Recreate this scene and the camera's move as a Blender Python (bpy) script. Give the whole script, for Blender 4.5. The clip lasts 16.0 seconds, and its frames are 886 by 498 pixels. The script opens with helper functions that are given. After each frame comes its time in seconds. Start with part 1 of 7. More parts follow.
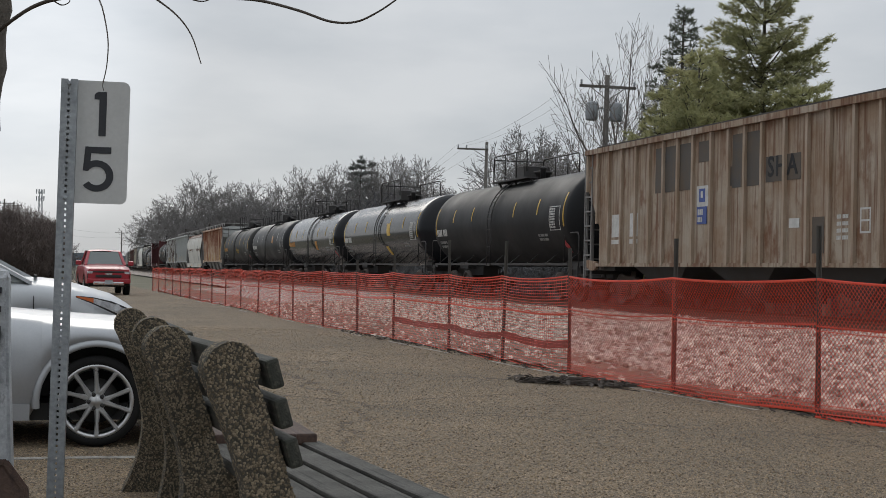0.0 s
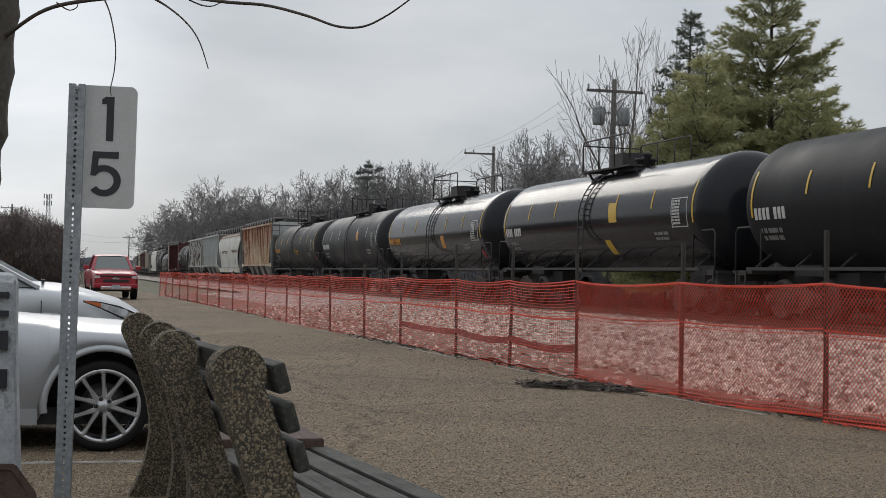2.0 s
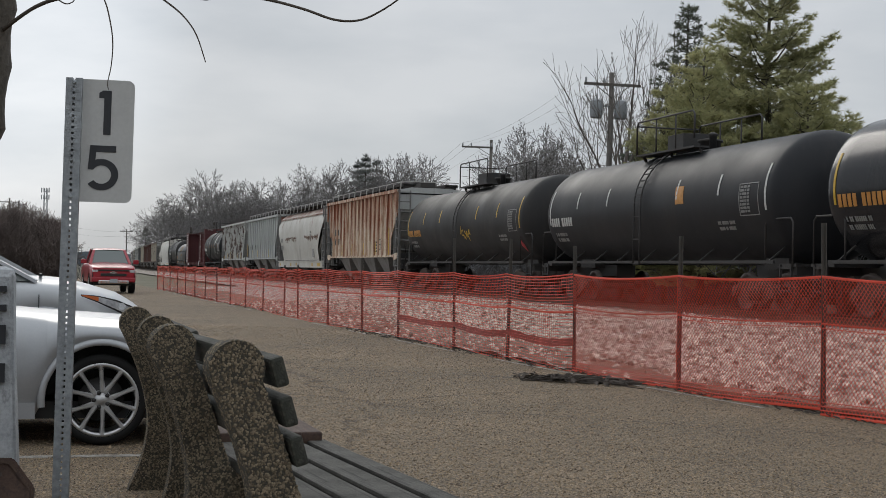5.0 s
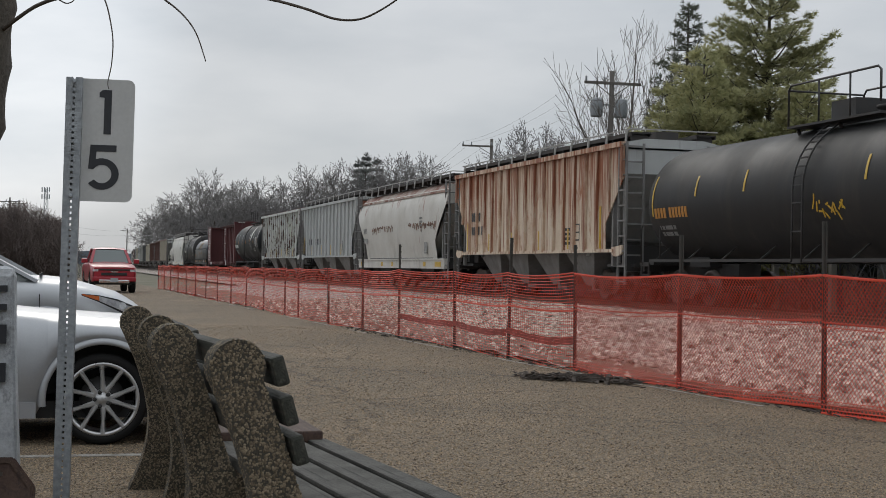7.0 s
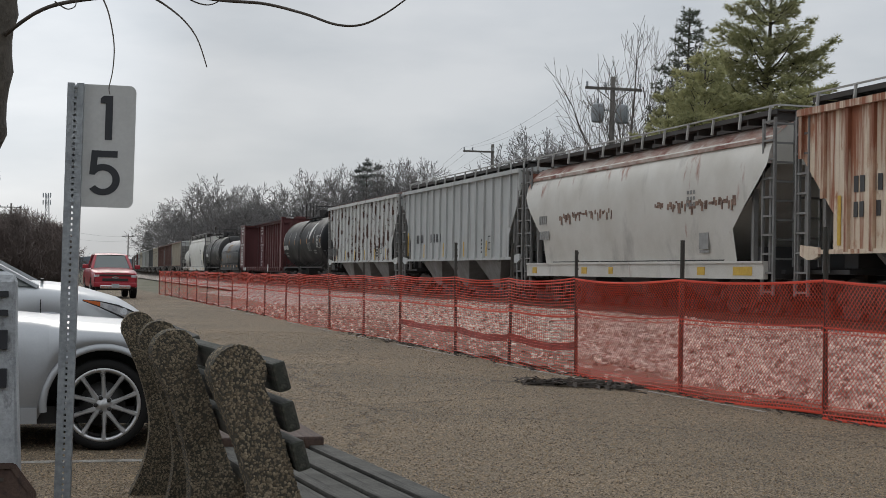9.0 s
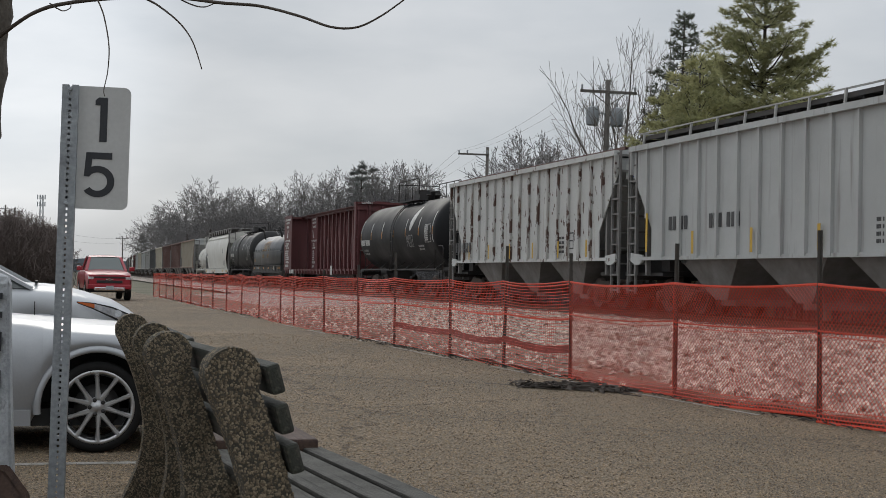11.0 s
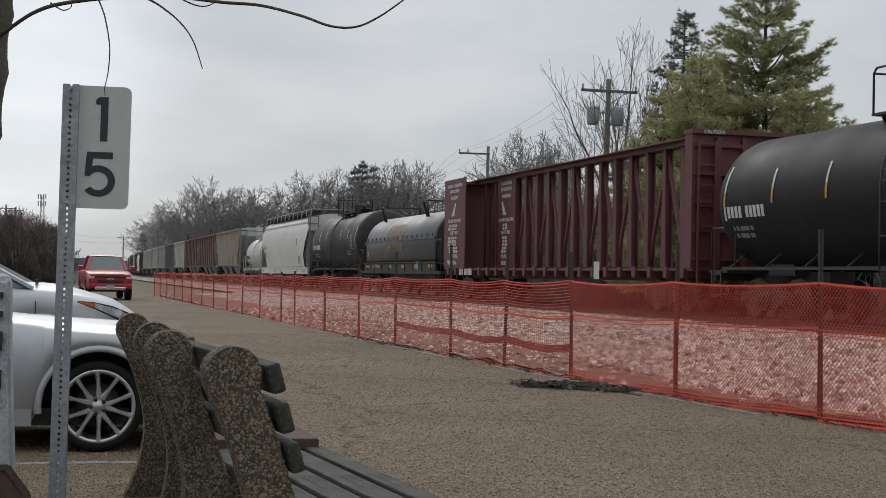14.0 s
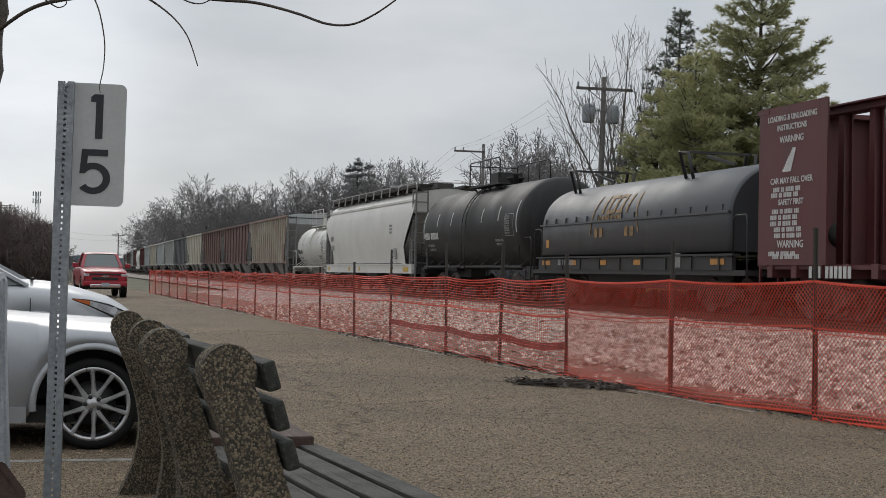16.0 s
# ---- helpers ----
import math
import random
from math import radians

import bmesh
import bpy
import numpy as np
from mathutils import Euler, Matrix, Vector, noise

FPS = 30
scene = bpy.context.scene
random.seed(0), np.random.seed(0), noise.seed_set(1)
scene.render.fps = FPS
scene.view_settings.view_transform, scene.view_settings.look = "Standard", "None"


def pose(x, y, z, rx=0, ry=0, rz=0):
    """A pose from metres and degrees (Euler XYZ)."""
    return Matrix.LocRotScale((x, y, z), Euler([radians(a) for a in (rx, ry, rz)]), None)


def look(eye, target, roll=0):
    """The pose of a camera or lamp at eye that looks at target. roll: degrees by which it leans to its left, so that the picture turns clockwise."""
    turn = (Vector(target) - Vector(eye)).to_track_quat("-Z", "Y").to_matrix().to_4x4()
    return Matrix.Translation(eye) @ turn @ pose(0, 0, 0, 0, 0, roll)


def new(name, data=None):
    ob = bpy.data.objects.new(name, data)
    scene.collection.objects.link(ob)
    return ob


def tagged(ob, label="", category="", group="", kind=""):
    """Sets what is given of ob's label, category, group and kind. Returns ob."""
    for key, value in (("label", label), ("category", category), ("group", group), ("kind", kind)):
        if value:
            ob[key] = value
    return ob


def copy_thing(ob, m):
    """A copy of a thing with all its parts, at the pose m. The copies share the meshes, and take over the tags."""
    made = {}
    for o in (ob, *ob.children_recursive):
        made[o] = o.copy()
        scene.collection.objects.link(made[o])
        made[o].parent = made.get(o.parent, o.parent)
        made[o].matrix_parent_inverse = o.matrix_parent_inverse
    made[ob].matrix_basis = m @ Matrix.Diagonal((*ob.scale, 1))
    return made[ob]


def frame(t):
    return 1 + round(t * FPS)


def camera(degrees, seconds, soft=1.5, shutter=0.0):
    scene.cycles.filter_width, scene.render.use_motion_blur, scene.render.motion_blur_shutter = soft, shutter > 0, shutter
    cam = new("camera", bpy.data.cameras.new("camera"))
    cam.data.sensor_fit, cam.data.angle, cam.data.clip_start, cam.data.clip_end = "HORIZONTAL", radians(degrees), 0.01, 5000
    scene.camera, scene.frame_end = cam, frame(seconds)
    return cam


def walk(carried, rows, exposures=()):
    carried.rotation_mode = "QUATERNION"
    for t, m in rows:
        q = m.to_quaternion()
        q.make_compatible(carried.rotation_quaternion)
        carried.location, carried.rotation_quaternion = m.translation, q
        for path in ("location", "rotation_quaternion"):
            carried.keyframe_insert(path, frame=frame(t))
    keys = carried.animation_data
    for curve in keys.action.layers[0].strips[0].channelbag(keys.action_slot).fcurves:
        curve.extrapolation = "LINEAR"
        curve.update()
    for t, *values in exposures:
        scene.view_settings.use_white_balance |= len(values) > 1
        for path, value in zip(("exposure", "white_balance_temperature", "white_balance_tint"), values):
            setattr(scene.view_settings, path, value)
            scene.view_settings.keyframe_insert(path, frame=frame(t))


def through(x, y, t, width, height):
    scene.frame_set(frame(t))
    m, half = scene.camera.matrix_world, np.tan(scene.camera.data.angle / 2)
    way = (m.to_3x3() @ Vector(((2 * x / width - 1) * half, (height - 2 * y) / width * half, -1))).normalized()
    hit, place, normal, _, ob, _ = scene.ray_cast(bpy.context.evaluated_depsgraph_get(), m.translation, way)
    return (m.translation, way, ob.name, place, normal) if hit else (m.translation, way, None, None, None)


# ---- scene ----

# ======== camera ========
cam = camera(35.0, 16.0, soft=0.7)
EYE = (0.0, 0.0, 1.27)
# seconds, yaw, pitch up, lean: a phone held in the hand, which only sways
SWAY = [
    (0.0, 0.000, 0.000, 0.000), (0.5, 0.016, -0.052, 0.029), (1.0, 0.170, 0.075, 0.125), (1.5, 0.255, 0.159, 0.047),
    (2.0, 0.290, 0.180, -0.009), (2.5, 0.250, 0.186, -0.072), (3.0, 0.246, 0.041, -0.088), (3.5, 0.071, -0.040, 0.011),
    (4.7, 0.160, -0.080, -0.060),
    (6.0, 0.249, -0.115, -0.137), (6.5, 0.206, -0.173, -0.137), (7.0, 0.210, -0.126, -0.164), (7.5, 0.140, -0.029, -0.135),
    (8.0, 0.206, 0.165, -0.171), (8.5, 0.182, 0.176, -0.168), (9.0, 0.257, 0.098, -0.180), (10.2, 0.130, 0.170, -0.110),
    (11.5, 0.003, 0.228, -0.034), (12.0, 0.044, 0.238, 0.057), (12.5, 0.082, 0.152, 0.010), (13.0, 0.117, 0.115, -0.052),
    (13.5, 0.070, 0.150, -0.057), (14.0, 0.069, 0.182, -0.088), (14.5, -0.005, 0.221, -0.076), (15.0, -0.040, 0.224, -0.049),
    (15.5, -0.057, 0.097, -0.123), (16.0, -0.126, 0.095, -0.036)]
PITCH, LEAN = 0.963, 1.2


def held(yaw, pitch, lean):
    turn = pose(0, 0, 0, 0, 0, yaw) @ pose(0, 0, 0, 90 + PITCH + pitch) @ pose(0, 0, 0, 0, 0, LEAN + lean)
    return Matrix.Translation(EYE) @ turn


walk(cam, [(t, held(a, b, c)) for t, a, b, c in SWAY], exposures=[(0, 0.0), (16, 0.0)])

# ======== world, sun ========
world = bpy.data.worlds.new("overcast_sky")
scene.world = world
world.use_nodes = True
wt = world.node_tree
wt.nodes.clear()


def wnode(kind, **props):
    n = wt.nodes.new(kind)
    for k, v in props.items():
        if k in n.inputs:
            n.inputs[k].default_value = v
    return n


sky = wt.nodes.new("ShaderNodeTexSky")
sky.sky_type = "NISHITA"
sky.sun_disc = False
sky.sun_elevation = radians(35)
sky.sun_rotation = radians(-19)
sky_light = wnode("ShaderNodeBackground", Strength=0.006)
wt.links.new(sky.outputs[0], sky_light.inputs[0])
# the cloud deck: paler low down, brighter overhead and round the hidden sun
coord = wnode("ShaderNodeTexCoord")
sep = wnode("ShaderNodeSeparateXYZ")
wt.links.new(coord.outputs["Generated"], sep.inputs[0])
flat_map = wnode("ShaderNodeMapping")
flat_map.inputs["Scale"].default_value = (1.0, 1.0, 3.2)
flat_map.inputs["Location"].default_value = (0.3, 0.0, 0.17)
wt.links.new(coord.outputs["Generated"], flat_map.inputs[0])
puff = wnode("ShaderNodeTexNoise", Scale=4.2, Detail=6.0, Roughness=0.5)
wt.links.new(flat_map.outputs[0], puff.inputs["Vector"])
puff_ramp = wnode("ShaderNodeValToRGB")
puff_ramp.color_ramp.elements[0].position, puff_ramp.color_ramp.elements[0].color = 0.36, (0.44, 0.472, 0.508, 1)
puff_ramp.color_ramp.elements[1].position, puff_ramp.color_ramp.elements[1].color = 0.66, (0.585, 0.605, 0.63, 1)
wt.links.new(puff.outputs["Fac"], puff_ramp.inputs[0])
SUN_DIR = Vector((-math.sin(radians(19)) * math.cos(radians(9)), math.cos(radians(19)) * math.cos(radians(9)), math.sin(radians(9))))
dot = wt.nodes.new("ShaderNodeVectorMath")
dot.operation = "DOT_PRODUCT"
dot.inputs[1].default_value = SUN_DIR
wt.links.new(coord.outputs["Generated"], dot.inputs[0])
glow = wt.nodes.new("ShaderNodeMapRange")
glow.interpolation_type = "SMOOTHERSTEP"
for k, v in (("From Min", 0.984), ("From Max", 1.0), ("To Min", 0.0), ("To Max", 0.42)):
    glow.inputs[k].default_value = v
wt.links.new(dot.outputs["Value"], glow.inputs["Value"])
high = wt.nodes.new("ShaderNodeMapRange")
for k, v in (("From Min", 0.15), ("From Max", 1.0), ("To Min", 1.0), ("To Max", 2.1)):
    high.inputs[k].default_value = v
wt.links.new(sep.outputs["Z"], high.inputs["Value"])
gain = wt.nodes.new("ShaderNodeMath")
gain.operation = "ADD"
wt.links.new(glow.outputs[0], gain.inputs[0])
wt.links.new(high.outputs[0], gain.inputs[1])
cloud_light = wnode("ShaderNodeBackground")
wt.links.new(puff_ramp.outputs[0], cloud_light.inputs[0])
wt.links.new(gain.outputs[0], cloud_light.inputs[1])
both = wt.nodes.new("ShaderNodeAddShader")
out = wt.nodes.new("ShaderNodeOutputWorld")
wt.links.new(sky_light.outputs[0], both.inputs[0])
wt.links.new(cloud_light.outputs[0], both.inputs[1])
wt.links.new(both.outputs[0], out.inputs[0])

sun = new("sun", bpy.data.lights.new("sun", "SUN"))
sun.data.energy, sun.data.angle, sun.data.color = 0.5, radians(25), (1.0, 0.95, 0.88)
sun.matrix_basis = look((0, 0, 0), (math.sin(radians(19)) * 0.8, -math.cos(radians(19)) * 0.8, -0.42))


# ======== materials ========
def mat(name, base, other=None, scale=1.0, amount=0.5, rough=0.6, metal=0.0, grain=60.0, grain_amount=0.15, bump=0.15,
        bump_depth=0.01, streak=None, streak_cut=(0.5, 0.65), streak_map=(2.5, 2.5, 0.25), spec=0.5, coat=0.0, rough_vary=0.1,
        spots=None, spots_scale=3.0, spots_cut=(0.62, 0.66), per_piece=0.0, hang=None):
    """A weathered surface: broad patches of a second colour, fine grain, optional hanging streaks and flaked spots."""
    m = bpy.data.materials.new(name)
    m.use_nodes = True
    nt = m.node_tree
    nodes, links = nt.nodes, nt.links
    bsdf = nodes["Principled BSDF"]
    co = nodes.new("ShaderNodeTexCoord").outputs["Object"]

    def noise_of(sc, detail=4.0, mapping=None):
        n = nodes.new("ShaderNodeTexNoise")
        n.inputs["Scale"].default_value = sc
        n.inputs["Detail"].default_value = detail
        n.inputs["Roughness"].default_value = 0.6
        if mapping:
            mp = nodes.new("ShaderNodeMapping")
            mp.inputs["Scale"].default_value = mapping
            links.new(co, mp.inputs[0])
            links.new(mp.outputs[0], n.inputs["Vector"])
        else:
            links.new(co, n.inputs["Vector"])
        return n.outputs["Fac"]

    def steps(fac, lo, hi, top=1.0):
        r = nodes.new("ShaderNodeMapRange")
        r.inputs["From Min"].default_value, r.inputs["From Max"].default_value = lo, hi
        r.inputs["To Max"].default_value = top
        links.new(fac, r.inputs["Value"])
        return r.outputs[0]

    def mixed(fac, a, b, blend="MIX"):
        n = nodes.new("ShaderNodeMix")
        n.data_type, n.blend_type = "RGBA", blend
        for sock, v in ((n.inputs[0], fac), (n.inputs[6], a), (n.inputs[7], b)):
            if hasattr(v, "is_linked"):
                links.new(v, sock)
            else:
                sock.default_value = v
        return n.outputs[2]

    other = other or tuple(0.72 * c for c in base)
    broad = noise_of(scale, 5.0)
    col = mixed(steps(broad, 0.5 - 0.22 / max(amount, 0.05) * 0.5, 0.5 + 0.22 / max(amount, 0.05) * 0.5, min(1.0, amount * 2)), (*base, 1), (*other, 1))
    if streak:
        s = noise_of(1.0, 6.0, streak_map)
        if hang:
            # rust that runs down from the upper edge: (low z, high z, how much more of it on top)
            xyz = nodes.new("ShaderNodeSeparateXYZ")
            links.new(co, xyz.inputs[0])
            more = nodes.new("ShaderNodeMath")
            more.operation = "ADD"
            links.new(s, more.inputs[0])
            links.new(steps(xyz.outputs["Z"], hang[0], hang[1], hang[2]), more.inputs[1])
            s = more.outputs[0]
        col = mixed(steps(s, streak_cut[0], streak_cut[1]), col, (*streak, 1))
    if spots:
        s2 = noise_of(spots_scale, 6.0, (1.0, 1.0, 0.55))
        col = mixed(steps(s2, spots_cut[0], spots_cut[1]), col, (*spots, 1))
    fine = noise_of(grain, 3.0)
    g = 1.0 - grain_amount
    col = mixed(1.0, col, mixed(steps(fine, 0.3, 0.7), (g, g, g, 1), (1, 1, 1, 1)), "MULTIPLY")
    if per_piece:
        info = nodes.new("ShaderNodeObjectInfo").outputs["Random"]
        lo = 1.0 - per_piece
        col = mixed(1.0, col, mixed(info, (lo, lo, lo, 1), (1, 1, 1, 1)), "MULTIPLY")
    links.new(col, bsdf.inputs["Base Color"])
    rr = nodes.new("ShaderNodeMapRange")
    rr.inputs["From Min"].default_value, rr.inputs["From Max"].default_value = 0.3, 0.7
    rr.inputs["To Min"].default_value, rr.inputs["To Max"].default_value = max(0.02, rough - rough_vary), min(1.0, rough + rough_vary)
    links.new(broad, rr.inputs["Value"])
    links.new(rr.outputs[0], bsdf.inputs["Roughness"])
    bsdf.inputs["Metallic"].default_value = metal
    bsdf.inputs["Specular IOR Level"].default_value = spec
    bsdf.inputs["Coat Weight"].default_value = coat
    bsdf.inputs["Coat Roughness"].default_value = 0.06
    if bump:
        b = nodes.new("ShaderNodeBump")
        b.inputs["Strength"].default_value, b.inputs["Distance"].default_value = bump, bump_depth
        links.new(fine, b.inputs["Height"])
        links.new(b.outputs[0], bsdf.inputs["Normal"])
    return m


def chip_seal(name, dark, light, scale, cracks=0.22, rough=0.85):
    """Stone chips rolled into tar: every chip its own tone, worn patches, a few long cracks."""
    m = bpy.data.materials.new(name)
    m.use_nodes = True
    nt = m.node_tree
    bsdf = nt.nodes["Principled BSDF"]
    co = nt.nodes.new("ShaderNodeTexCoord").outputs["Object"]

    def node(kind, vec=None, **vals):
        n = nt.nodes.new(kind)
        for k, v in vals.items():
            n.inputs[k].default_value = v
        if vec is not None:
            nt.links.new(vec, n.inputs["Vector"])
        return n

    def ramp(fac, stops):
        r = nt.nodes.new("ShaderNodeValToRGB")
        while len(r.color_ramp.elements) < len(stops):
            r.color_ramp.elements.new(0.5)
        for e, (p, c) in zip(r.color_ramp.elements, stops):
            e.position, e.color = p, (*c, 1)
        nt.links.new(fac, r.inputs[0])
        return r.outputs[0]

    def mul(a, b, blend="MULTIPLY"):
        x = nt.nodes.new("ShaderNodeMix")
        x.data_type, x.blend_type = "RGBA", blend
        x.inputs[0].default_value = 1.0
        nt.links.new(a, x.inputs[6])
        nt.links.new(b, x.inputs[7])
        return x.outputs[2]

    chips = node("ShaderNodeTexVoronoi", co, Scale=scale, Randomness=1.0)
    grey = nt.nodes.new("ShaderNodeSeparateColor")
    nt.links.new(chips.outputs["Color"], grey.inputs[0])
    mid = tuple((a + b) / 2 * 0.95 for a, b in zip(dark, light))
    col = ramp(grey.outputs[0], [(0.0, dark), (0.35, mid), (0.75, light), (1.0, tuple(min(1, 1.5 * c) for c in light))])
    clumps = node("ShaderNodeTexNoise", co, Scale=scale * 0.22, Detail=4.0, Roughness=0.7)
    col = mul(col, ramp(clumps.outputs["Fac"], [(0.36, (0.78, 0.78, 0.78)), (0.62, (1.06, 1.06, 1.06))]))
    worn = node("ShaderNodeTexNoise", co, Scale=0.33, Detail=5.0, Roughness=0.62)
    col = mul(col, ramp(worn.outputs["Fac"], [(0.35, (0.74, 0.75, 0.77)), (0.65, (1.08, 1.06, 1.04))]))
    if cracks:
        bend = node("ShaderNodeTexNoise", co, Scale=1.6, Detail=6.0, Roughness=0.7)
        add = nt.nodes.new("ShaderNodeVectorMath")
        add.operation = "MULTIPLY_ADD"
        nt.links.new(bend.outputs["Color"], add.inputs[0])
        add.inputs[1].default_value = (0.9, 0.9, 0.0)
        nt.links.new(co, add.inputs[2])
        lines = nt.nodes.new("ShaderNodeTexVoronoi")
        lines.feature = "DISTANCE_TO_EDGE"
        lines.inputs["Scale"].default_value = cracks
        nt.links.new(add.outputs[0], lines.inputs["Vector"])
        col = mul(col, ramp(lines.outputs["Distance"], [(0.0, (0.45, 0.44, 0.43)), (0.0035, (0.6, 0.6, 0.6)), (0.006, (1, 1, 1))]))
    nt.links.new(col, bsdf.inputs["Base Color"])
    bsdf.inputs["Roughness"].default_value = rough
    bsdf.inputs["Specular IOR Level"].default_value = 0.35
    b = nt.nodes.new("ShaderNodeBump")
    b.inputs["Strength"].default_value, b.inputs["Distance"].default_value = 0.7, 0.012
    nt.links.new(chips.outputs["Distance"], b.inputs["Height"])
    nt.links.new(b.outputs[0], bsdf.inputs["Normal"])
    return m


def leafy(name, base, other, through):
    """Needles or leaves: matt, and letting some light through."""
    m = mat(name, base, other, 0.6, 0.7, rough=0.8, bump=0.0, grain=9.0, grain_amount=0.3)
    nt = m.node_tree
    bsdf = nt.nodes["Principled BSDF"]
    tr = nt.nodes.new("ShaderNodeBsdfTranslucent")
    mix = nt.nodes.new("ShaderNodeMixShader")
    mix.inputs[0].default_value = through
    nt.links.new(bsdf.inputs["Base Color"].links[0].from_socket, tr.inputs[0])
    nt.links.new(bsdf.outputs[0], mix.inputs[1])
    nt.links.new(tr.outputs[0], mix.inputs[2])
    nt.links.new(mix.outputs[0], nt.nodes["Material Output"].inputs[0])
    return m


M = {}
RUST = (0.10, 0.042, 0.02)
M["tank_matte"] = mat("tank_matte", (0.019, 0.0205, 0.0235), (0.026, 0.0265, 0.029), 0.5, 0.6, rough=0.48, spec=0.17, streak=(0.034, 0.033, 0.033), streak_cut=(0.52, 0.8), bump=0.05)
M["tank_dark"] = mat("tank_dark", (0.0135, 0.014, 0.0155), (0.018, 0.0185, 0.0195), 0.5, 0.6, rough=0.53, spec=0.12, streak=(0.025, 0.024, 0.024), streak_cut=(0.52, 0.8), bump=0.05)
M["tank_worn"] = mat("tank_worn", (0.024, 0.0245, 0.026), (0.036, 0.035, 0.034), 0.6, 0.6, rough=0.52, spec=0.16, streak=(0.046, 0.042, 0.038), streak_cut=(0.5, 0.75), bump=0.05)
M["tank_gloss"] = mat("tank_gloss", (0.012, 0.013, 0.0155), (0.016, 0.017, 0.02), 0.5, 0.5, rough=0.17, spec=0.2, rough_vary=0.05, grain_amount=0.1, bump=0.02, streak=(0.03, 0.029, 0.028), streak_cut=(0.6, 0.85))
M["tank_white"] = mat("tank_white", (0.62, 0.61, 0.57), (0.5, 0.48, 0.43), 0.7, 0.5, rough=0.5, streak=(0.3, 0.24, 0.18), streak_cut=(0.6, 0.8), bump=0.05)
M["frame_black"] = mat("frame_black", (0.024, 0.0245, 0.026), (0.04, 0.034, 0.03), 1.5, 0.6, rough=0.65, bump=0.1)
M["truck_rust"] = mat("truck_rust", (0.035, 0.026, 0.02), (0.06, 0.042, 0.03), 2.0, 0.6, rough=0.75, bump=0.2)
M["wheel_steel"] = mat("wheel_steel", (0.09, 0.075, 0.065), (0.06, 0.045, 0.038), 3.0, 0.6, rough=0.55, metal=0.4, bump=0.1)
M["white_mark"] = mat("white_mark", (0.62, 0.62, 0.6), (0.45, 0.45, 0.43), 6.0, 0.5, rough=0.5, bump=0.0)
M["grey_mark"] = mat("grey_mark", (0.28, 0.28, 0.27), (0.2, 0.2, 0.19), 6.0, 0.5, rough=0.5, bump=0.0)
M["yellow_mark"] = mat("yellow_mark", (0.62, 0.4, 0.03), (0.5, 0.3, 0.03), 6.0, 0.5, rough=0.45, bump=0.0)
M["orange_mark"] = mat("orange_mark", (0.55, 0.25, 0.04), (0.42, 0.18, 0.03), 6.0, 0.5, rough=0.5, bump=0.0)
M["black_mark"] = mat("black_mark", (0.03, 0.03, 0.032), (0.05, 0.05, 0.05), 6.0, 0.5, rough=0.5, bump=0.0)
M["blue_mark"] = mat("blue_mark", (0.03, 0.07, 0.3), (0.05, 0.09, 0.28), 6.0, 0.5, rough=0.5, bump=0.0)
M["red_mark"] = mat("red_mark", (0.55, 0.03, 0.05), (0.45, 0.05, 0.05), 6.0, 0.5, rough=0.5, bump=0.0)
M["hop_brown"] = mat("hop_brown", (0.38, 0.32, 0.25), (0.28, 0.195, 0.13), 0.9, 0.9, rough=0.7, streak=(0.14, 0.065, 0.032), streak_cut=(0.5, 0.68), streak_map=(8.0, 8.0, 0.3), spots=(0.17, 0.085, 0.045), spots_scale=2.4, spots_cut=(0.53, 0.68), hang=(1.2, 4.3, 0.05))
M["paint_out"] = mat("paint_out", (0.062, 0.06, 0.058), (0.11, 0.085, 0.062), 1.6, 0.7, rough=0.7, streak=(0.14, 0.085, 0.05), streak_cut=(0.58, 0.72), streak_map=(4.0, 4.0, 0.4))
M["worn_gold"] = mat("worn_gold", (0.33, 0.19, 0.055), (0.16, 0.10, 0.05), 7.0, 0.8, rough=0.6, bump=0.0)
M["hop_orange"] = mat("hop_orange", (0.72, 0.625, 0.495), (0.62, 0.49, 0.36), 0.9, 0.7, rough=0.7, streak=(0.29, 0.1, 0.048), streak_cut=(0.51, 0.69), streak_map=(7.0, 7.0, 0.35), spots=(0.37, 0.165, 0.09), spots_scale=3.0, spots_cut=(0.57, 0.7), hang=(1.8, 4.5, 0.13))
M["hop_orange_rib"] = mat("hop_orange_rib", (0.62, 0.51, 0.39), (0.46, 0.29, 0.19), 1.6, 0.7, rough=0.7, streak=(0.23, 0.08, 0.04), streak_cut=(0.49, 0.64), streak_map=(6.0, 6.0, 0.5), hang=(1.8, 4.5, 0.13))
M["hop_white"] = mat("hop_white", (0.60, 0.585, 0.54), (0.50, 0.475, 0.425), 0.7, 0.6, rough=0.55, streak=(0.27, 0.115, 0.075), streak_cut=(0.66, 0.76), streak_map=(1.6, 1.6, 0.45), bump=0.05, hang=(2.9, 4.25, 0.15), spots=(0.36, 0.34, 0.31), spots_scale=1.1, spots_cut=(0.56, 0.74))
M["hop_white_clean"] = mat("hop_white_clean", (0.66, 0.65, 0.61), (0.58, 0.56, 0.51), 0.6, 0.5, rough=0.5, streak=(0.5, 0.42, 0.32), streak_cut=(0.66, 0.85), streak_map=(1.2, 1.2, 0.3), bump=0.04)
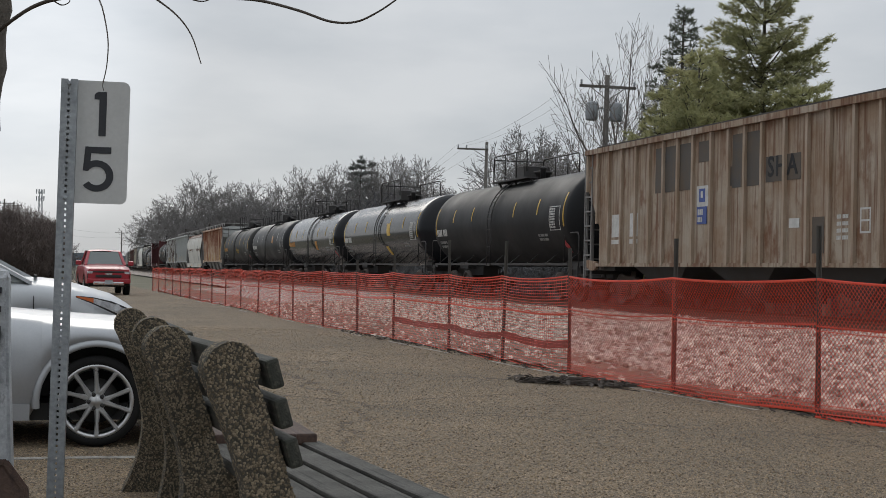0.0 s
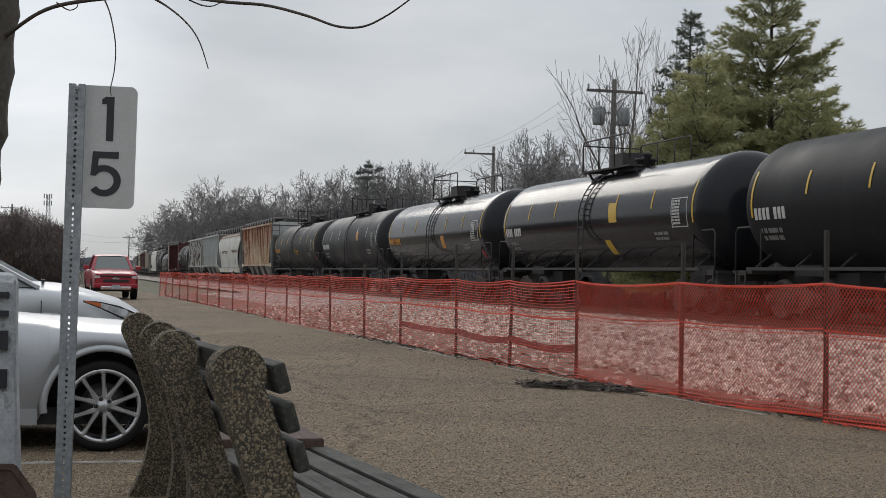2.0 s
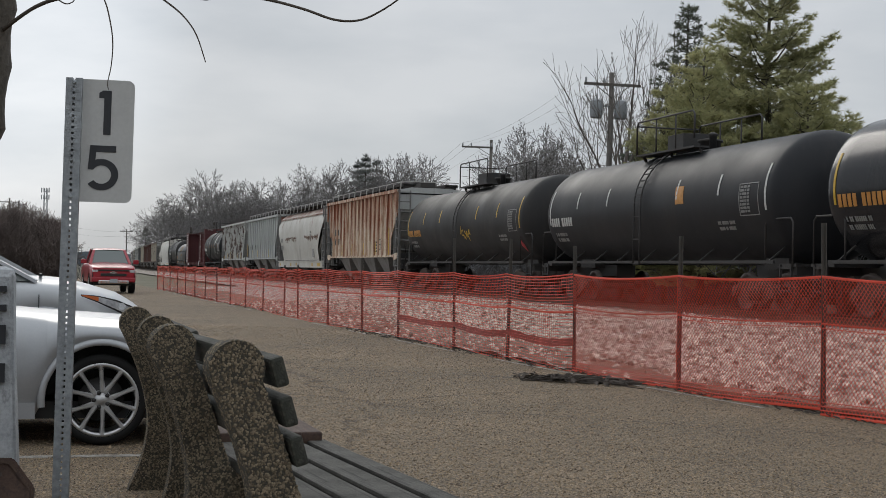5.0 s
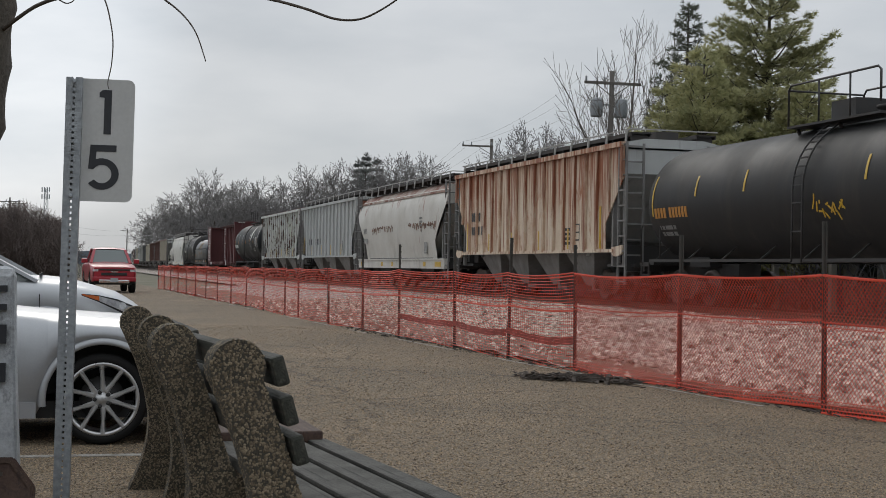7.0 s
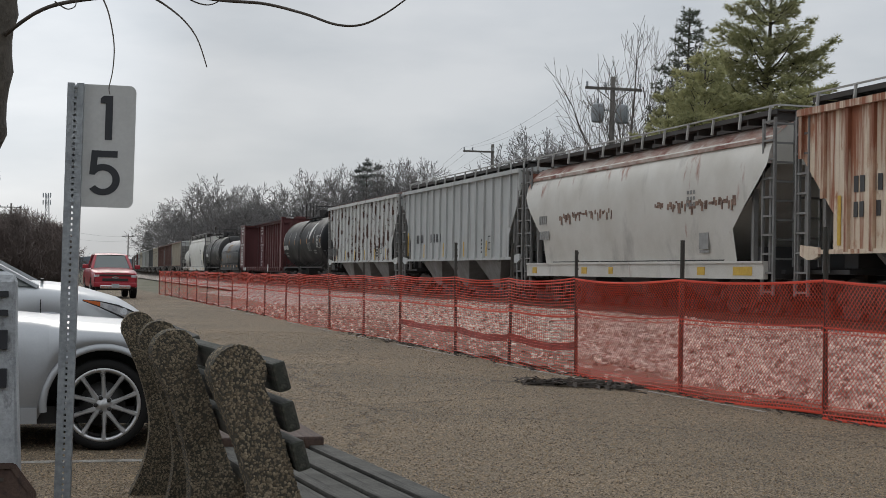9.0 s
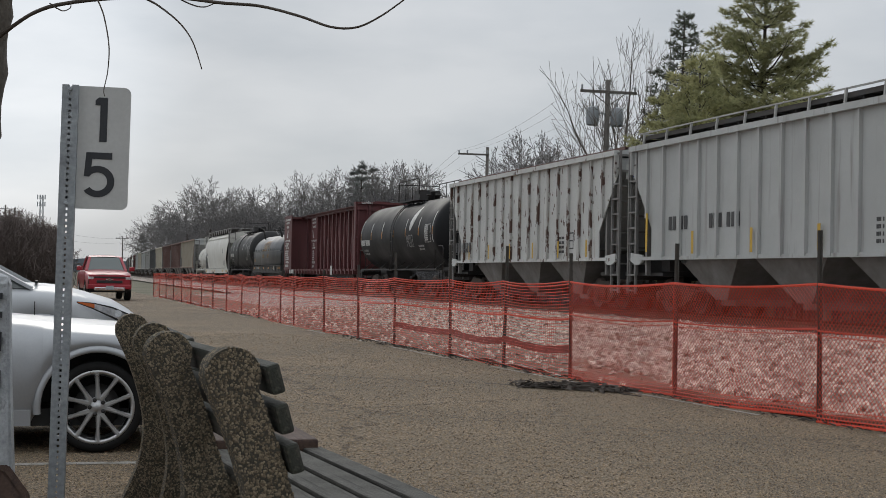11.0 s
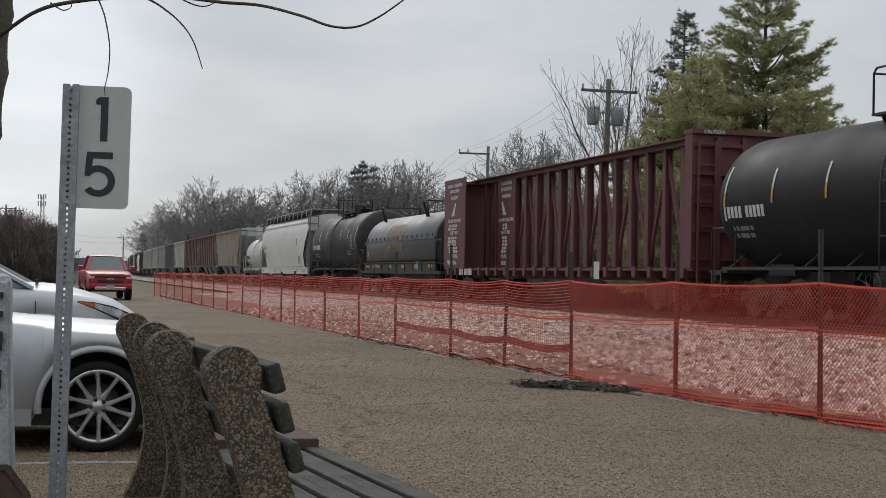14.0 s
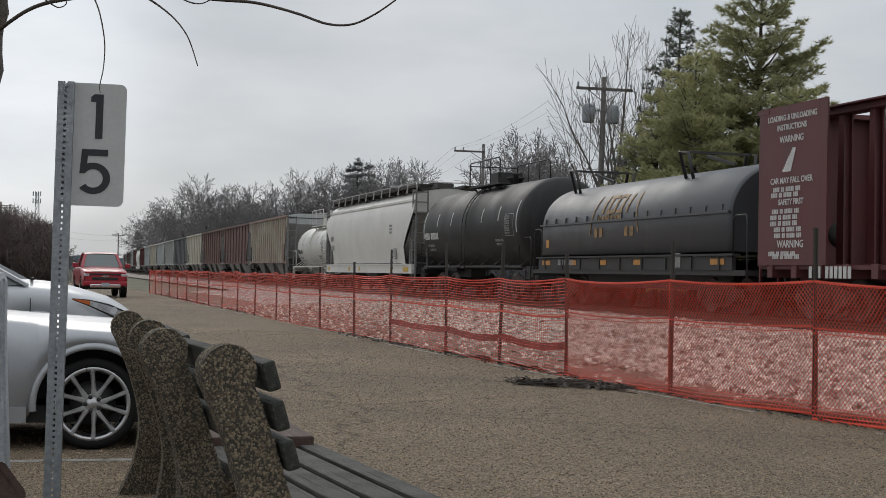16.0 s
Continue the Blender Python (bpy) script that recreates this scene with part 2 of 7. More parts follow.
M["hop_rust_top"] = mat("hop_rust_top", (0.34, 0.2, 0.15), (0.5, 0.43, 0.38), 0.9, 0.8, rough=0.75, streak=(0.19, 0.06, 0.04), streak_cut=(0.46, 0.62), streak_map=(0.8, 2.0, 2.0), spots=(0.55, 0.52, 0.48), spots_scale=1.6, spots_cut=(0.55, 0.68))
M["hop_grey"] = mat("hop_grey", (0.47, 0.485, 0.475), (0.39, 0.40, 0.39), 0.6, 0.5, rough=0.6, streak=(0.24, 0.225, 0.21), streak_cut=(0.57, 0.75), streak_map=(4.0, 4.0, 0.25), bump=0.05)
M["hop_flaked"] = mat("hop_flaked", (0.58, 0.59, 0.57), (0.5, 0.505, 0.485), 0.7, 0.5, rough=0.6, streak=(0.36, 0.31, 0.26), streak_cut=(0.6, 0.75), streak_map=(4.0, 4.0, 0.25), spots=(0.085, 0.045, 0.032), spots_scale=4.6, spots_cut=(0.62, 0.64))
M["hop_flaked_rib"] = mat("hop_flaked_rib", (0.5, 0.505, 0.485), (0.42, 0.41, 0.39), 0.9, 0.5, rough=0.65, streak=(0.2, 0.14, 0.1), streak_cut=(0.56, 0.7), streak_map=(5.0, 5.0, 0.8), spots=(0.08, 0.042, 0.03), spots_scale=4.2, spots_cut=(0.525, 0.56))
M["hop_tan"] = mat("hop_tan", (0.29, 0.2, 0.155), (0.21, 0.135, 0.10), 0.7, 0.6, rough=0.7, streak=(0.13, 0.065, 0.045), streak_cut=(0.5, 0.7))
M["hop_maroon"] = mat("hop_maroon", (0.105, 0.048, 0.04), (0.14, 0.075, 0.06), 0.7, 0.6, rough=0.7, streak=(0.17, 0.105, 0.085), streak_cut=(0.57, 0.75), streak_map=(4.0, 4.0, 0.25))
M["hop_slate"] = mat("hop_slate", (0.09, 0.095, 0.098), (0.12, 0.12, 0.12), 0.7, 0.5, rough=0.65)
M["hop_cream"] = mat("hop_cream", (0.5, 0.47, 0.39), (0.42, 0.38, 0.3), 0.7, 0.5, rough=0.6, streak=(0.3, 0.22, 0.14), streak_cut=(0.58, 0.75))
M["hop_light"] = mat("hop_light", (0.4, 0.4, 0.38), (0.33, 0.33, 0.31), 0.7, 0.5, rough=0.6, streak=(0.24, 0.2, 0.17), streak_cut=(0.58, 0.75))
M["beam_red"] = mat("beam_red", (0.10, 0.024, 0.027), (0.13, 0.038, 0.037), 0.8, 0.5, rough=0.6, streak=(0.085, 0.03, 0.028), streak_cut=(0.5, 0.7))
M["coil_grey"] = mat("coil_grey", (0.055, 0.06, 0.068), (0.07, 0.072, 0.076), 0.6, 0.6, rough=0.45, streak=(0.1, 0.09, 0.08), streak_cut=(0.58, 0.78))
M["hop_brown_rib"] = mat("hop_brown_rib", (0.40, 0.33, 0.26), (0.3, 0.22, 0.15), 1.2, 0.6, rough=0.7, streak=(0.2, 0.11, 0.06), streak_cut=(0.55, 0.68))
M["grate"] = mat("grate", (0.24, 0.24, 0.235), (0.16, 0.15, 0.14), 2.0, 0.5, rough=0.6, metal=0.3)
M["walk_dark"] = mat("walk_dark", (0.035, 0.033, 0.032), (0.06, 0.05, 0.043), 2.0, 0.6, rough=0.75)
M["rail_pale"] = mat("rail_pale", (0.42, 0.42, 0.4), (0.3, 0.29, 0.27), 2.0, 0.5, rough=0.6)

# ======== mesh helpers ========
def face(bm, vs, smooth=False):
    f = bm.faces.new(vs)
    f.smooth = smooth
    return f


def box(bm, c, size, m=None):
    """A block with centre c and full sizes, turned by m if given."""
    sx, sy, sz = (0.5 * v for v in size)
    pts = [Vector((x, y, z)) for z in (-sz, sz) for y in (-sy, sy) for x in (-sx, sx)]
    vs = [bm.verts.new((m @ p if m else p) + Vector(c)) for p in pts]
    for q in ((0, 2, 3, 1), (4, 5, 7, 6), (0, 1, 5, 4), (2, 6, 7, 3), (0, 4, 6, 2), (1, 3, 7, 5)):
        face(bm, [vs[i] for i in q])
    return vs


def bar(bm, a, b, w, h=None):
    """A square bar from a to b."""
    a, b = Vector(a), Vector(b)
    d = b - a
    q = d.to_track_quat("X", "Z").to_matrix()
    box(bm, (a + b) / 2, (d.length, w, h or w), q)


def rings(bm, rows, closed=True, caps=True, smooth=True):
    """Skin over rows of equal numbers of points."""
    rr = [[bm.verts.new(p) for p in row] for row in rows]
    n = len(rr[0])
    for a, b in zip(rr, rr[1:]):
        for i in range(n if closed else n - 1):
            j = (i + 1) % n
            face(bm, (a[i], a[j], b[j], b[i]), smooth)
    if caps and closed:
        face(bm, rr[0][::-1])
        face(bm, rr[-1])
    return rr


def tube(bm, pts, r, seg=6, r_end=None):
    """A round tube along a line of points, tapering to r_end."""
    pts = [Vector(p) for p in pts]
    rows, side = [], None
    for i, p in enumerate(pts):
        d = (pts[min(i + 1, len(pts) - 1)] - pts[max(i - 1, 0)])
        d = d.normalized() if d.length > 1e-9 else Vector((0, 0, 1))
        if side is None:
            side = d.orthogonal().normalized()
        side = (side - d * side.dot(d))
        side = side.normalized() if side.length > 1e-6 else d.orthogonal().normalized()
        up = d.cross(side)
        rad = r if r_end is None else r + (r_end - r) * i / (len(pts) - 1)
        rows.append([p + (side * math.cos(2 * math.pi * k / seg) + up * math.sin(2 * math.pi * k / seg)) * rad for k in range(seg)])
    rings(bm, rows)


def turned(bm, prof, axis="x", seg=40, centre=(0, 0, 0), smooth=True, caps=True):
    """A body of revolution from (along, radius) pairs."""
    c = Vector(centre)
    rows = []
    for a, r in prof:
        row = []
        for k in range(seg):
            u, v = r * math.cos(2 * math.pi * k / seg), r * math.sin(2 * math.pi * k / seg)
            row.append(c + Vector({"x": (a, u, v), "y": (v, a, u), "z": (u, v, a)}[axis]))
        rows.append(row)
    rings(bm, rows, caps=caps, smooth=smooth)


def slab(bm, outline, y0, y1):
    """A plate in the x-z plane with an outline of (x, z), from y0 to y1."""
    a = [bm.verts.new((x, y0, z)) for x, z in outline]
    b = [bm.verts.new((x, y1, z)) for x, z in outline]
    face(bm, a)
    face(bm, b[::-1])
    for i in range(len(a)):
        j = (i + 1) % len(a)
        face(bm, (a[j], a[i], b[i], b[j]))


def mesh_of(bm, name, material, sharp=None):
    bmesh.ops.recalc_face_normals(bm, faces=bm.faces)
    me = bpy.data.meshes.new(name)
    bm.to_mesh(me)
    bm.free()
    if material:
        me.materials.append(material)
    return me


def part(name, bm, material, parent, label="", at=None):
    me = bm if isinstance(bm, bpy.types.Mesh) else mesh_of(bm, name, material)
    ob = new(name, me)
    ob.parent = parent
    if at is not None:
        ob.matrix_basis = at
    if label:
        tagged(ob, label)
    return ob


def thing(name, label, category, m=None, group="", kind=""):
    ob = new(name)
    ob.empty_display_size = 0.2
    if m is not None:
        ob.matrix_basis = m
    return tagged(ob, label, category, group, kind)


def solid(name, bm, material, label, category="", m=None, group="", kind=""):
    ob = new(name, bm if isinstance(bm, bpy.types.Mesh) else mesh_of(bm, name, material))
    if m is not None:
        ob.matrix_basis = m
    return tagged(ob, label, category, group, kind)


def text_mesh(body, size, material, extrude=0.002, space=1.0, bold=0.0):
    """Letters in the built-in font, upright in the x-z plane, reading along +x, centred."""
    cu = bpy.data.curves.new("letters", "FONT")
    cu.body, cu.size, cu.extrude, cu.align_x, cu.align_y = body, size, extrude, "CENTER", "CENTER"
    cu.space_character, cu.offset, cu.resolution_u = space, bold, 3
    ob = bpy.data.objects.new("letters", cu)
    scene.collection.objects.link(ob)
    bpy.context.view_layer.update()
    me = bpy.data.meshes.new_from_object(ob.evaluated_get(bpy.context.evaluated_depsgraph_get()))
    bpy.data.objects.remove(ob)
    me.transform(pose(0, 0, 0, 90))
    me.materials.clear()
    me.materials.append(material)
    return me


# ======== the line of the track ========
HEAD, BEND, OFF = radians(16.54), 1.447e-4, 16.95
RAIL = 0.45
NORM = Vector((math.cos(HEAD), math.sin(HEAD), 0))
ALONG = Vector((-math.sin(HEAD), math.cos(HEAD), 0))


def on_track(s, off=OFF, z=0.0):
    """The place s metres along the gently bending line, off metres from the eye's side."""
    b = BEND * s * abs(s) / 2 if s > 0 else 0.0
    turn = BEND * max(s, 0)
    n = NORM * math.cos(turn) - ALONG * math.sin(turn)
    p = NORM * (OFF + b) + ALONG * s + n * (off - OFF)
    return Vector((p.x, p.y, z))


def track_pose(s, off=OFF, z=RAIL):
    p = on_track(s, off, z)
    return pose(p.x, p.y, p.z, 0, 0, 90 + math.degrees(HEAD - BEND * max(s, 0)))


# ======== ground, ballast, rails ========
M["asphalt"] = chip_seal("asphalt", (0.05, 0.039, 0.027), (0.25, 0.19, 0.125), 95.0)
M["verge"] = mat("verge", (0.17, 0.15, 0.1), (0.11, 0.11, 0.065), 0.15, 0.7, rough=0.95, grain=14.0, grain_amount=0.4, bump=0.6, bump_depth=0.05)
M["ballast"] = chip_seal("ballast", (0.06, 0.05, 0.044), (0.46, 0.395, 0.345), 15.0, 0, 0.9)
M["rail_steel"] = mat("rail_steel", (0.12, 0.075, 0.05), (0.08, 0.05, 0.035), 2.0, 0.5, rough=0.6, metal=0.5)
M["tie_wood"] = mat("tie_wood", (0.06, 0.048, 0.04), (0.09, 0.075, 0.062), 2.0, 0.5, rough=0.9)
M["road_paint"] = mat("road_paint", (0.46, 0.44, 0.4), (0.2, 0.18, 0.15), 7.0, 0.8, rough=0.8, grain=55.0, grain_amount=0.5, bump=0.5)
M["dirt"] = mat("dirt", (0.2, 0.115, 0.075), (0.14, 0.085, 0.058), 0.9, 0.7, rough=0.95, grain=25.0, grain_amount=0.45, bump=0.7, bump_depth=0.03, spots=(0.3, 0.25, 0.21), spots_scale=14.0, spots_cut=(0.64, 0.68))


def st(s, d, z=0.0):
    """A place by the straight line of the track: s along it, d across from the eye."""
    p = NORM * d + ALONG * s
    return Vector((p.x, p.y, z))


def sheet(pts, z0, z1):
    bm = bmesh.new()
    a = [bm.verts.new((p[0], p[1], z1)) for p in pts]
    b = [bm.verts.new((p[0], p[1], z0)) for p in pts]
    face(bm, a)
    face(bm, b[::-1])
    for i in range(len(a)):
        j = (i + 1) % len(a)
        face(bm, (a[j], a[i], b[i], b[j]))
    return bm


solid("ground", sheet([(-2500, -300), (2500, -300), (2500, 3500), (-2500, 3500)], -0.6, -0.06), M["verge"], "brown winter grass and earth reaching the horizon", "ground", kind="structure")


def fence_d(s):
    return 6.4 + 0.65 * math.exp(-(s - 11.5) / 8.0)


edge = [st(s, fence_d(max(s, 6)) + 0.12) for s in (-30, 5, 8, 11, 14, 17, 20, 25, 30, 40, 60, 80, 130)]
lot = [(p.x, p.y) for p in edge] + [tuple(st(130, -8)[:2]), tuple(st(60, -14)[:2]), tuple(st(-30, -30)[:2])]
solid("parking_lot", sheet(lot, -0.2, 0.0), M["asphalt"], "worn brown-grey chip-sealed asphalt parking lot", "pavement", kind="structure")


def ballast_z(d):
    ds = [6.3, 7.2, 9.5, 12.0, 13.6, 14.6, 15.4, 18.6, 20.2, 23.0]
    zs = [-0.02, 0.05, 0.13, 0.24, 0.31, 0.31, 0.27, 0.27, 0.1, -0.1]
    return float(np.interp(d, ds, zs))


def ballast_bed():
    ss = list(np.arange(-14, 60, 0.3)) + list(np.arange(60, 120, 1.0)) + list(np.arange(120, 460, 5.0))
    ds = list(np.arange(0, 8.5, 0.3)) + [8.7, 9.2, 9.8, 10.6, 12.0, 13.2, 14.3, 16.2]
    verts, faces = [], []
    for s in ss:
        for d in ds:
            # the near toe follows the fence, the far part the rails
            low = fence_d(max(s, 6)) + 0.1 if s < 78 else 6.5 + min(5.5, (s - 78) * 0.6)
            dd = low + d if d < 5 else d + 7.0
            dd = max(dd, low + d * 0.5)
            z = ballast_z(dd)
            if s > 78:
                z = min(z, 0.3 if dd > 14 else max(-0.08, 0.3 - (14 - dd) * 0.12))
            p = on_track(s, dd) if s > 0 else st(s, dd)
            z += 0.05 * noise.noise((p.x * 2.1, p.y * 2.1, 0)) + 0.05 * noise.noise((p.x * 0.5, p.y * 0.5, 3))
            verts.append((p.x, p.y, z))
    n = len(ds)
    for i in range(len(ss) - 1):
        for j in range(n - 1):
            a = i * n + j
            faces.append((a, a + 1, a + n + 1, a + n))
    me = bpy.data.meshes.new("ballast_bed")
    me.from_pydata(verts, [], faces)
    me.materials.append(M["ballast"])
    for p in me.polygons:
        p.use_smooth = True
    ob = new("ballast_bed", me)
    tagged(ob, "sloping bed of pale pinkish-grey railway ballast", "ballast", kind="structure")


ballast_bed()


def dirt_width(s):
    return min(1.9, max(0.12, 0.12 + 0.16 * (s - 13)))


def dirt_strip():
    """Bare reddish earth between the fence and the toe of the ballast."""
    verts, faces = [], []
    ss, n = list(np.arange(4, 76, 0.4)), 8
    for s in ss:
        w = dirt_width(s) * (1 + 0.25 * noise.noise((s * 0.7, 0, 7)))
        for k in range(n):
            d = fence_d(max(s, 6)) + 0.1 + w * k / (n - 1)
            p = on_track(s, d)
            z = ballast_z(d) + 0.05 * noise.noise((p.x * 2.1, p.y * 2.1, 0)) + 0.05 * noise.noise((p.x * 0.5, p.y * 0.5, 3))
            verts.append((p.x, p.y, z + (0.03 if 0 < k < n - 1 else -0.02) + 0.02 * noise.noise((p.x * 6, p.y * 6, 1))))
    for i in range(len(ss) - 1):
        for j in range(n - 1):
            a = i * n + j
            faces.append((a, a + 1, a + n + 1, a + n))
    me = bpy.data.meshes.new("dirt_strip")
    me.from_pydata(verts, [], faces)
    me.materials.append(M["dirt"])
    tagged(new("dirt_strip", me), "bare reddish-brown earth along the foot of the fence", "ground", kind="structure")


dirt_strip()


def island_stones(name, base, other, dark, light):
    """Loose stones, every one of its own tone."""
    m = mat(name, base, other, 4.0, 0.6, rough=0.9, grain=40.0, grain_amount=0.25, bump=0.3)
    nt = m.node_tree
    bsdf = nt.nodes["Principled BSDF"]
    src = bsdf.inputs["Base Color"].links[0].from_socket
    geo = nt.nodes.new("ShaderNodeNewGeometry")
    ramp = nt.nodes.new("ShaderNodeValToRGB")
    ramp.color_ramp.elements[0].color = (*dark, 1)
    ramp.color_ramp.elements[1].color = (*light, 1)
    mx = nt.nodes.new("ShaderNodeMix")
    mx.data_type, mx.blend_type = "RGBA", "MULTIPLY"
    mx.inputs[0].default_value = 1.0
    nt.links.new(geo.outputs["Random Per Island"], ramp.inputs[0])
    nt.links.new(src, mx.inputs[6])
    nt.links.new(ramp.outputs[0], mx.inputs[7])
    nt.links.new(mx.outputs[2], bsdf.inputs["Base Color"])
    return m


M["stones"] = island_stones("stones", (0.84, 0.73, 0.64), (0.72, 0.615, 0.535), (0.22, 0.195, 0.18), (1.05, 1.0, 0.96))


def ballast_stones(count=46000):
    rng = np.random.default_rng(4)
    base = np.array([(1, 0, 0), (0, 1, 0), (-1, 0, 0), (0, -1, 0), (0, 0, 1), (0, 0, -1)], float)
    tri = np.array([(0, 1, 4), (1, 2, 4), (2, 3, 4), (3, 0, 4), (1, 0, 5), (2, 1, 5), (3, 2, 5), (0, 3, 5)])
    verts = np.zeros((count * 6, 3))
    faces = np.zeros((count * 8, 3), int)
    for i in range(count):
        s = 3.0 + 45.0 * rng.random() ** 1.3
        low = fence_d(max(s, 6)) + 0.15
        d = low + (14.4 - low) * rng.random()
        if d - low < dirt_width(s) and rng.random() < 0.85:
            d = low + dirt_width(s) + (14.4 - low - dirt_width(s)) * rng.random()
        p = st(s, d)
        z = ballast_z(d) + 0.05 * noise.noise((p.x * 2.1, p.y * 2.1, 0)) + 0.05 * noise.noise((p.x * 0.5, p.y * 0.5, 3))
        r = rng.uniform(0.032, 0.07)
        q = np.linalg.qr(rng.normal(size=(3, 3)))[0]
        v = (base + rng.normal(scale=0.16, size=(6, 3))) * r * rng.uniform(0.8, 1.2, 3)
        verts[i * 6:i * 6 + 6] = v @ q + np.array([p.x, p.y, z + 0.02])
        faces[i * 8:i * 8 + 8] = tri + i * 6
    me = bpy.data.meshes.new("ballast_stones")
    me.from_pydata(verts.tolist(), [], faces.tolist())
    me.materials.append(M["stones"])
    ob = new("ballast_stones", me)
    tagged(ob, "loose pale angular ballast stones on the slope", "gravel", kind="stuff")


ballast_stones()


def lot_chips(count=130000):
    """Angular stone chips standing proud of the tar where the lot comes close."""
    rng = np.random.default_rng(8)
    y = 4.4 * (30 / 4.4) ** rng.random(count)
    x = rng.uniform(-0.37, 0.37, count) * y
    s, d = -x * NORM.y + y * NORM.x, x * NORM.x + y * NORM.y
    on_lot = d < 6.35 + 0.65 * np.exp(-(np.maximum(s, 6) - 11.5) / 8.0)
    c = np.stack([x, y], 1)[on_lot]
    count = len(c)
    r = rng.uniform(0.004, 0.0095, count) * (0.75 + 0.035 * c[:, 1])
    turn = rng.uniform(0, 6.28, count)
    verts = np.zeros((count, 4, 3))
    for k in range(3):
        a = turn + 2.094 * k + rng.uniform(-0.4, 0.4, count)
        verts[:, k, 0] = c[:, 0] + r * np.cos(a)
        verts[:, k, 1] = c[:, 1] + r * np.sin(a)
        verts[:, k, 2] = 0.0005
    verts[:, 3, :2] = c + rng.uniform(-0.4, 0.4, (count, 2)) * r[:, None]
    verts[:, 3, 2] = r * rng.uniform(0.5, 1.0, count)
    base = np.arange(count)[:, None, None] * 4
    tri = np.array([(0, 1, 3), (1, 2, 3), (2, 0, 3)])[None]
    me = bpy.data.meshes.new("lot_chips")
    me.from_pydata(verts.reshape(-1, 3).tolist(), [], (base + tri).reshape(-1, 3).tolist())
    me.materials.append(M["chips"])
    tagged(new("lot_chips", me), "brown and grey stone chips rolled into the lot", "gravel", kind="stuff")


M["chips"] = island_stones("chips", (0.38, 0.3, 0.205), (0.3, 0.235, 0.165), (0.22, 0.205, 0.19), (1.25, 1.18, 1.08))
lot_chips()


def rails():
    prof = [(-0.07, 0), (0.07, 0), (0.02, 0.03), (0.012, 0.12), (0.036, 0.135), (0.036, 0.17), (-0.036, 0.17), (-0.036, 0.135), (-0.012, 0.12), (-0.02, 0.03)]
    for g in (-0.755, 0.755):
        bm = bmesh.new()
        rows = []
        for s in list(range(-200, 0, 50)) + list(range(0, 700, 20)):
            rows.append([on_track(s, OFF + g + y, RAIL - 0.17 + z) for y, z in prof])
        rings(bm, rows, smooth=False)
        solid("rail", bm, M["rail_steel"], "rusty steel rail on wooden ties", "rail", group="rails", kind="structure")
    bm = bmesh.new()
    box(bm, (0, 0, 0), (0.23, 2.6, 0.18))
    me = mesh_of(bm, "railway_tie", M["tie_wood"])
    for i in range(120):
        s = -6 + i * 0.52
        m = track_pose(s, OFF, RAIL - 0.17 - 0.085)
        tagged(new("railway_tie", me), "dark creosoted wooden railway tie", "railway tie", "railway ties").matrix_basis = m


rails()

# worn white edge line along the lot, under the fence
bm = bmesh.new()
for i in range(40):
    s0, s1 = 5 + i * 1.8, 5 + (i + 1) * 1.8
    if i % 5 == 3 or s0 > 22 and i % 2:
        continue
    vs = [st(s, fence_d(s) + o, 0.004) for s, o in ((s0, -0.19), (s0, -0.13), (s1, -0.13), (s1, -0.19))]
    face(bm, [bm.verts.new(v) for v in vs])
solid("edge_line", bm, M["road_paint"], "worn pale painted line at the edge of the lot", "marking", kind="structure")

# ======== orange safety fence ========
def net_material():
    m = mat("orange_net", (0.74, 0.068, 0.026), (0.62, 0.052, 0.022), 2.0, 0.5, rough=0.45, bump=0.0, grain_amount=0.1)
    b = m.node_tree.nodes["Principled BSDF"]
    b.inputs["Subsurface Weight"].default_value = 0.0
    return m


M["orange_net"] = net_material()
# the net's orange darkened: shade between the rolled layers is put in the colour
M["shaded_net_roll"] = mat("shaded_net_roll", (0.33, 0.035, 0.02), (0.2, 0.03, 0.02), 3.0, 0.7, rough=0.7, bump=0.0)
M["post_steel"] = mat("post_steel", (0.045, 0.05, 0.045), (0.07, 0.055, 0.045), 3.0, 0.6, rough=0.7)
POSTS = [5.9, 8.7, 11.5, 14.15, 16.9, 19.3, 21.76, 25.1, 27.9, 31.2, 34.8, 36.7, 40.2, 43.6, 47.0, 50.5, 54.0, 57.5, 61.0, 64.5, 68.0, 71.4, 74.8]
TOPS = [1.22, 1.25, 1.29, 1.27, 1.26, 1.24, 1.24, 1.25, 1.23, 1.25, 1.24, 1.24, 1.23, 1.25, 1.24, 1.23, 1.25, 1.24, 1.23, 1.24, 1.25, 1.23, 1.24]


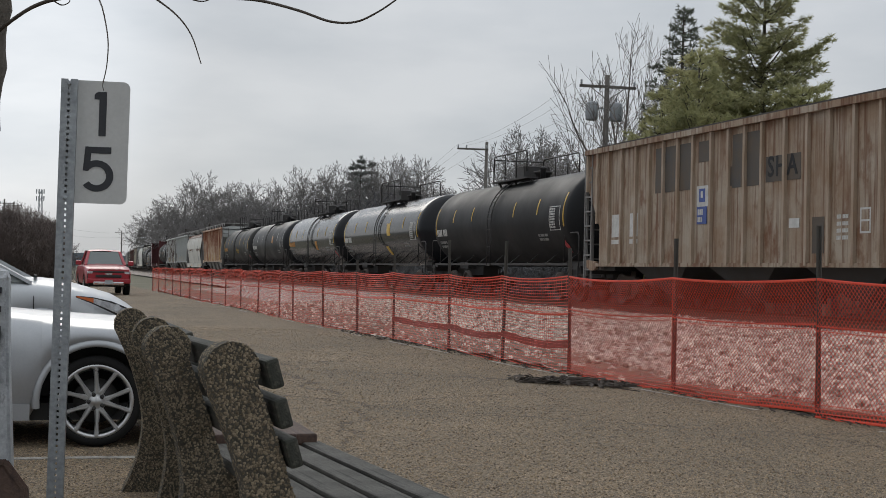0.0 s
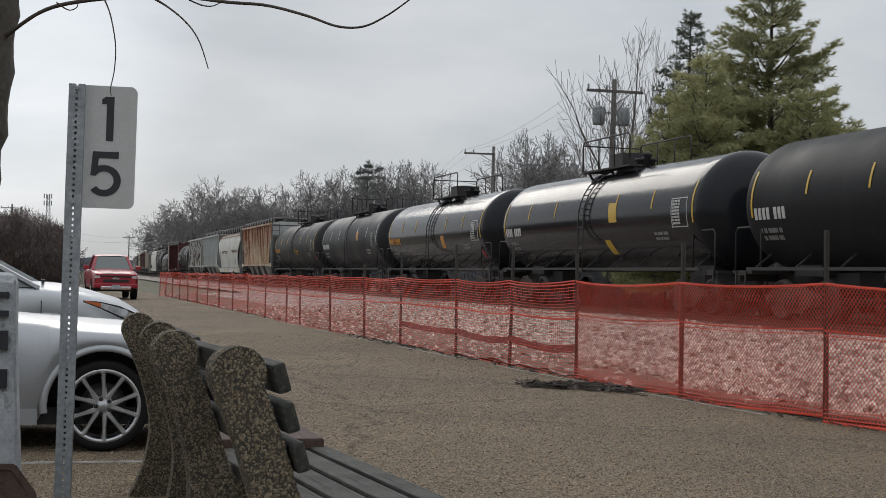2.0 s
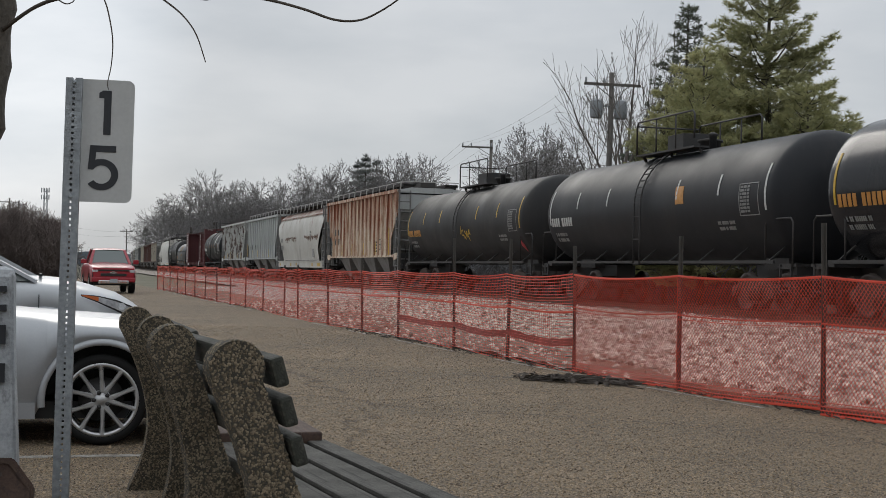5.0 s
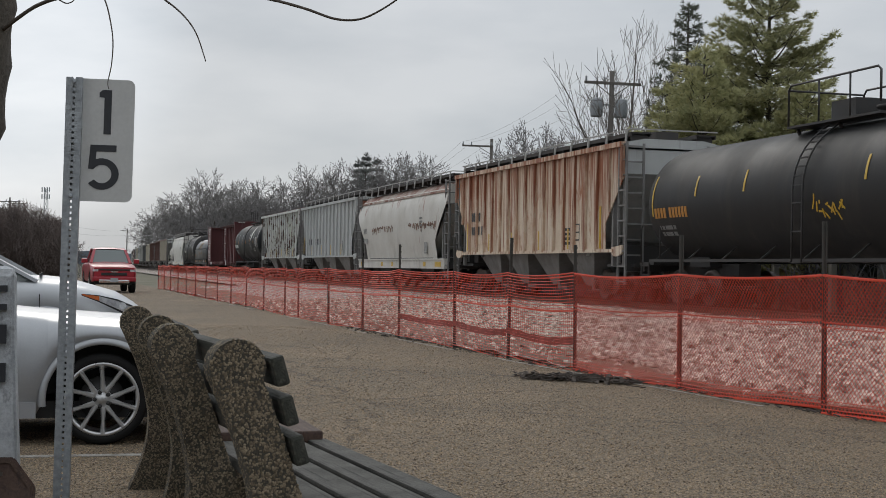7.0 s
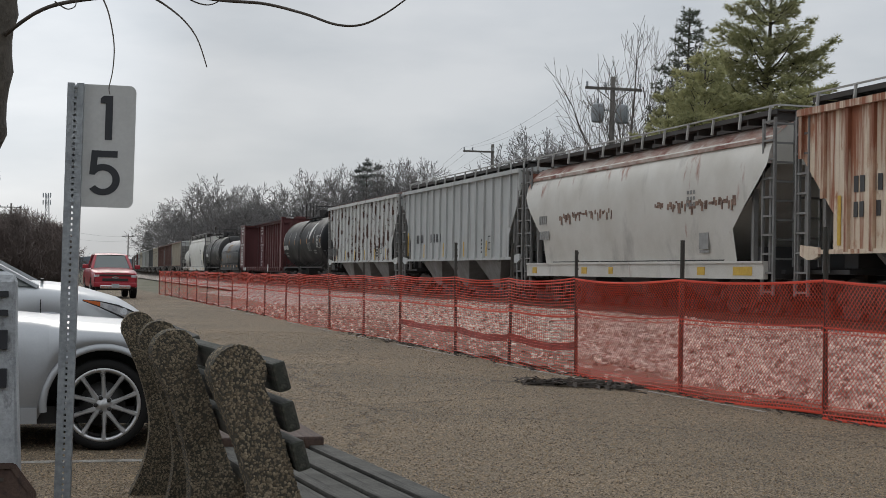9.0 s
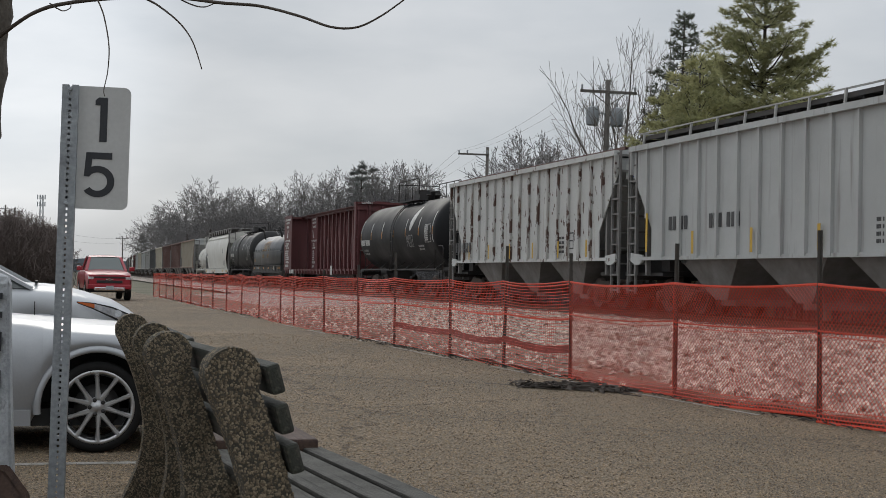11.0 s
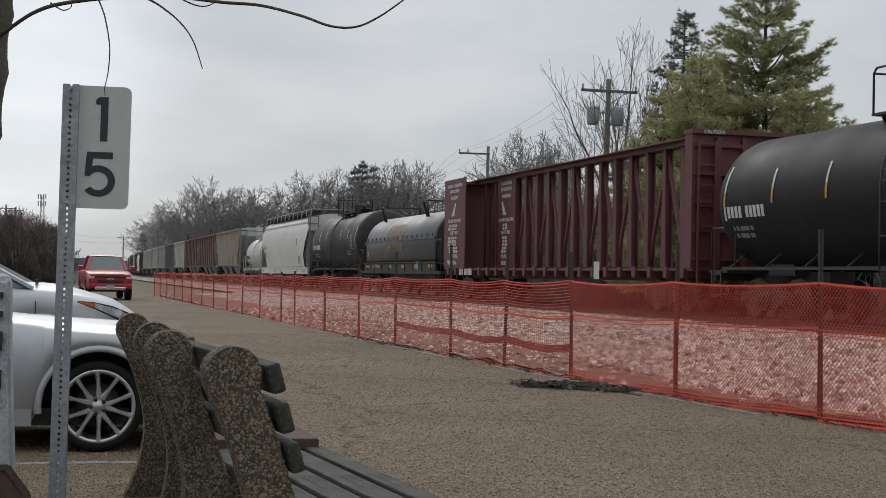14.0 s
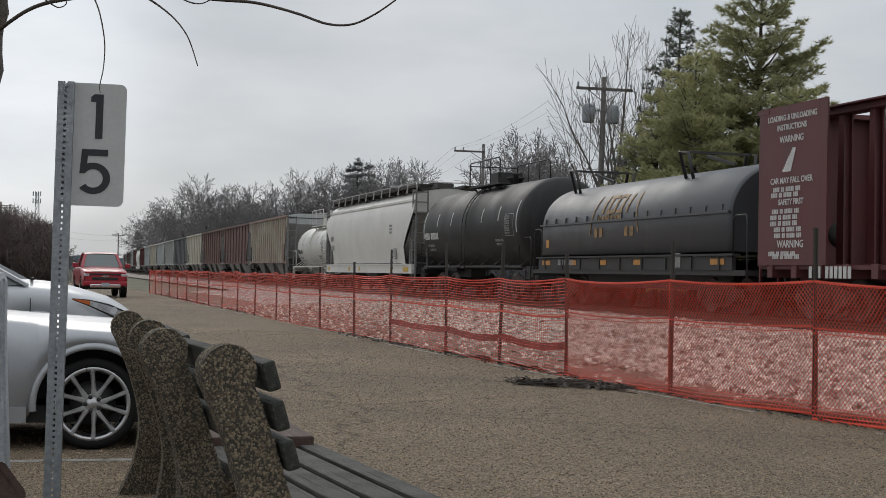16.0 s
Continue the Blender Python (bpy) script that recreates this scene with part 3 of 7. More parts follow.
def fence():
    fence_ob = thing("safety_fence", "orange plastic mesh safety fence on steel posts", "fence")
    rng = random.Random(12)
    post_h = [1.7, 1.75, 1.78, 1.7, 1.62, 1.75, 1.8, 1.72, 1.5, 1.4, 1.35]
    for i, s in enumerate(POSTS):
        p = st(s, fence_d(s) + 0.03)
        hgt = post_h[i] if i < len(post_h) else 1.33
        bm = bmesh.new()
        box(bm, (0, 0, hgt / 2 - 0.1), (0.05, 0.008, hgt + 0.2))
        box(bm, (0, 0.018, hgt / 2 - 0.1), (0.008, 0.036, hgt + 0.2))
        for k in range(int(hgt / 0.1)):
            box(bm, (0, -0.008, 0.1 * k + 0.08), (0.014, 0.01, 0.03))
        part("post", bm, M["post_steel"], fence_ob, at=pose(p.x, p.y, 0, rng.uniform(-0.8, 0.8), rng.uniform(-0.8, 0.8), math.degrees(HEAD) + 90 + rng.uniform(-15, 15)))

    def panel(i):
        s0, s1 = POSTS[i], POSTS[i + 1]
        width = s1 - s0
        wob = [rng.uniform(-0.05, 0.05) for _ in range(4)]

        def at(u, v, out=0.0):
            """u along in metres, v up from 0 to 1."""
            f = u / width
            s = s0 + u
            top = TOPS[i] + (TOPS[i + 1] - TOPS[i]) * f - 0.035 * 4 * f * (1 - f) * (1 + 6 * wob[0])
            low = 0.03 + 0.03 * math.sin(3 * f + i)
            d = fence_d(s) + 0.05 * math.sin(math.pi * f) * math.sin(5 * v + wob[1] * 40) - 0.01 + out
            return st(s, d, low + (top - low) * v)

        verts, faces = [], []

        def ribbon(path, w):
            """A flat strand with a little thickness along (u, v) pairs."""
            n = len(verts)
            for k, (u, v) in enumerate(path):
                a, b = path[max(0, k - 1)], path[min(len(path) - 1, k + 1)]
                du, dv = b[0] - a[0], (b[1] - a[1]) * 1.22
                ln = math.hypot(du, dv) or 1.0
                ou, ov = -dv / ln * w / 2, du / ln * w / 2 / 1.22
                verts.extend([at(u + ou, v + ov), at(u - ou, v - ov), at(u, v, -0.0025)])
            for k in range(len(path) - 1):
                a = n + 3 * k
                faces.extend([(a, a + 3, a + 5, a + 2), (a + 2, a + 5, a + 4, a + 1), (a + 1, a + 4, a + 3, a)])

        def level(v, w, steps=8):
            ribbon([(width * k / steps, v) for k in range(steps + 1)], w)

        if s0 < 16:
            pitch_u, pitch_v = 0.054, 0.0255
            nv = int(1.22 / pitch_v)
            nu = int(width / pitch_u)
            for c in range(-1, nu + 1):
                for phase in (0, 1):
                    pts = []
                    for r in range(nv + 1):
                        u = (c + ((0.5 if phase else -0.5) if r % 2 else 0.0)) * pitch_u
                        pts.append((min(max(u, 0), width), r / nv))
                    ribbon(pts, 0.0102)
            for v, w in ((0.0, 0.024), (0.03, 0.01), (0.992, 0.026), (0.655, 0.014), (0.62, 0.008), (0.06, 0.007), (0.09, 0.007)):
                level(v, w, 10)
        else:
            # the upper part is drawn tight into many level strands, the lower is thin and slack
            far = s0 > 45
            n = 22 if far else 30
            for k in range(n + 1):
                v = k / n
                if v > 0.6:
                    w = 0.0105 if far else 0.0095
                else:
                    w = 0.006 if far else 0.0066
                level(v, w * (1.9 if k in (0, n) else 1.0), 6)
            level(0.61, 0.026, 6)
            level(0.97, 0.02, 6)
            m_ = int(width / (0.1 if far else 0.07))
            for k in range(m_ + 1):
                u = width * k / m_
                ribbon([(u, 0), (u, 0.3), (u, 0.6)], 0.006)
                ribbon([(u, 0.6), (u, 0.8), (u, 1)], 0.009 if far else 0.007)
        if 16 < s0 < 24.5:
            # the lower run folded into a sagging roll, coloured with its layers' shade
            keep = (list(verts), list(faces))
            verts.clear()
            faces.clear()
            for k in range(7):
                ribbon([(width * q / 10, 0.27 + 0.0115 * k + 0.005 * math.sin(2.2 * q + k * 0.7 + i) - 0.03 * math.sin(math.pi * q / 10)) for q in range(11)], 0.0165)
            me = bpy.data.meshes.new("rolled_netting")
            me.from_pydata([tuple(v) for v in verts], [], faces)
            me.materials.append(M["shaded_net_roll"])
            part("rolled_netting", me, None, fence_ob, "dark red roll of folded netting, shade of its layers in the colour")
            verts, faces = keep
        me = bpy.data.meshes.new("mesh_panel")
        me.from_pydata([tuple(v) for v in verts], [], faces)
        me.materials.append(M["orange_net"])
        part("mesh_panel", me, None, fence_ob)

    for i in range(len(POSTS) - 1):
        panel(i)
    return fence_ob


fence()


# ======== the train ========
def truck_mesh():
    bm = bmesh.new()
    for y in (-1.0, 1.0):
        slab(bm, [(-1.15, 0.38), (-0.62, 0.34), (-0.42, 0.2), (0.42, 0.2), (0.62, 0.34), (1.15, 0.38), (1.15, 0.6), (0.75, 0.66), (0.45, 0.82), (-0.45, 0.82), (-0.75, 0.66), (-1.15, 0.6)], y - 0.07, y + 0.07)
        for x in (-0.9, 0.9):
            turned(bm, [(-0.1, 0.02), (-0.1, 0.13), (0.1, 0.13), (0.1, 0.02)], "y", 12, (x, y * 1.06, 0.46))
        for x in (-0.18, 0, 0.18):
            turned(bm, [(0.28, 0.08), (0.62, 0.08)], "z", 10, (x, y * 1.09, 0))
    box(bm, (0, 0, 0.6), (0.4, 2.1, 0.3))
    return mesh_of(bm, "truck", M["truck_rust"])


def wheelset_mesh():
    bm = bmesh.new()
    turned(bm, [(-0.95, 0.08), (0.95, 0.08)], "y", 12)
    for sg in (-1, 1):
        turned(bm, [(sg * 0.70, 0.1), (sg * 0.70, 0.47), (sg * 0.73, 0.485), (sg * 0.745, 0.46), (sg * 0.84, 0.455), (sg * 0.84, 0.38), (sg * 0.79, 0.34), (sg * 0.79, 0.16), (sg * 0.86, 0.13), (sg * 0.86, 0.05)], "y", 18)
    return mesh_of(bm, "wheelset", M["wheel_steel"])


TRUCK, WHEELSET = truck_mesh(), wheelset_mesh()


def running_gear(car, half, centre):
    """Two trucks with their wheelsets, draft sill and couplers under a car that is 2 * half long over its strikers."""
    for sg in (-1, 1):
        part("truck", TRUCK, None, car, at=pose(sg * centre, 0, 0))
        for dx in (-0.9, 0.9):
            part("wheelset", WHEELSET, None, car, at=pose(sg * centre + dx, 0, 0.46))
        bm = bmesh.new()
        box(bm, (sg * (half + 0.1), 0, 0.88), (0.9, 0.22, 0.24))
        box(bm, (sg * (half + 0.5), 0.03, 0.88), (0.24, 0.36, 0.3))
        tube(bm, [(sg * (half + 0.05), 0.5, 0.95), (sg * (half + 0.3), 0.52, 0.55), (sg * (half + 0.55), 0.4, 0.5)], 0.025)
        part("coupler", bm, M["truck_rust"], car)
        bm = bmesh.new()
        turned(bm, [(-0.03, 0.05), (-0.03, 0.28), (0.03, 0.28), (0.03, 0.05)], "x", 20, (sg * (half - 0.1), -0.55, 1.9))
        tube(bm, [(sg * (half - 0.25), -0.55, 1.9), (sg * (half - 0.05), -0.55, 1.9)], 0.05)
        part("brake_wheel", bm, M["frame_black"], car)


def wrap(bm_or_me, r, zc, proud=0.006):
    """Lay flat marks round a tank's near side."""
    verts = bm_or_me.verts if isinstance(bm_or_me, bmesh.types.BMesh) else bm_or_me.vertices
    for v in verts:
        v.co.y = math.sqrt(max(0.01, r * r - (v.co.z - zc) ** 2)) + proud + v.co.y


def patch(bm, x, z, w, h, rows=1, y=0.0, lean=0.0):
    """A thin painted mark, in rows so that it can be bent round a tank."""
    for i in range(rows):
        z0, z1 = z - h / 2 + h * i / rows, z - h / 2 + h * (i + 1) / rows
        vs = []
        for yy in (y - 0.004, y + 0.004):
            for zz, sgn in ((z0, -1), (z1, 1)):
                sh = lean * (zz - z)
                vs += [bm.verts.new((x - w / 2 + sh, yy, zz)), bm.verts.new((x + w / 2 + sh, yy, zz))]
        for q in ((0, 1, 3, 2), (4, 6, 7, 5), (0, 4, 5, 1), (2, 3, 7, 6), (0, 2, 6, 4), (1, 5, 7, 3)):
            face(bm, [vs[k] for k in q])


def char_bars(bm, x, z, words, h, y=0.0):
    """Lettering too small or too private to spell: upright bars, one a character; it starts at x and runs towards -x."""
    for n in words:
        for _ in range(n):
            patch(bm, x - h * 0.28, z, h * 0.46, h, 2, y)
            x -= h * 0.68
        x -= h * 0.55
    return x


def end_ladder(bm, x, y, z0, z1, w=0.45, rung=0.38, r=0.018, along="y"):
    n = max(2, int((z1 - z0) / rung))
    dx, dy = (0, w / 2) if along == "y" else (w / 2, 0)
    for sg in (-1, 1):
        bar(bm, (x + sg * dx, y + sg * dy, z0), (x + sg * dx, y + sg * dy, z1), 2.6 * r)
    for i in range(n + 1):
        z = z0 + 0.08 + (z1 - z0 - 0.16) * i / n
        bar(bm, (x - dx, y - dy, z), (x + dx, y + dy, z), 2 * r)


def tank_car(length, label, paint, r=1.5, zc=2.62, stripes="white_mark", word="white_mark", words=(4, 3), panel=None, diamond=False,
             leaf=False, yellow_word=False, squares=(), scribble=False, frame="frame_black", dome_h=0.5, bar_long=1.0):
    car = thing("tank_car", label, "tank car", group="train of freight cars", m=pose(0, 0, 0))
    h = length / 2
    bm = bmesh.new()
    prof = [(-h + 0.75 * (1 - math.cos(math.pi / 2 * k / 8)), max(0.02, r * math.sin(math.pi / 2 * k / 8))) for k in range(9)]
    prof += [(x, r) for x in np.linspace(-h + 1.2, h - 1.2, 7)]
    prof += [(-a, b) for a, b in prof[:9][::-1]]
    turned(bm, prof, "x", 56, (0, 0, zc))
    part("tank", bm, M[paint], car)
    # under-frame: sill stubs, saddles, walkway pipe along the bottom edge
    for sg in (-1, 1):
        for nm, c, size in (("stub_sill", (sg * (h - 1.6), 0, 0.92), (3.6, 0.6, 0.34)), ("end_platform", (sg * (h - 0.25), 0, 1.08), (0.9, 2.7, 0.07)), ("end_beam", (sg * (h + 0.05), 0, 0.97), (0.2, 2.6, 0.2))):
            bm = bmesh.new()
            box(bm, c, size)
            part(nm, bm, M[frame], car)
        bm = bmesh.new()
        slab(bm, [(sg * (h - 2.5), 1.0), (sg * (h - 1.3), 1.0), (sg * (h - 1.5), 1.75), (sg * (h - 2.3), 1.75)], -0.62, 0.62)
        part("saddle", bm, M[frame], car)
    for y in (-1.42, 1.42):
        bm = bmesh.new()
        bar(bm, (-h + 0.6, y, 1.15), (h - 0.6, y, 1.15), 0.05, 0.07)
        for x in np.linspace(-h + 0.9, h - 0.9, 9):
            bar(bm, (x, y * 0.99, 1.15), (x + 0.0, y * 0.68, 1.5), 0.035)
        part("side_rail", bm, M[frame], car)
    # end handrails and steps
    for sx in (-1, 1):
        for y in (-1.36, 1.36):
            bm = bmesh.new()
            xe = sx * (h + 0.08)
            tube(bm, [(sx * (h - 1.1), y, 1.1), (sx * (h - 1.1), y, 1.98), (sx * (h - 1.0), y, 2.1), (xe - sx * 0.1, y, 2.1), (xe, y, 2.0), (xe, y, 1.05)], 0.022)
            end_ladder(bm, sx * (h - 0.2), y, 0.45, 1.1, 0.45, 0.3, along="x")
            part("handrail", bm, M[frame], car)
    # valve housing and top platform with rails
    bm = bmesh.new()
    turned(bm, [(zc + r - 0.1, 0.42), (zc + r + dome_h - 0.06, 0.42), (zc + r + dome_h, 0.36), (zc + r + dome_h + 0.02, 0.05)], "z", 20)
    box(bm, (0.0, 0.0, zc + r + dome_h * 0.55), (0.95, 0.95, dome_h * 0.8))
    part("valve_housing", bm, M[frame], car)
    bm = bmesh.new()
    turned(bm, [(zc + r - 0.1, 0.26), (zc + r + 0.18, 0.26), (zc + r + 0.2, 0.33), (zc + r + 0.26, 0.33), (zc + r + 0.3, 0.1)], "z", 18, (-1.1, 0, 0))
    turned(bm, [(zc + r - 0.1, 0.1), (zc + r + 0.3, 0.1), (zc + r + 0.34, 0.16), (zc + r + 0.4, 0.05)], "z", 12, (-1.65, 0.2, 0))
    part("manway", bm, M[frame], car)
    bm = bmesh.new()
    for y in (-0.75, 0.75):
        box(bm, (-0.3, y, zc + r - 0.02), (3.6, 0.42, 0.05))
        for x in (-2.0, -0.3, 1.4):
            bar(bm, (x, y, zc + r - 0.05), (x, y * 0.8, zc + r - 0.32), 0.06)
    box(bm, (1.2, 0, zc + r - 0.01), (0.5, 1.5, 0.05))
    part("platform", bm, M[frame], car)
    bm = bmesh.new()
    zt = zc + r
    for y in (-0.95, 0.95):
        for hz in (0.9,):
            tube(bm, [(-2.1, y, zt + hz * 0.2), (-2.1, y, zt + hz - 0.08), (-2.0, y, zt + hz), (1.35, y, zt + hz), (1.45, y, zt + hz - 0.1), (1.45, y, zt + 0.0)], 0.026)
        for x in (-1.0, 0.2):
            tube(bm, [(x, y, zt), (x, y, zt + 0.9)], 0.022)
    for hz in (0.9,):
        tube(bm, [(1.45, -0.95, zt + hz - 0.1), (1.45, 0.95, zt + hz - 0.1)], 0.022)
    part("guard_rail", bm, M[frame], car)
    # side ladder, following the barrel
    for sy in (-1, 1):
        bm = bmesh.new()
        pts = [(sy * (r + 0.1) * math.cos(a), zc + (r + 0.1) * math.sin(a)) for a in np.radians(np.linspace(0, 62, 8))]
        pts = [(sy * (r + 0.1), 1.1), (sy * (r + 0.1), 1.9)] + pts
        for x in (-0.28, 0.12):
            tube(bm, [(x, y, z) for y, z in pts], 0.022)
        for k in range(12):
            u = k / 11 * (len(pts) - 1)
            i = min(int(u), len(pts) - 2)
            y, z = (pts[i][q] + (pts[i + 1][q] - pts[i][q]) * (u - i) for q in (0, 1))
            bar(bm, (-0.28, y, z), (0.12, y, z), 0.03)
        part("ladder", bm, M[frame], car)
    # marks on the near side
    bm = bmesh.new()
    for x in np.linspace(h - 0.9, -h + 0.9, 7):
        if abs(x) > 0.3:
            at_end = abs(x) > h - 1.0
            patch(bm, x, zc + (0.2 if at_end else 0.35), 0.07, (1.05 if at_end else 0.5) * bar_long, 8)
    wrap(bm, r, zc)
    tagged(part("reflector_strip", bm, M[stripes], car), kind="stuff")
    bm = bmesh.new()
    char_bars(bm, h - 1.0, zc - 0.25, words, 0.26)
    wrap(bm, r, zc)
    tagged(part("car_number", bm, M["orange_mark" if yellow_word else word], car), kind="stuff")
    bm = bmesh.new()
    for i, (z, ws) in enumerate(((zc - 0.62, (1, 2, 6, 2)), (zc - 0.78, (2, 6, 3)))):
        char_bars(bm, h - 1.15, z, ws, 0.1)
    char_bars(bm, -h + 3.3, zc - 0.55, (3, 6, 5), 0.08)
    char_bars(bm, -h + 3.3, zc - 0.68, (5, 2, 6), 0.08)
    wrap(bm, r, zc)
    tagged(part("small_print", bm, M["grey_mark"], car), kind="stuff")
    bm = bmesh.new()
    for k in range(8):
        char_bars(bm, -h + 2.05, zc + 0.24 - 0.08 * k, ((3, 4, 3), (5, 2, 3), (2, 5, 3))[k % 3], 0.055)
    for x in (-h + 1.22, -h + 2.1):
        patch(bm, x, zc - 0.05, 0.022, 0.72, 4)
    for z in (0.31, -0.41):
        patch(bm, -h + 1.66, zc + z, 0.9, 0.022, 1)
    wrap(bm, r, zc)
    tagged(part("test_panel", bm, M[panel or "grey_mark"], car), kind="stuff")
    for x, z, s, key in squares:
        bm = bmesh.new()
        patch(bm, x, zc + z, s, s, 4, lean=0.18)
        wrap(bm, r, zc)
        part("placard", bm, M[key], car)
    if diamond:
        bm = bmesh.new()
        for k in range(10):
            f = 1 - abs(k - 4.5) / 5
            patch(bm, -h + 1.2, zc - 0.9 + 0.04 * (k - 4.5), 0.3 * f + 0.02, 0.04, 1)
        wrap(bm, r, zc, 0.012)
        part("hazard_diamond", bm, M["red_mark"], car)
    if scribble:
        bm = bmesh.new()
        rng = random.Random(5)
        for k in range(16):
            a = -0.45 - 0.075 * k
            z = zc - 0.4 + 0.1 * math.sin(k * 1.9)
            bar(bm, (a, 0, z), (a - 0.1 + rng.uniform(-0.1, 0.1), 0, z + rng.uniform(-0.24, 0.24)), 0.01, 0.04)
        wrap(bm, r, zc, 0.008)
        part("spray_scrawl", bm, M["yellow_mark"], car)
    if leaf:
        bm = bmesh.new()
        for x in np.linspace(h - 0.9, -h + 0.9, 7):
            patch(bm, x, zc + 0.05, 0.072, 0.32, 3)
        wrap(bm, r, zc, 0.009)
        tagged(part("reflector_strip", bm, M["orange_mark"], car), kind="stuff")
        bm = bmesh.new()
        for k in range(70):
            u = (k + 0.5) / 70
            w = 0.62 * math.sin(math.pi * u ** 0.85) ** 0.8
            patch(bm, -h + 4.6 - 0.5 * u - 0.1, zc + 0.12 + 1.05 * u, w, 1.05 / 70 + 0.002, 1)
        wrap(bm, r, zc)
        part("leaf_emblem", bm, M["white_mark"], car)
        bm = bmesh.new()
        for k, x in enumerate((-h + 4.95, -h + 4.6, -h + 4.2)):
            for dx in (-0.11, 0.11):
                patch(bm, x + dx, zc - 0.32, 0.035, 0.5, 4, lean=(0.25 if k == 0 else 0) * (1 if dx < 0 else -1))
            patch(bm, x, zc - 0.32 + (0.24 if k else 0.0), 0.2, 0.04, 1)
            if k:
                patch(bm, x, zc - 0.55, 0.2, 0.04, 1)
        wrap(bm, r, zc)
        part("emblem_outline", bm, M["grey_mark"], car)
    running_gear(car, h, h - 2.0)
    return car


def side_outline(h, cut_top, cut_in, z_sill, z_top, near_in=None):
    """Outline of a hopper's side sheet: full length on top, stepped in at the ends below."""
    n = near_in or cut_in
    return [(-h, z_top), (h, z_top), (h, cut_top), (h - cut_in, 2.2), (h - cut_in, z_sill), (-h + n, z_sill), (-h + n, 2.2), (-h, cut_top)]


def roof_walk(car, h, z, mat_name, rail=True, walk_paint="walk_dark"):
    """Hatches between two dark running boards on brackets, with a pale stanchion rail along the eave."""
    z -= 0 if rail else 0.16
    for y in (-0.98, 0.98):
        bm = bmesh.new()
        box(bm, (0, y, z + 0.1), (2 * h - 0.1, 0.6, 0.035))
        for dy in (-0.29, 0.29):
            box(bm, (0, y + dy, z + 0.06), (2 * h - 0.1, 0.025, 0.1))
        for x in np.linspace(-h + 0.2, h - 0.2, 13):
            box(bm, (x, y, z - 0.03), (0.06, 0.5, 0.16))
        part("roof_walk", bm, M[walk_paint], car)
    bm = bmesh.new()
    box(bm, (0, 0, z + 0.1), (2 * h - 1.0, 0.7, 0.22))
    for x in np.linspace(-h + 1.4, h - 1.4, 9):
        box(bm, (x, 0, z + 0.23), (0.3, 0.78, 0.06))
    part("hatch_trough", bm, M[walk_paint], car)
    if rail:
        bm = bmesh.new()
        for x in np.linspace(-h + 0.3, h - 0.3, 12):
            bar(bm, (x, 1.34, z - 0.2), (x, 1.3, z + 0.2), 0.05)
        bar(bm, (-h, 1.3, z + 0.2), (h, 1.3, z + 0.2), 0.035)
        for x in (-h, h):
            bar(bm, (x, -1.3, z + 0.2), (x, 1.3, z + 0.2), 0.035)
        part("walk_rail", bm, M["rail_pale"], car)


def hopper_ends(car, h, z_top, mat_name, cut_in, cut_top, dark="frame_black"):
    """Sloping end sheets, corner posts, ladders and the open platform at both ends."""
    for sx in (-1, 1):
        bm = bmesh.new()
        x0, x1 = sx * (h - 0.05), sx * (h - 2.9)
        y = 1.42
        rows = [[(x0, -y, z_top - 0.1), (x0, y, z_top - 0.1)], [(x0, -y, cut_top + 0.1), (x0, y, cut_top + 0.1)], [(x1, -y, 1.3), (x1, y, 1.3)]]
        rings(bm, rows, closed=False, smooth=False)
        part("end_sheet", bm, M[mat_name], car)
        for sy in (-1, 1):
            bm = bmesh.new()
            end_ladder(bm, sx * (h - 0.06), sy * 1.5, 0.5, z_top + 0.1, 0.5, 0.42, 0.022, "x")
            end_ladder(bm, sx * (h + 0.12), sy * 1.22, 0.8, z_top + 0.05, 0.5, 0.42, 0.022, "y")
            part("ladder", bm, M["grate"], car)
            bm = bmesh.new()
            bar(bm, (sx * (h - 0.85), sy * 1.4, 1.0), (sx * (h - 0.85), sy * 1.4, 2.9), 0.11)
            bar(bm, (sx * (h - 0.1), sy * 1.4, 1.0), (sx * (h - 0.1), sy * 1.4, cut_top + 0.3), 0.09)
            part("corner_post", bm, M["grate"], car)
        bm = bmesh.new()
        box(bm, (sx * (h - 0.6), 0, 1.02), (1.9, 2.6, 0.09))
        box(bm, (sx * (h + 0.1), 0, 1.0), (0.14, 2.9, 0.26))
        box(bm, (sx * (h - 1.3), 0, 1.35), (0.5, 2.2, 0.5))
        part("platform", bm, M[dark], car)


def hopper_bays(car, h, bays, z_sill, mat_name):
    span = 2 * h - 4.4
    for i in range(bays):
        xc = -span / 2 + span * (i + 0.5) / bays
        w = span / bays
        bm = bmesh.new()
        top = [(xc - w * 0.5, y, z_sill + 0.3) for y in (-1.45, 1.45)] + [(xc + w * 0.5, y, z_sill + 0.3) for y in (1.45, -1.45)]
        low = [(xc - 0.3, y, 0.42) for y in (-0.95, 0.95)] + [(xc + 0.3, y, 0.42) for y in (0.95, -0.95)]
        rings(bm, [top, low], smooth=False)
        box(bm, (xc, 0, 0.36), (0.75, 1.5, 0.16))
        part("discharge_bay", bm, M[mat_name], car)


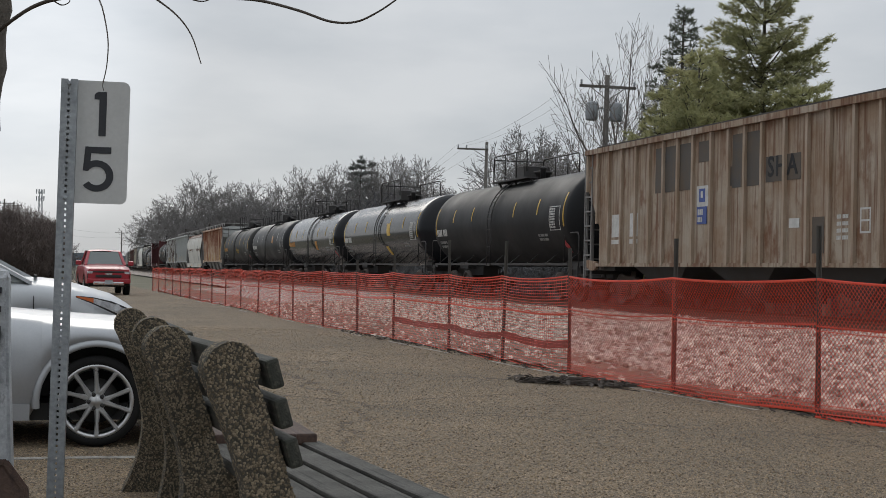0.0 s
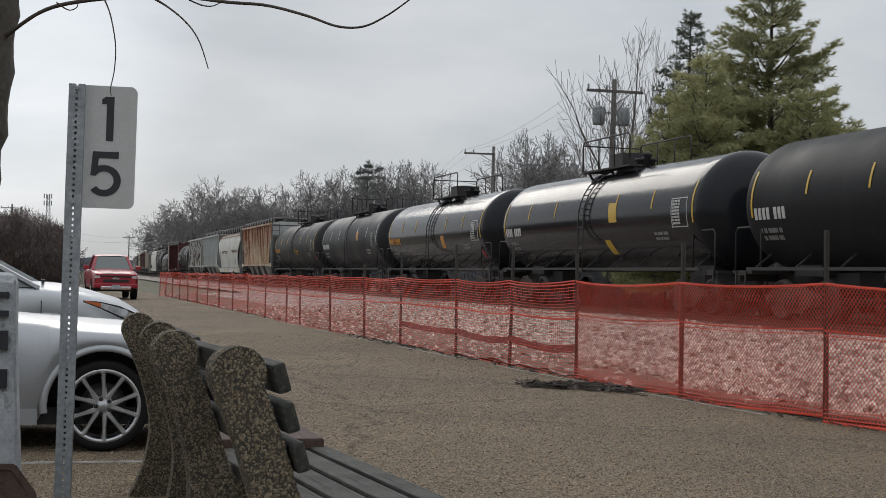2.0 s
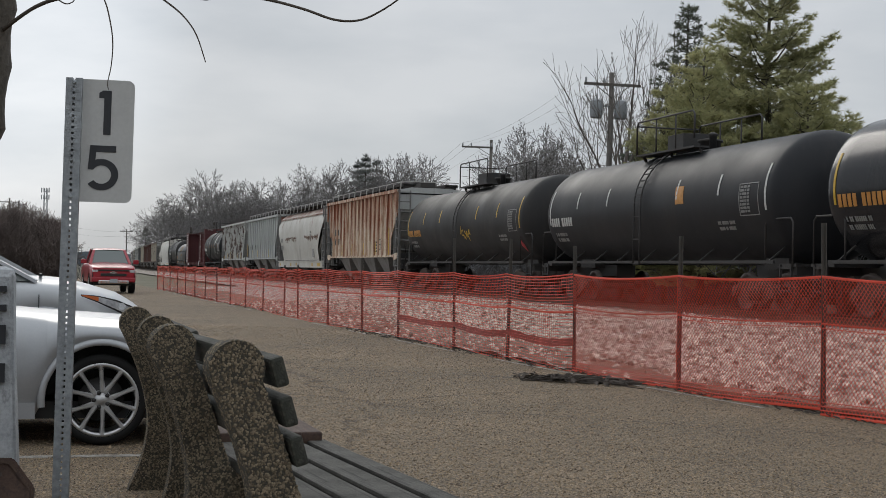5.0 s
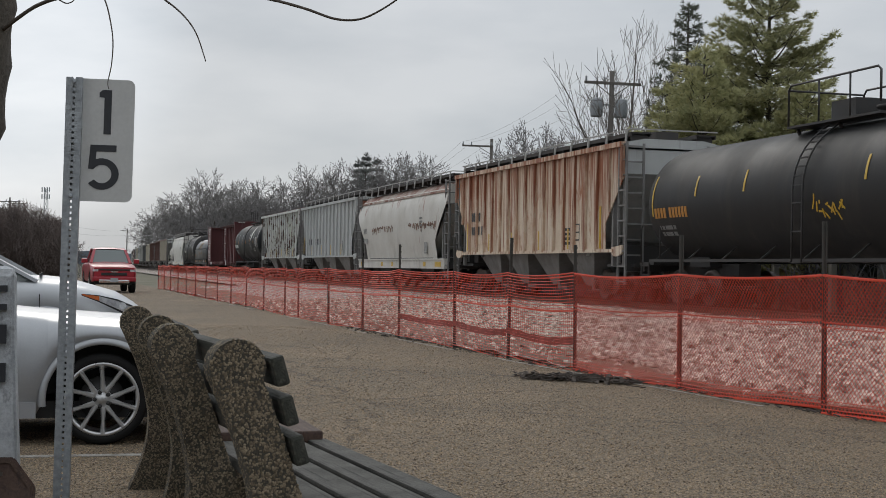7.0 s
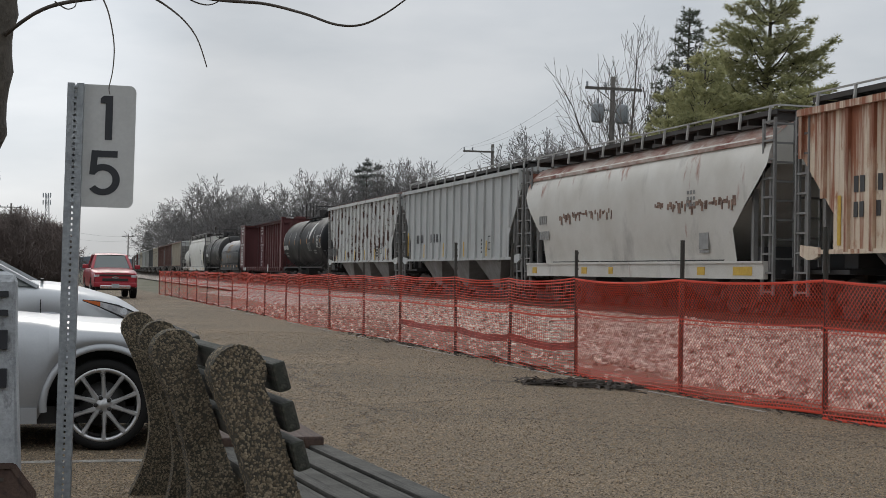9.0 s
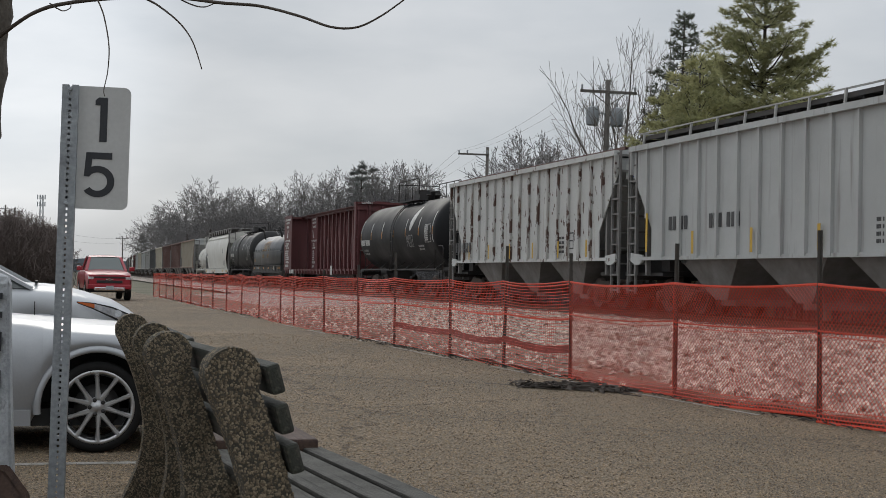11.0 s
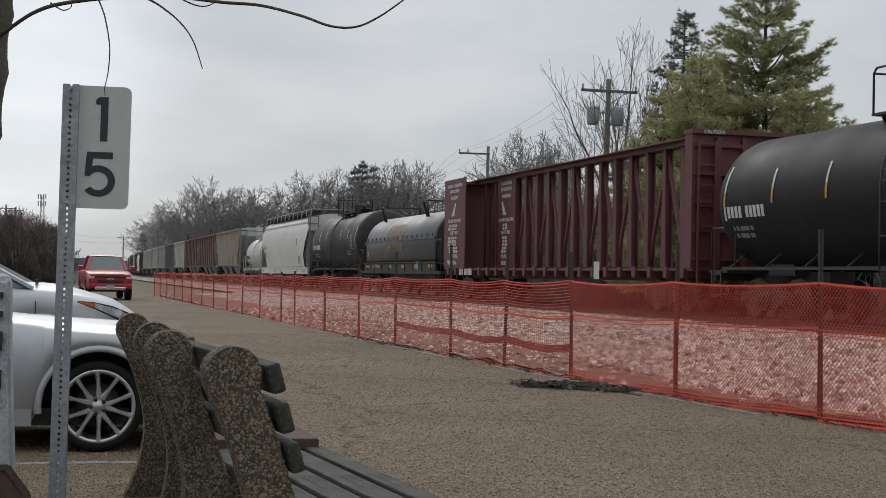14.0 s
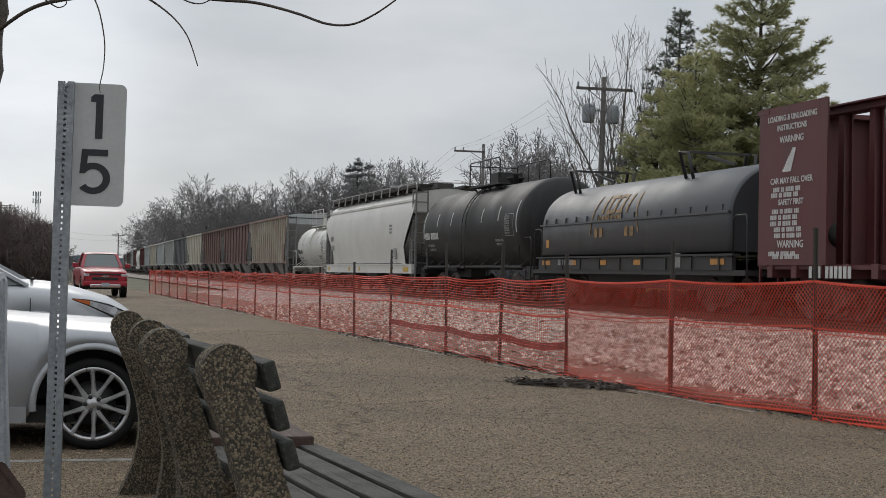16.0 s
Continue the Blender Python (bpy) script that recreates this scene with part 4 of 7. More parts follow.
def ribbed_hopper(length, label, paint, ribs=16, z_top=4.32, cut_in=2.3, cut_top=3.75, bays=3, z_sill=1.42, bay_paint="grate", words="black_mark",
                  rail=True, end_paint="hop_grey", extra=None, rib_paint=None, rib_w=0.09, near_in=None, walk_paint="walk_dark", rib_at=None):
    car = thing("covered_hopper", label, "hopper car", group="train of freight cars", m=pose(0, 0, 0))
    h = length / 2
    for sy in (-1, 1):
        bm = bmesh.new()
        slab(bm, side_outline(h, cut_top, cut_in * 0.55, z_sill, z_top, near_in), sy * 1.49 - 0.015, sy * 1.49 + 0.015)
        part("side_sheet", bm, M[paint], car)
        for x in rib_at or np.linspace(-h + 0.06, h - 0.06, ribs):
            inset = (near_in or cut_in * 0.55) if x < 0 else cut_in * 0.55
            low = z_sill if abs(x) < h - inset else cut_top - (cut_top - 2.2) * min(1, (h - abs(x)) / inset)
            bm = bmesh.new()
            box(bm, (x, sy * 1.545, (low + z_top) / 2), (rib_w, 0.08, z_top - low))
            part("rib", bm, M[rib_paint or paint], car)
        bm = bmesh.new()
        box(bm, (0, sy * 1.55, z_top + 0.03), (2 * h, 0.16, 0.14))
        part("top_chord", bm, M[paint], car)
        bm = bmesh.new()
        box(bm, (0, sy * 1.49, z_sill + 0.01), (2 * h - 1.2, 0.14, 0.09))
        for sx in (-1, 1):
            slab(bm, [(sx * (h - 0.02), z_sill + 0.16), (sx * (h - 0.75), z_sill + 0.1), (sx * (h - 0.75), z_sill - 0.08), (sx * (h - 0.55), z_sill - 0.15), (sx * (h - 0.3), z_sill - 0.15), (sx * (h - 0.02), z_sill - 0.06)], sy * 1.5 - 0.03, sy * 1.5 + 0.03)
        part("side_sill", bm, M[paint], car)
    bm = bmesh.new()
    rings(bm, [[(x, -1.6, z_top + 0.06), (x, -0.9, z_top + 0.2), (x, 0.9, z_top + 0.2), (x, 1.6, z_top + 0.06), (x, 1.45, z_top - 0.05), (x, -1.45, z_top - 0.05)] for x in (-h, h)], smooth=False)
    part("roof", bm, M[end_paint], car)
    roof_walk(car, h, z_top + 0.26, end_paint, rail, walk_paint)
    hopper_ends(car, h, z_top, end_paint, cut_in, cut_top)
    hopper_bays(car, h, bays, z_sill, bay_paint)
    bm = bmesh.new()
    if not extra:
        char_bars(bm, h - 1.8, 2.25, (2, 2), 0.3, 1.51)
        char_bars(bm, h - 1.8, 1.85, (2, 2), 0.3, 1.51)
    for i in range(4):
        char_bars(bm, -h + 4.4, 2.1 - 0.14 * i, (3, 4), 0.08, 1.51)
    for dx in (-0.16, 0.16):
        patch(bm, -h + 3.4 + dx, 2.0, 0.04, 0.5, 1, 1.506)
    for dz in (-0.23, 0.0, 0.23):
        patch(bm, -h + 3.4, 2.0 + dz, 0.3, 0.04, 1, 1.506)
    tagged(part("painted_marks", bm, M[words], car), kind="stuff")
    if extra:
        extra(car, h)
    running_gear(car, h, h - 1.9)
    return car


def round_hopper(length, label, paint, top_paint=None, z_top=4.45, cut_in=1.9, z_sill=1.0, stain=None, rail=True, bays=3):
    """A smooth-sided hopper, bowed outwards, on a straight sill."""
    car = thing("covered_hopper", label, "hopper car", group="train of freight cars", m=pose(0, 0, 0))
    h = length / 2
    prof = [(1.40, 1.05), (1.47, 1.5), (1.55, 2.0), (1.6, 2.5), (1.61, 3.0), (1.58, 3.4), (1.5, 3.75), (1.34, 4.05)]
    roof = [(1.34, 4.05), (1.1, 4.26), (0.8, 4.38), (0.4, 4.45), (0.0, 4.47)]

    def reach(z):
        return h if z > 3.3 else h - cut_in * min(1.0, (3.3 - z) / 1.3) * 0.85

    for sy in (-1, 1):
        bm = bmesh.new()
        rows = []
        for y, z in prof:
            e = reach(z)
            rows.append([(x, sy * y, z) for x in np.linspace(-e, e, 12)])
        rings(bm, rows, closed=False)
        part("side_sheet", bm, M[paint], car)
        bm = bmesh.new()
        rings(bm, [[(x, sy * y, z) for x in np.linspace(-h, h, 8)] for y, z in roof], closed=False)
        part("roof_sheet", bm, M[top_paint or paint], car)
        bm = bmesh.new()
        box(bm, (0, sy * 1.5, z_sill + 0.03), (2 * h - 0.3, 0.12, 0.36))
        box(bm, (0, sy * 1.5, z_sill + 0.23), (2 * h - 0.3, 0.2, 0.05))
        part("side_sill", bm, M[paint], car)
        bm = bmesh.new()
        bar(bm, (-h, sy * 1.42, 3.95), (h, sy * 1.42, 3.95), 0.09)
        part("eave_strip", bm, M[top_paint or paint], car)
    roof_walk(car, h - 0.1, z_top + 0.06, paint, rail)
    for sx in (-1, 1):
        bm = bmesh.new()
        face(bm, [bm.verts.new((sx * (h - 0.02), y, z)) for y, z in [(yy, zz) for yy, zz in prof[5:] + roof[1:]] + [(-yy, zz) for yy, zz in (prof[5:] + roof[1:])[::-1][1:]]])
        part("end_wall", bm, M[paint], car)
    hopper_ends(car, h, 4.3, paint, cut_in, 3.35)
    hopper_bays(car, h, bays, 1.0, "frame_black")
    bm = bmesh.new()
    for x in (h - 0.9, h * 0.35, 0.1 * h, -h * 0.6):
        patch(bm, x, z_sill + 0.03, 0.4 if abs(x) > 1.5 else 0.3, 0.19, 1, 1.566)
    patch(bm, -h + 1.1, z_sill + 0.03, 0.9, 0.2, 1, 1.566)
    tagged(part("reflectors", bm, M["yellow_mark"], car), kind="stuff")
    bm = bmesh.new()
    char_bars(bm, h - 1.4, 2.6, (4,), 0.26, 1.62)
    char_bars(bm, h - 1.4, 2.12, (5,), 0.26, 1.6)
    for i in range(3):
        char_bars(bm, -h + 3.9, 2.95 - 0.15 * i, (2, 2, 2), 0.09, 1.62)
    patch(bm, -h + 3.1, 1.75, 0.5, 0.4, 1, 1.54)
    patch(bm, -h + 3.1, 1.5, 0.5, 0.06, 1, 1.52)
    tagged(part("painted_marks", bm, M["grey_mark"], car), kind="stuff")
    if stain:
        bm = bmesh.new()
        rng = random.Random(9)
        for x0, n, span in stain:
            for k in range(n):
                x = x0 - span * k / n + rng.uniform(-0.06, 0.06)
                hh = rng.uniform(0.06, 0.34)
                patch(bm, x, 2.74 - hh / 2 + rng.uniform(-0.06, 0.06), rng.uniform(0.05, 0.16), hh * 0.8, 1, 1.612, lean=rng.uniform(-0.15, 0.15))
        tagged(part("rust_scab", bm, M["scab"], car), kind="stuff")
    running_gear(car, h, h - 1.9)
    return car


M["scab"] = mat("scab", (0.11, 0.055, 0.04), (0.3, 0.2, 0.15), 6.0, 0.8, rough=0.85)


def centerbeam(length, label):
    car = thing("centerbeam_flatcar", label, "flat car", group="train of freight cars", m=pose(0, 0, 0))
    h = length / 2
    red = M["beam_red"]
    zf, zt = 1.15, 4.62
    bm = bmesh.new()
    box(bm, (0, 0, zf - 0.16), (2 * h, 0.7, 0.32))
    box(bm, (0, 0, zf - 0.02), (2 * h, 2.7, 0.08))
    for x in np.linspace(-h + 0.5, h - 0.5, 22):
        slab(bm, [(x - 0.12, zf + 0.05), (x + 0.12, zf + 0.05), (x + 0.1, zf - 0.24), (x - 0.1, zf - 0.24)], -1.4, 1.4)
    part("deck", bm, red, car)
    for sx in (-1, 1):
        bm = bmesh.new()
        x = sx * (h - 0.08)
        box(bm, (x, 0, (zf + 4.5) / 2), (0.05, 2.8, 4.5 - zf))
        head = part("bulkhead", bm, red, car)
        ribs = [("side_flange", (x - sx * 0.12, y, (zf + 4.52) / 2), (0.42, 0.08, 4.52 - zf)) for y in (-1.37, 1.37)]
        ribs += [("stiffener", (x + sx * 0.08, y, (zf + 4.4) / 2), (0.14, 0.12, 4.4 - zf)) for y in (-0.7, 0.0, 0.7)]
        ribs += [("stiffener", (x + sx * 0.09, 0, z), (0.1, 2.7, 0.09)) for z in (1.4, 2.1, 2.8, 3.5, 4.2)]
        ribs += [("cap", (x - sx * 0.1, 0, 4.53), (0.5, 2.86, 0.1))]
        for nm, c, size in ribs:
            bm = bmesh.new()
            box(bm, c, size)
            part(nm, bm, red, head)
        bm = bmesh.new()
        end_ladder(bm, x + sx * 0.2, 1.05, 0.6, 4.3, 0.45, 0.5, 0.02, "y")
        part("ladder", bm, red, car)
    bm = bmesh.new()
    box(bm, (0, 0, zt - 0.08), (2 * h - 0.3, 0.42, 0.14))
    box(bm, (0, 0, zt), (2 * h - 0.3, 0.8, 0.03))
    part("top_chord", bm, red, car)
    xs = np.linspace(-h + 0.9, h - 1.2, 18)
    for x in xs:
        bm = bmesh.new()
        for y in (-0.1, 0.1):
            slab(bm, [(x - 0.15, zf), (x + 0.15, zf), (x + 0.09, zt - 0.1), (x - 0.09, zt - 0.1)], y - 0.02, y + 0.02)
        box(bm, (x, 0, (zf + zt) / 2), (0.04, 0.2, zt - zf - 0.1))
        part("post", bm, red, car)
    for i, (a, b) in enumerate(zip(xs, xs[1:])):
        if i >= 15:
            continue
        bm = bmesh.new()
        lo, hi = (a, b) if i % 2 == 0 else (b, a)
        bar(bm, (lo, 0.0, zf + 0.15), (hi, 0.0, zt - 0.3), 0.09, 0.1)
        part("brace", bm, red, car)
    # two solid panels with the loading notice
    for k, (a, b) in enumerate(((h, h - 2.75), (h - 2.9, h - 4.9))):
        bm = bmesh.new()
        y = 1.40 if k == 0 else 0.16
        box(bm, ((a + b) / 2, y, (zf + zt) / 2), (abs(a - b), 0.04, zt - zf - 0.05))
        panel = part("notice_panel", bm, red, car)
        xc = (a + b) / 2
        rows = [(4.33, 0.17, "LOADING & UNLOADING"), (4.12, 0.17, "INSTRUCTIONS"), (3.86, 0.2, "WARNING"), (2.98, 0.18, "CAR MAY FALL OVER"), (2.52, 0.17, "SAFETY FIRST"), (1.62, 0.22, "WARNING")]
        for z, size, word in rows:
            if k and word[0] == "L":
                word = "& UNLOADING"
            me = text_mesh(word, size, M["white_mark"], bold=0.004)
            w = max(v.co.x for v in me.vertices) - min(v.co.x for v in me.vertices)
            fit = min(1.0, (abs(a - b) - 0.2) / w)
            me.transform(pose(xc, y + 0.03, z, 0, 0, 180) @ Matrix.Diagonal((fit, 1, 1, 1)))
            part("notice_words", me, None, panel)
        bm = bmesh.new()
        rng = random.Random(3 + k)
        for z in (2.8, 2.68, 2.33, 2.2, 2.07, 1.94, 1.81, 1.42, 1.36):
            x = xc + (0.95 if k == 0 else 0.5) * rng.uniform(0.7, 1.0)
            char_bars(bm, x, z, (4, 2, 5, 3) if k == 0 else (3, 4), 0.1, y + 0.027)
        # falling-figure pictogram as a plain slanted block
        for j in range(9):
            patch(bm, xc + 0.18 - 0.035 * j * (1 if k == 0 else -1), 3.2 + 0.055 * j, 0.34 - 0.025 * j, 0.056, 1, y + 0.027)
        tagged(part("notice_lines", bm, M["white_mark"], panel), kind="stuff")
    bm = bmesh.new()
    char_bars(bm, h - 2.1, zf - 0.12, (3, 6), 0.24, 1.41)
    patch(bm, -h + 6.0, zf - 0.05, 0.4, 0.5, 1, 1.41)
    tagged(part("car_number", bm, M["white_mark"], car), kind="stuff")
    me = text_mesh("CAUTION", 0.125, M["white_mark"], bold=0.003)
    me.transform(pose(-h - 0.09, 0.85, 4.52, 0, 0, -90))
    part("caution_words", me, None, car)
    running_gear(car, h, h - 2.2)
    return car


def coil_car(length, label):
    car = thing("coil_car", label, "coil car", group="train of freight cars", m=pose(0, 0, 0))
    h = length / 2
    bm = bmesh.new()
    box(bm, (0, 0, 1.0), (2 * h, 2.9, 0.12))
    box(bm, (0, 0, 0.8), (2 * h - 3.5, 1.6, 0.45))
    for y in (-1.42, 1.42):
        box(bm, (0, y, 1.22), (2 * h - 1.2, 0.1, 0.32))
        box(bm, (0, y, 1.42), (2 * h - 1.0, 0.22, 0.05))
        for x in np.linspace(-h + 1.2, h - 1.2, 9):
            box(bm, (x, y * 1.03, 1.22), (0.08, 0.08, 0.3))
    part("bed", bm, M["frame_black"], car)
    e = h - 0.75
    prof = [(1.45, 1.5), (1.45, 2.35)] + [(1.45 * math.cos(a), 2.35 + 1.28 * math.sin(a)) for a in np.radians(np.linspace(9, 90, 11))]
    prof = prof + [(-y, z) for y, z in prof[::-1][1:]]
    bm = bmesh.new()
    xs = [(-e, 0.965), (-e + 0.12, 1.0), (e - 0.12, 1.0), (e, 0.965)]
    rings(bm, [[(x, y * k, 1.5 + (z - 1.5) * k) for y, z in prof] for x, k in xs], closed=True)
    part("hood", bm, M["coil_grey"], car)
    bm = bmesh.new()
    for sy in (-1, 1):
        bar(bm, (-e, sy * 1.47, 2.42), (e, sy * 1.47, 2.42), 0.06)
        for x in np.linspace(-e + 0.4, e - 0.4, 15):
            bar(bm, (x, sy * 1.46, 2.4), (x, sy * 1.44, 2.6), 0.04)
    part("hood_stiffener", bm, M["coil_grey"], car)
    for x in (-e * 0.5, e * 0.72):
        bm = bmesh.new()
        for sy in (-1, 1):
            tube(bm, [(x, sy * 0.85, 3.35), (x + 0.1, sy * 0.95, 4.05), (x + 0.6, sy * 0.95, 4.1), (x + 0.5, sy * 0.8, 3.4)], 0.045)
        bar(bm, (x + 0.35, -0.95, 4.08), (x + 0.35, 0.95, 4.08), 0.06)
        bar(bm, (x - 0.6, 0.0, 3.72), (x + 0.9, 0.0, 4.05), 0.07)
        part("lifting_bracket", bm, M["frame_black"], car)
    for sx in (-1, 1):
        bm = bmesh.new()
        tube(bm, [(sx * (h - 0.7), 1.4, 1.0), (sx * (h - 0.7), 1.4, 2.2), (sx * (h - 0.55), 1.4, 2.32), (sx * (h - 0.1), 1.4, 2.32), (sx * (h - 0.02), 1.4, 2.2), (sx * (h - 0.02), 1.4, 0.7)], 0.025)
        part("handrail", bm, M["frame_black"], car)
    # worn orange emblem: an outline and three broad strokes bent to the hood
    def hood_y(z):
        return 1.45 if z < 2.35 else 1.45 * math.sqrt(max(0.02, 1 - ((z - 2.35) / 1.28) ** 2))
    bm = bmesh.new()
    for x in (1.35, 1.0, 0.55, 0.1, -0.3):
        patch(bm, x, 2.88, 0.11, 0.5, 5, lean=-0.2)
    for z in (2.66, 3.1):
        patch(bm, 0.9, z, 0.5, 0.09, 1)
        patch(bm, 0.25, z, 0.4, 0.09, 1)
    patch(bm, 2.05, 2.6, 0.07, 1.1, 8, lean=-0.3)
    patch(bm, -0.95, 2.6, 0.07, 1.1, 8, lean=0.3)
    char_bars(bm, 1.7, 2.5, (3, 8, 5), 0.14)
    for x in (1.75, 1.4, -0.35, -0.7):
        patch(bm, x, 2.1, 0.22, 0.26, 2)
    for v in bm.verts:
        v.co.y += hood_y(v.co.z) + 0.012
    tagged(part("worn_emblem", bm, M["worn_gold"], car), kind="stuff")
    bm = bmesh.new()
    for x in np.linspace(-h + 1.3, h - 1.3, 6):
        patch(bm, x, 1.26, 0.42 if abs(x) < h - 2 else 0.7, 0.14, 1, 1.48)
    patch(bm, e - 0.6, 1.85, 0.25, 0.25, 1, 1.462)
    tagged(part("reflectors", bm, M["orange_mark"], car), kind="stuff")
    bm = bmesh.new()
    char_bars(bm, h - 2.3, 1.27, (4, 6), 0.17, 1.482)
    patch(bm, -h + 3.4, 1.3, 0.35, 0.36, 1, 1.482)
    tagged(part("car_number", bm, M["grey_mark"], car), kind="stuff")
    running_gear(car, h, h - 1.9)
    return car


def brown_extras(car, h):
    """Painted-out panels and a blue and white label on the rusty brown hopper."""
    for x0, x1, z0, z1 in ((4.18, 1.99, 2.97, 4.12), (1.75, 0.99, 3.6, 4.1), (0.04, -1.31, 2.9, 4.12), (-1.5, -2.95, 2.94, 3.5), (0.3, 0.04, 2.95, 3.4), (-3.44, -3.89, 1.37, 2.12)):
        bm = bmesh.new()
        patch(bm, (x0 + x1) / 2, (z0 + z1) / 2, x0 - x1, z1 - z0, 1, 1.512)
        part("painted_out_panel", bm, M["paint_out"], car)
    for x, letter in ((-1.72, "S"), (-2.14, "H"), (-2.62, "A")):
        me = text_mesh(letter, 0.62, M["tank_matte"], bold=0.012)
        me.transform(pose(x, 1.522, 3.25, 0, 0, 180))
        part("faded_letter", me, None, car)
    bm = bmesh.new()
    patch(bm, 1.52, 2.78, 0.58, 0.5, 1, 1.513)
    part("label_ground", bm, M["white_mark"], car)
    bm = bmesh.new()
    patch(bm, 1.52, 2.32, 0.5, 0.42, 1, 1.522)
    patch(bm, 1.52, 2.8, 0.3, 0.32, 1, 1.522)
    part("label_blue", bm, M["blue_mark"], car)
    bm = bmesh.new()
    char_bars(bm, 1.72, 2.4, (3,), 0.14, 1.53)
    char_bars(bm, 1.72, 2.22, (3,), 0.12, 1.53)
    patch(bm, 1.52, 2.82, 0.1, 0.16, 1, 1.53)
    patch(bm, -2.72, 2.02, 0.42, 0.2, 1, 1.513)
    for x in (6.72, 5.5):
        patch(bm, x, 2.2, 0.5, 0.62, 1, 1.512)
        patch(bm, x, 1.76, 0.5, 0.12, 1, 1.512)
    tagged(part("white_stencil", bm, M["white_mark"], car), kind="stuff")


def orange_extras(car, h):
    bm = bmesh.new()
    char_bars(bm, h - 2.0, 2.75, (2, 2), 0.32, 1.52)
    char_bars(bm, h - 2.0, 2.25, (2, 2, 2), 0.3, 1.52)
    tagged(part("car_letters", bm, M["black_mark"], car), kind="stuff")
    marks = [(h - 1.5, 2.05, 0.12, 1.0, 1.52), (-h + 1.6, 2.1, 0.12, 1.2, 1.52)]
    marks += [(x, 1.8, 0.1, 0.6, 1.61) for x in (3.64, 1.17, -1.51, -4.1)]
    for x, z, w, tall, y in marks:
        bm = bmesh.new()
        patch(bm, x, z, w, tall, 1, y)
        part("reflector", bm, M["yellow_mark"], car)


def grey_extras(car, h):
    """Dark letters and yellow strips low on the plain grey car."""
    bm = bmesh.new()
    char_bars(bm, 5.6, 2.3, (2, 2), 0.34, 1.52)
    char_bars(bm, 3.4, 2.3, (3, 3), 0.34, 1.52)
    tagged(part("car_number", bm, M["black_mark"], car), kind="stuff")
    for x, z, tall in ((6.75, 2.1, 1.0), (4.1, 1.8, 0.55), (1.2, 1.8, 0.55), (-1.6, 1.8, 0.55), (-4.4, 1.8, 0.55)):
        bm = bmesh.new()
        patch(bm, x, z, 0.11, tall, 1, 1.595)
        part("reflector", bm, M["yellow_mark"], car)


def flaked_extras(car, h):
    bm = bmesh.new()
    box(bm, (-h - 0.06, 0.9, 3.85), (0.02, 0.75, 0.42))
    board = part("notice_board", bm, M["white_mark"], car, "white caution board")
    for z, word in ((3.97, "CAUTION"), (3.85, "NO SIDE"), (3.73, "LADDER")):
        me = text_mesh(word, 0.13, M["blue_mark"], bold=0.003)
        me.transform(pose(-h - 0.075, 0.9, z, 0, 0, -90))
        part("board_words", me, None, board)
    bm = bmesh.new()
    char_bars(bm, h - 0.9, 1.95, (3, 4), 0.36, 1.595)
    tagged(part("car_number", bm, M["black_mark"], car), kind="stuff")
    bm = bmesh.new()
    for x in np.linspace(h - 2.6, -h + 2.0, 6):
        patch(bm, x, 1.75, 0.1, 0.5, 1, 1.592)
    tagged(part("reflectors", bm, M["yellow_mark"], car), kind="stuff")


TRAIN = []


def placed(car, a, b):
    TRAIN.append((car, (a + b) / 2))


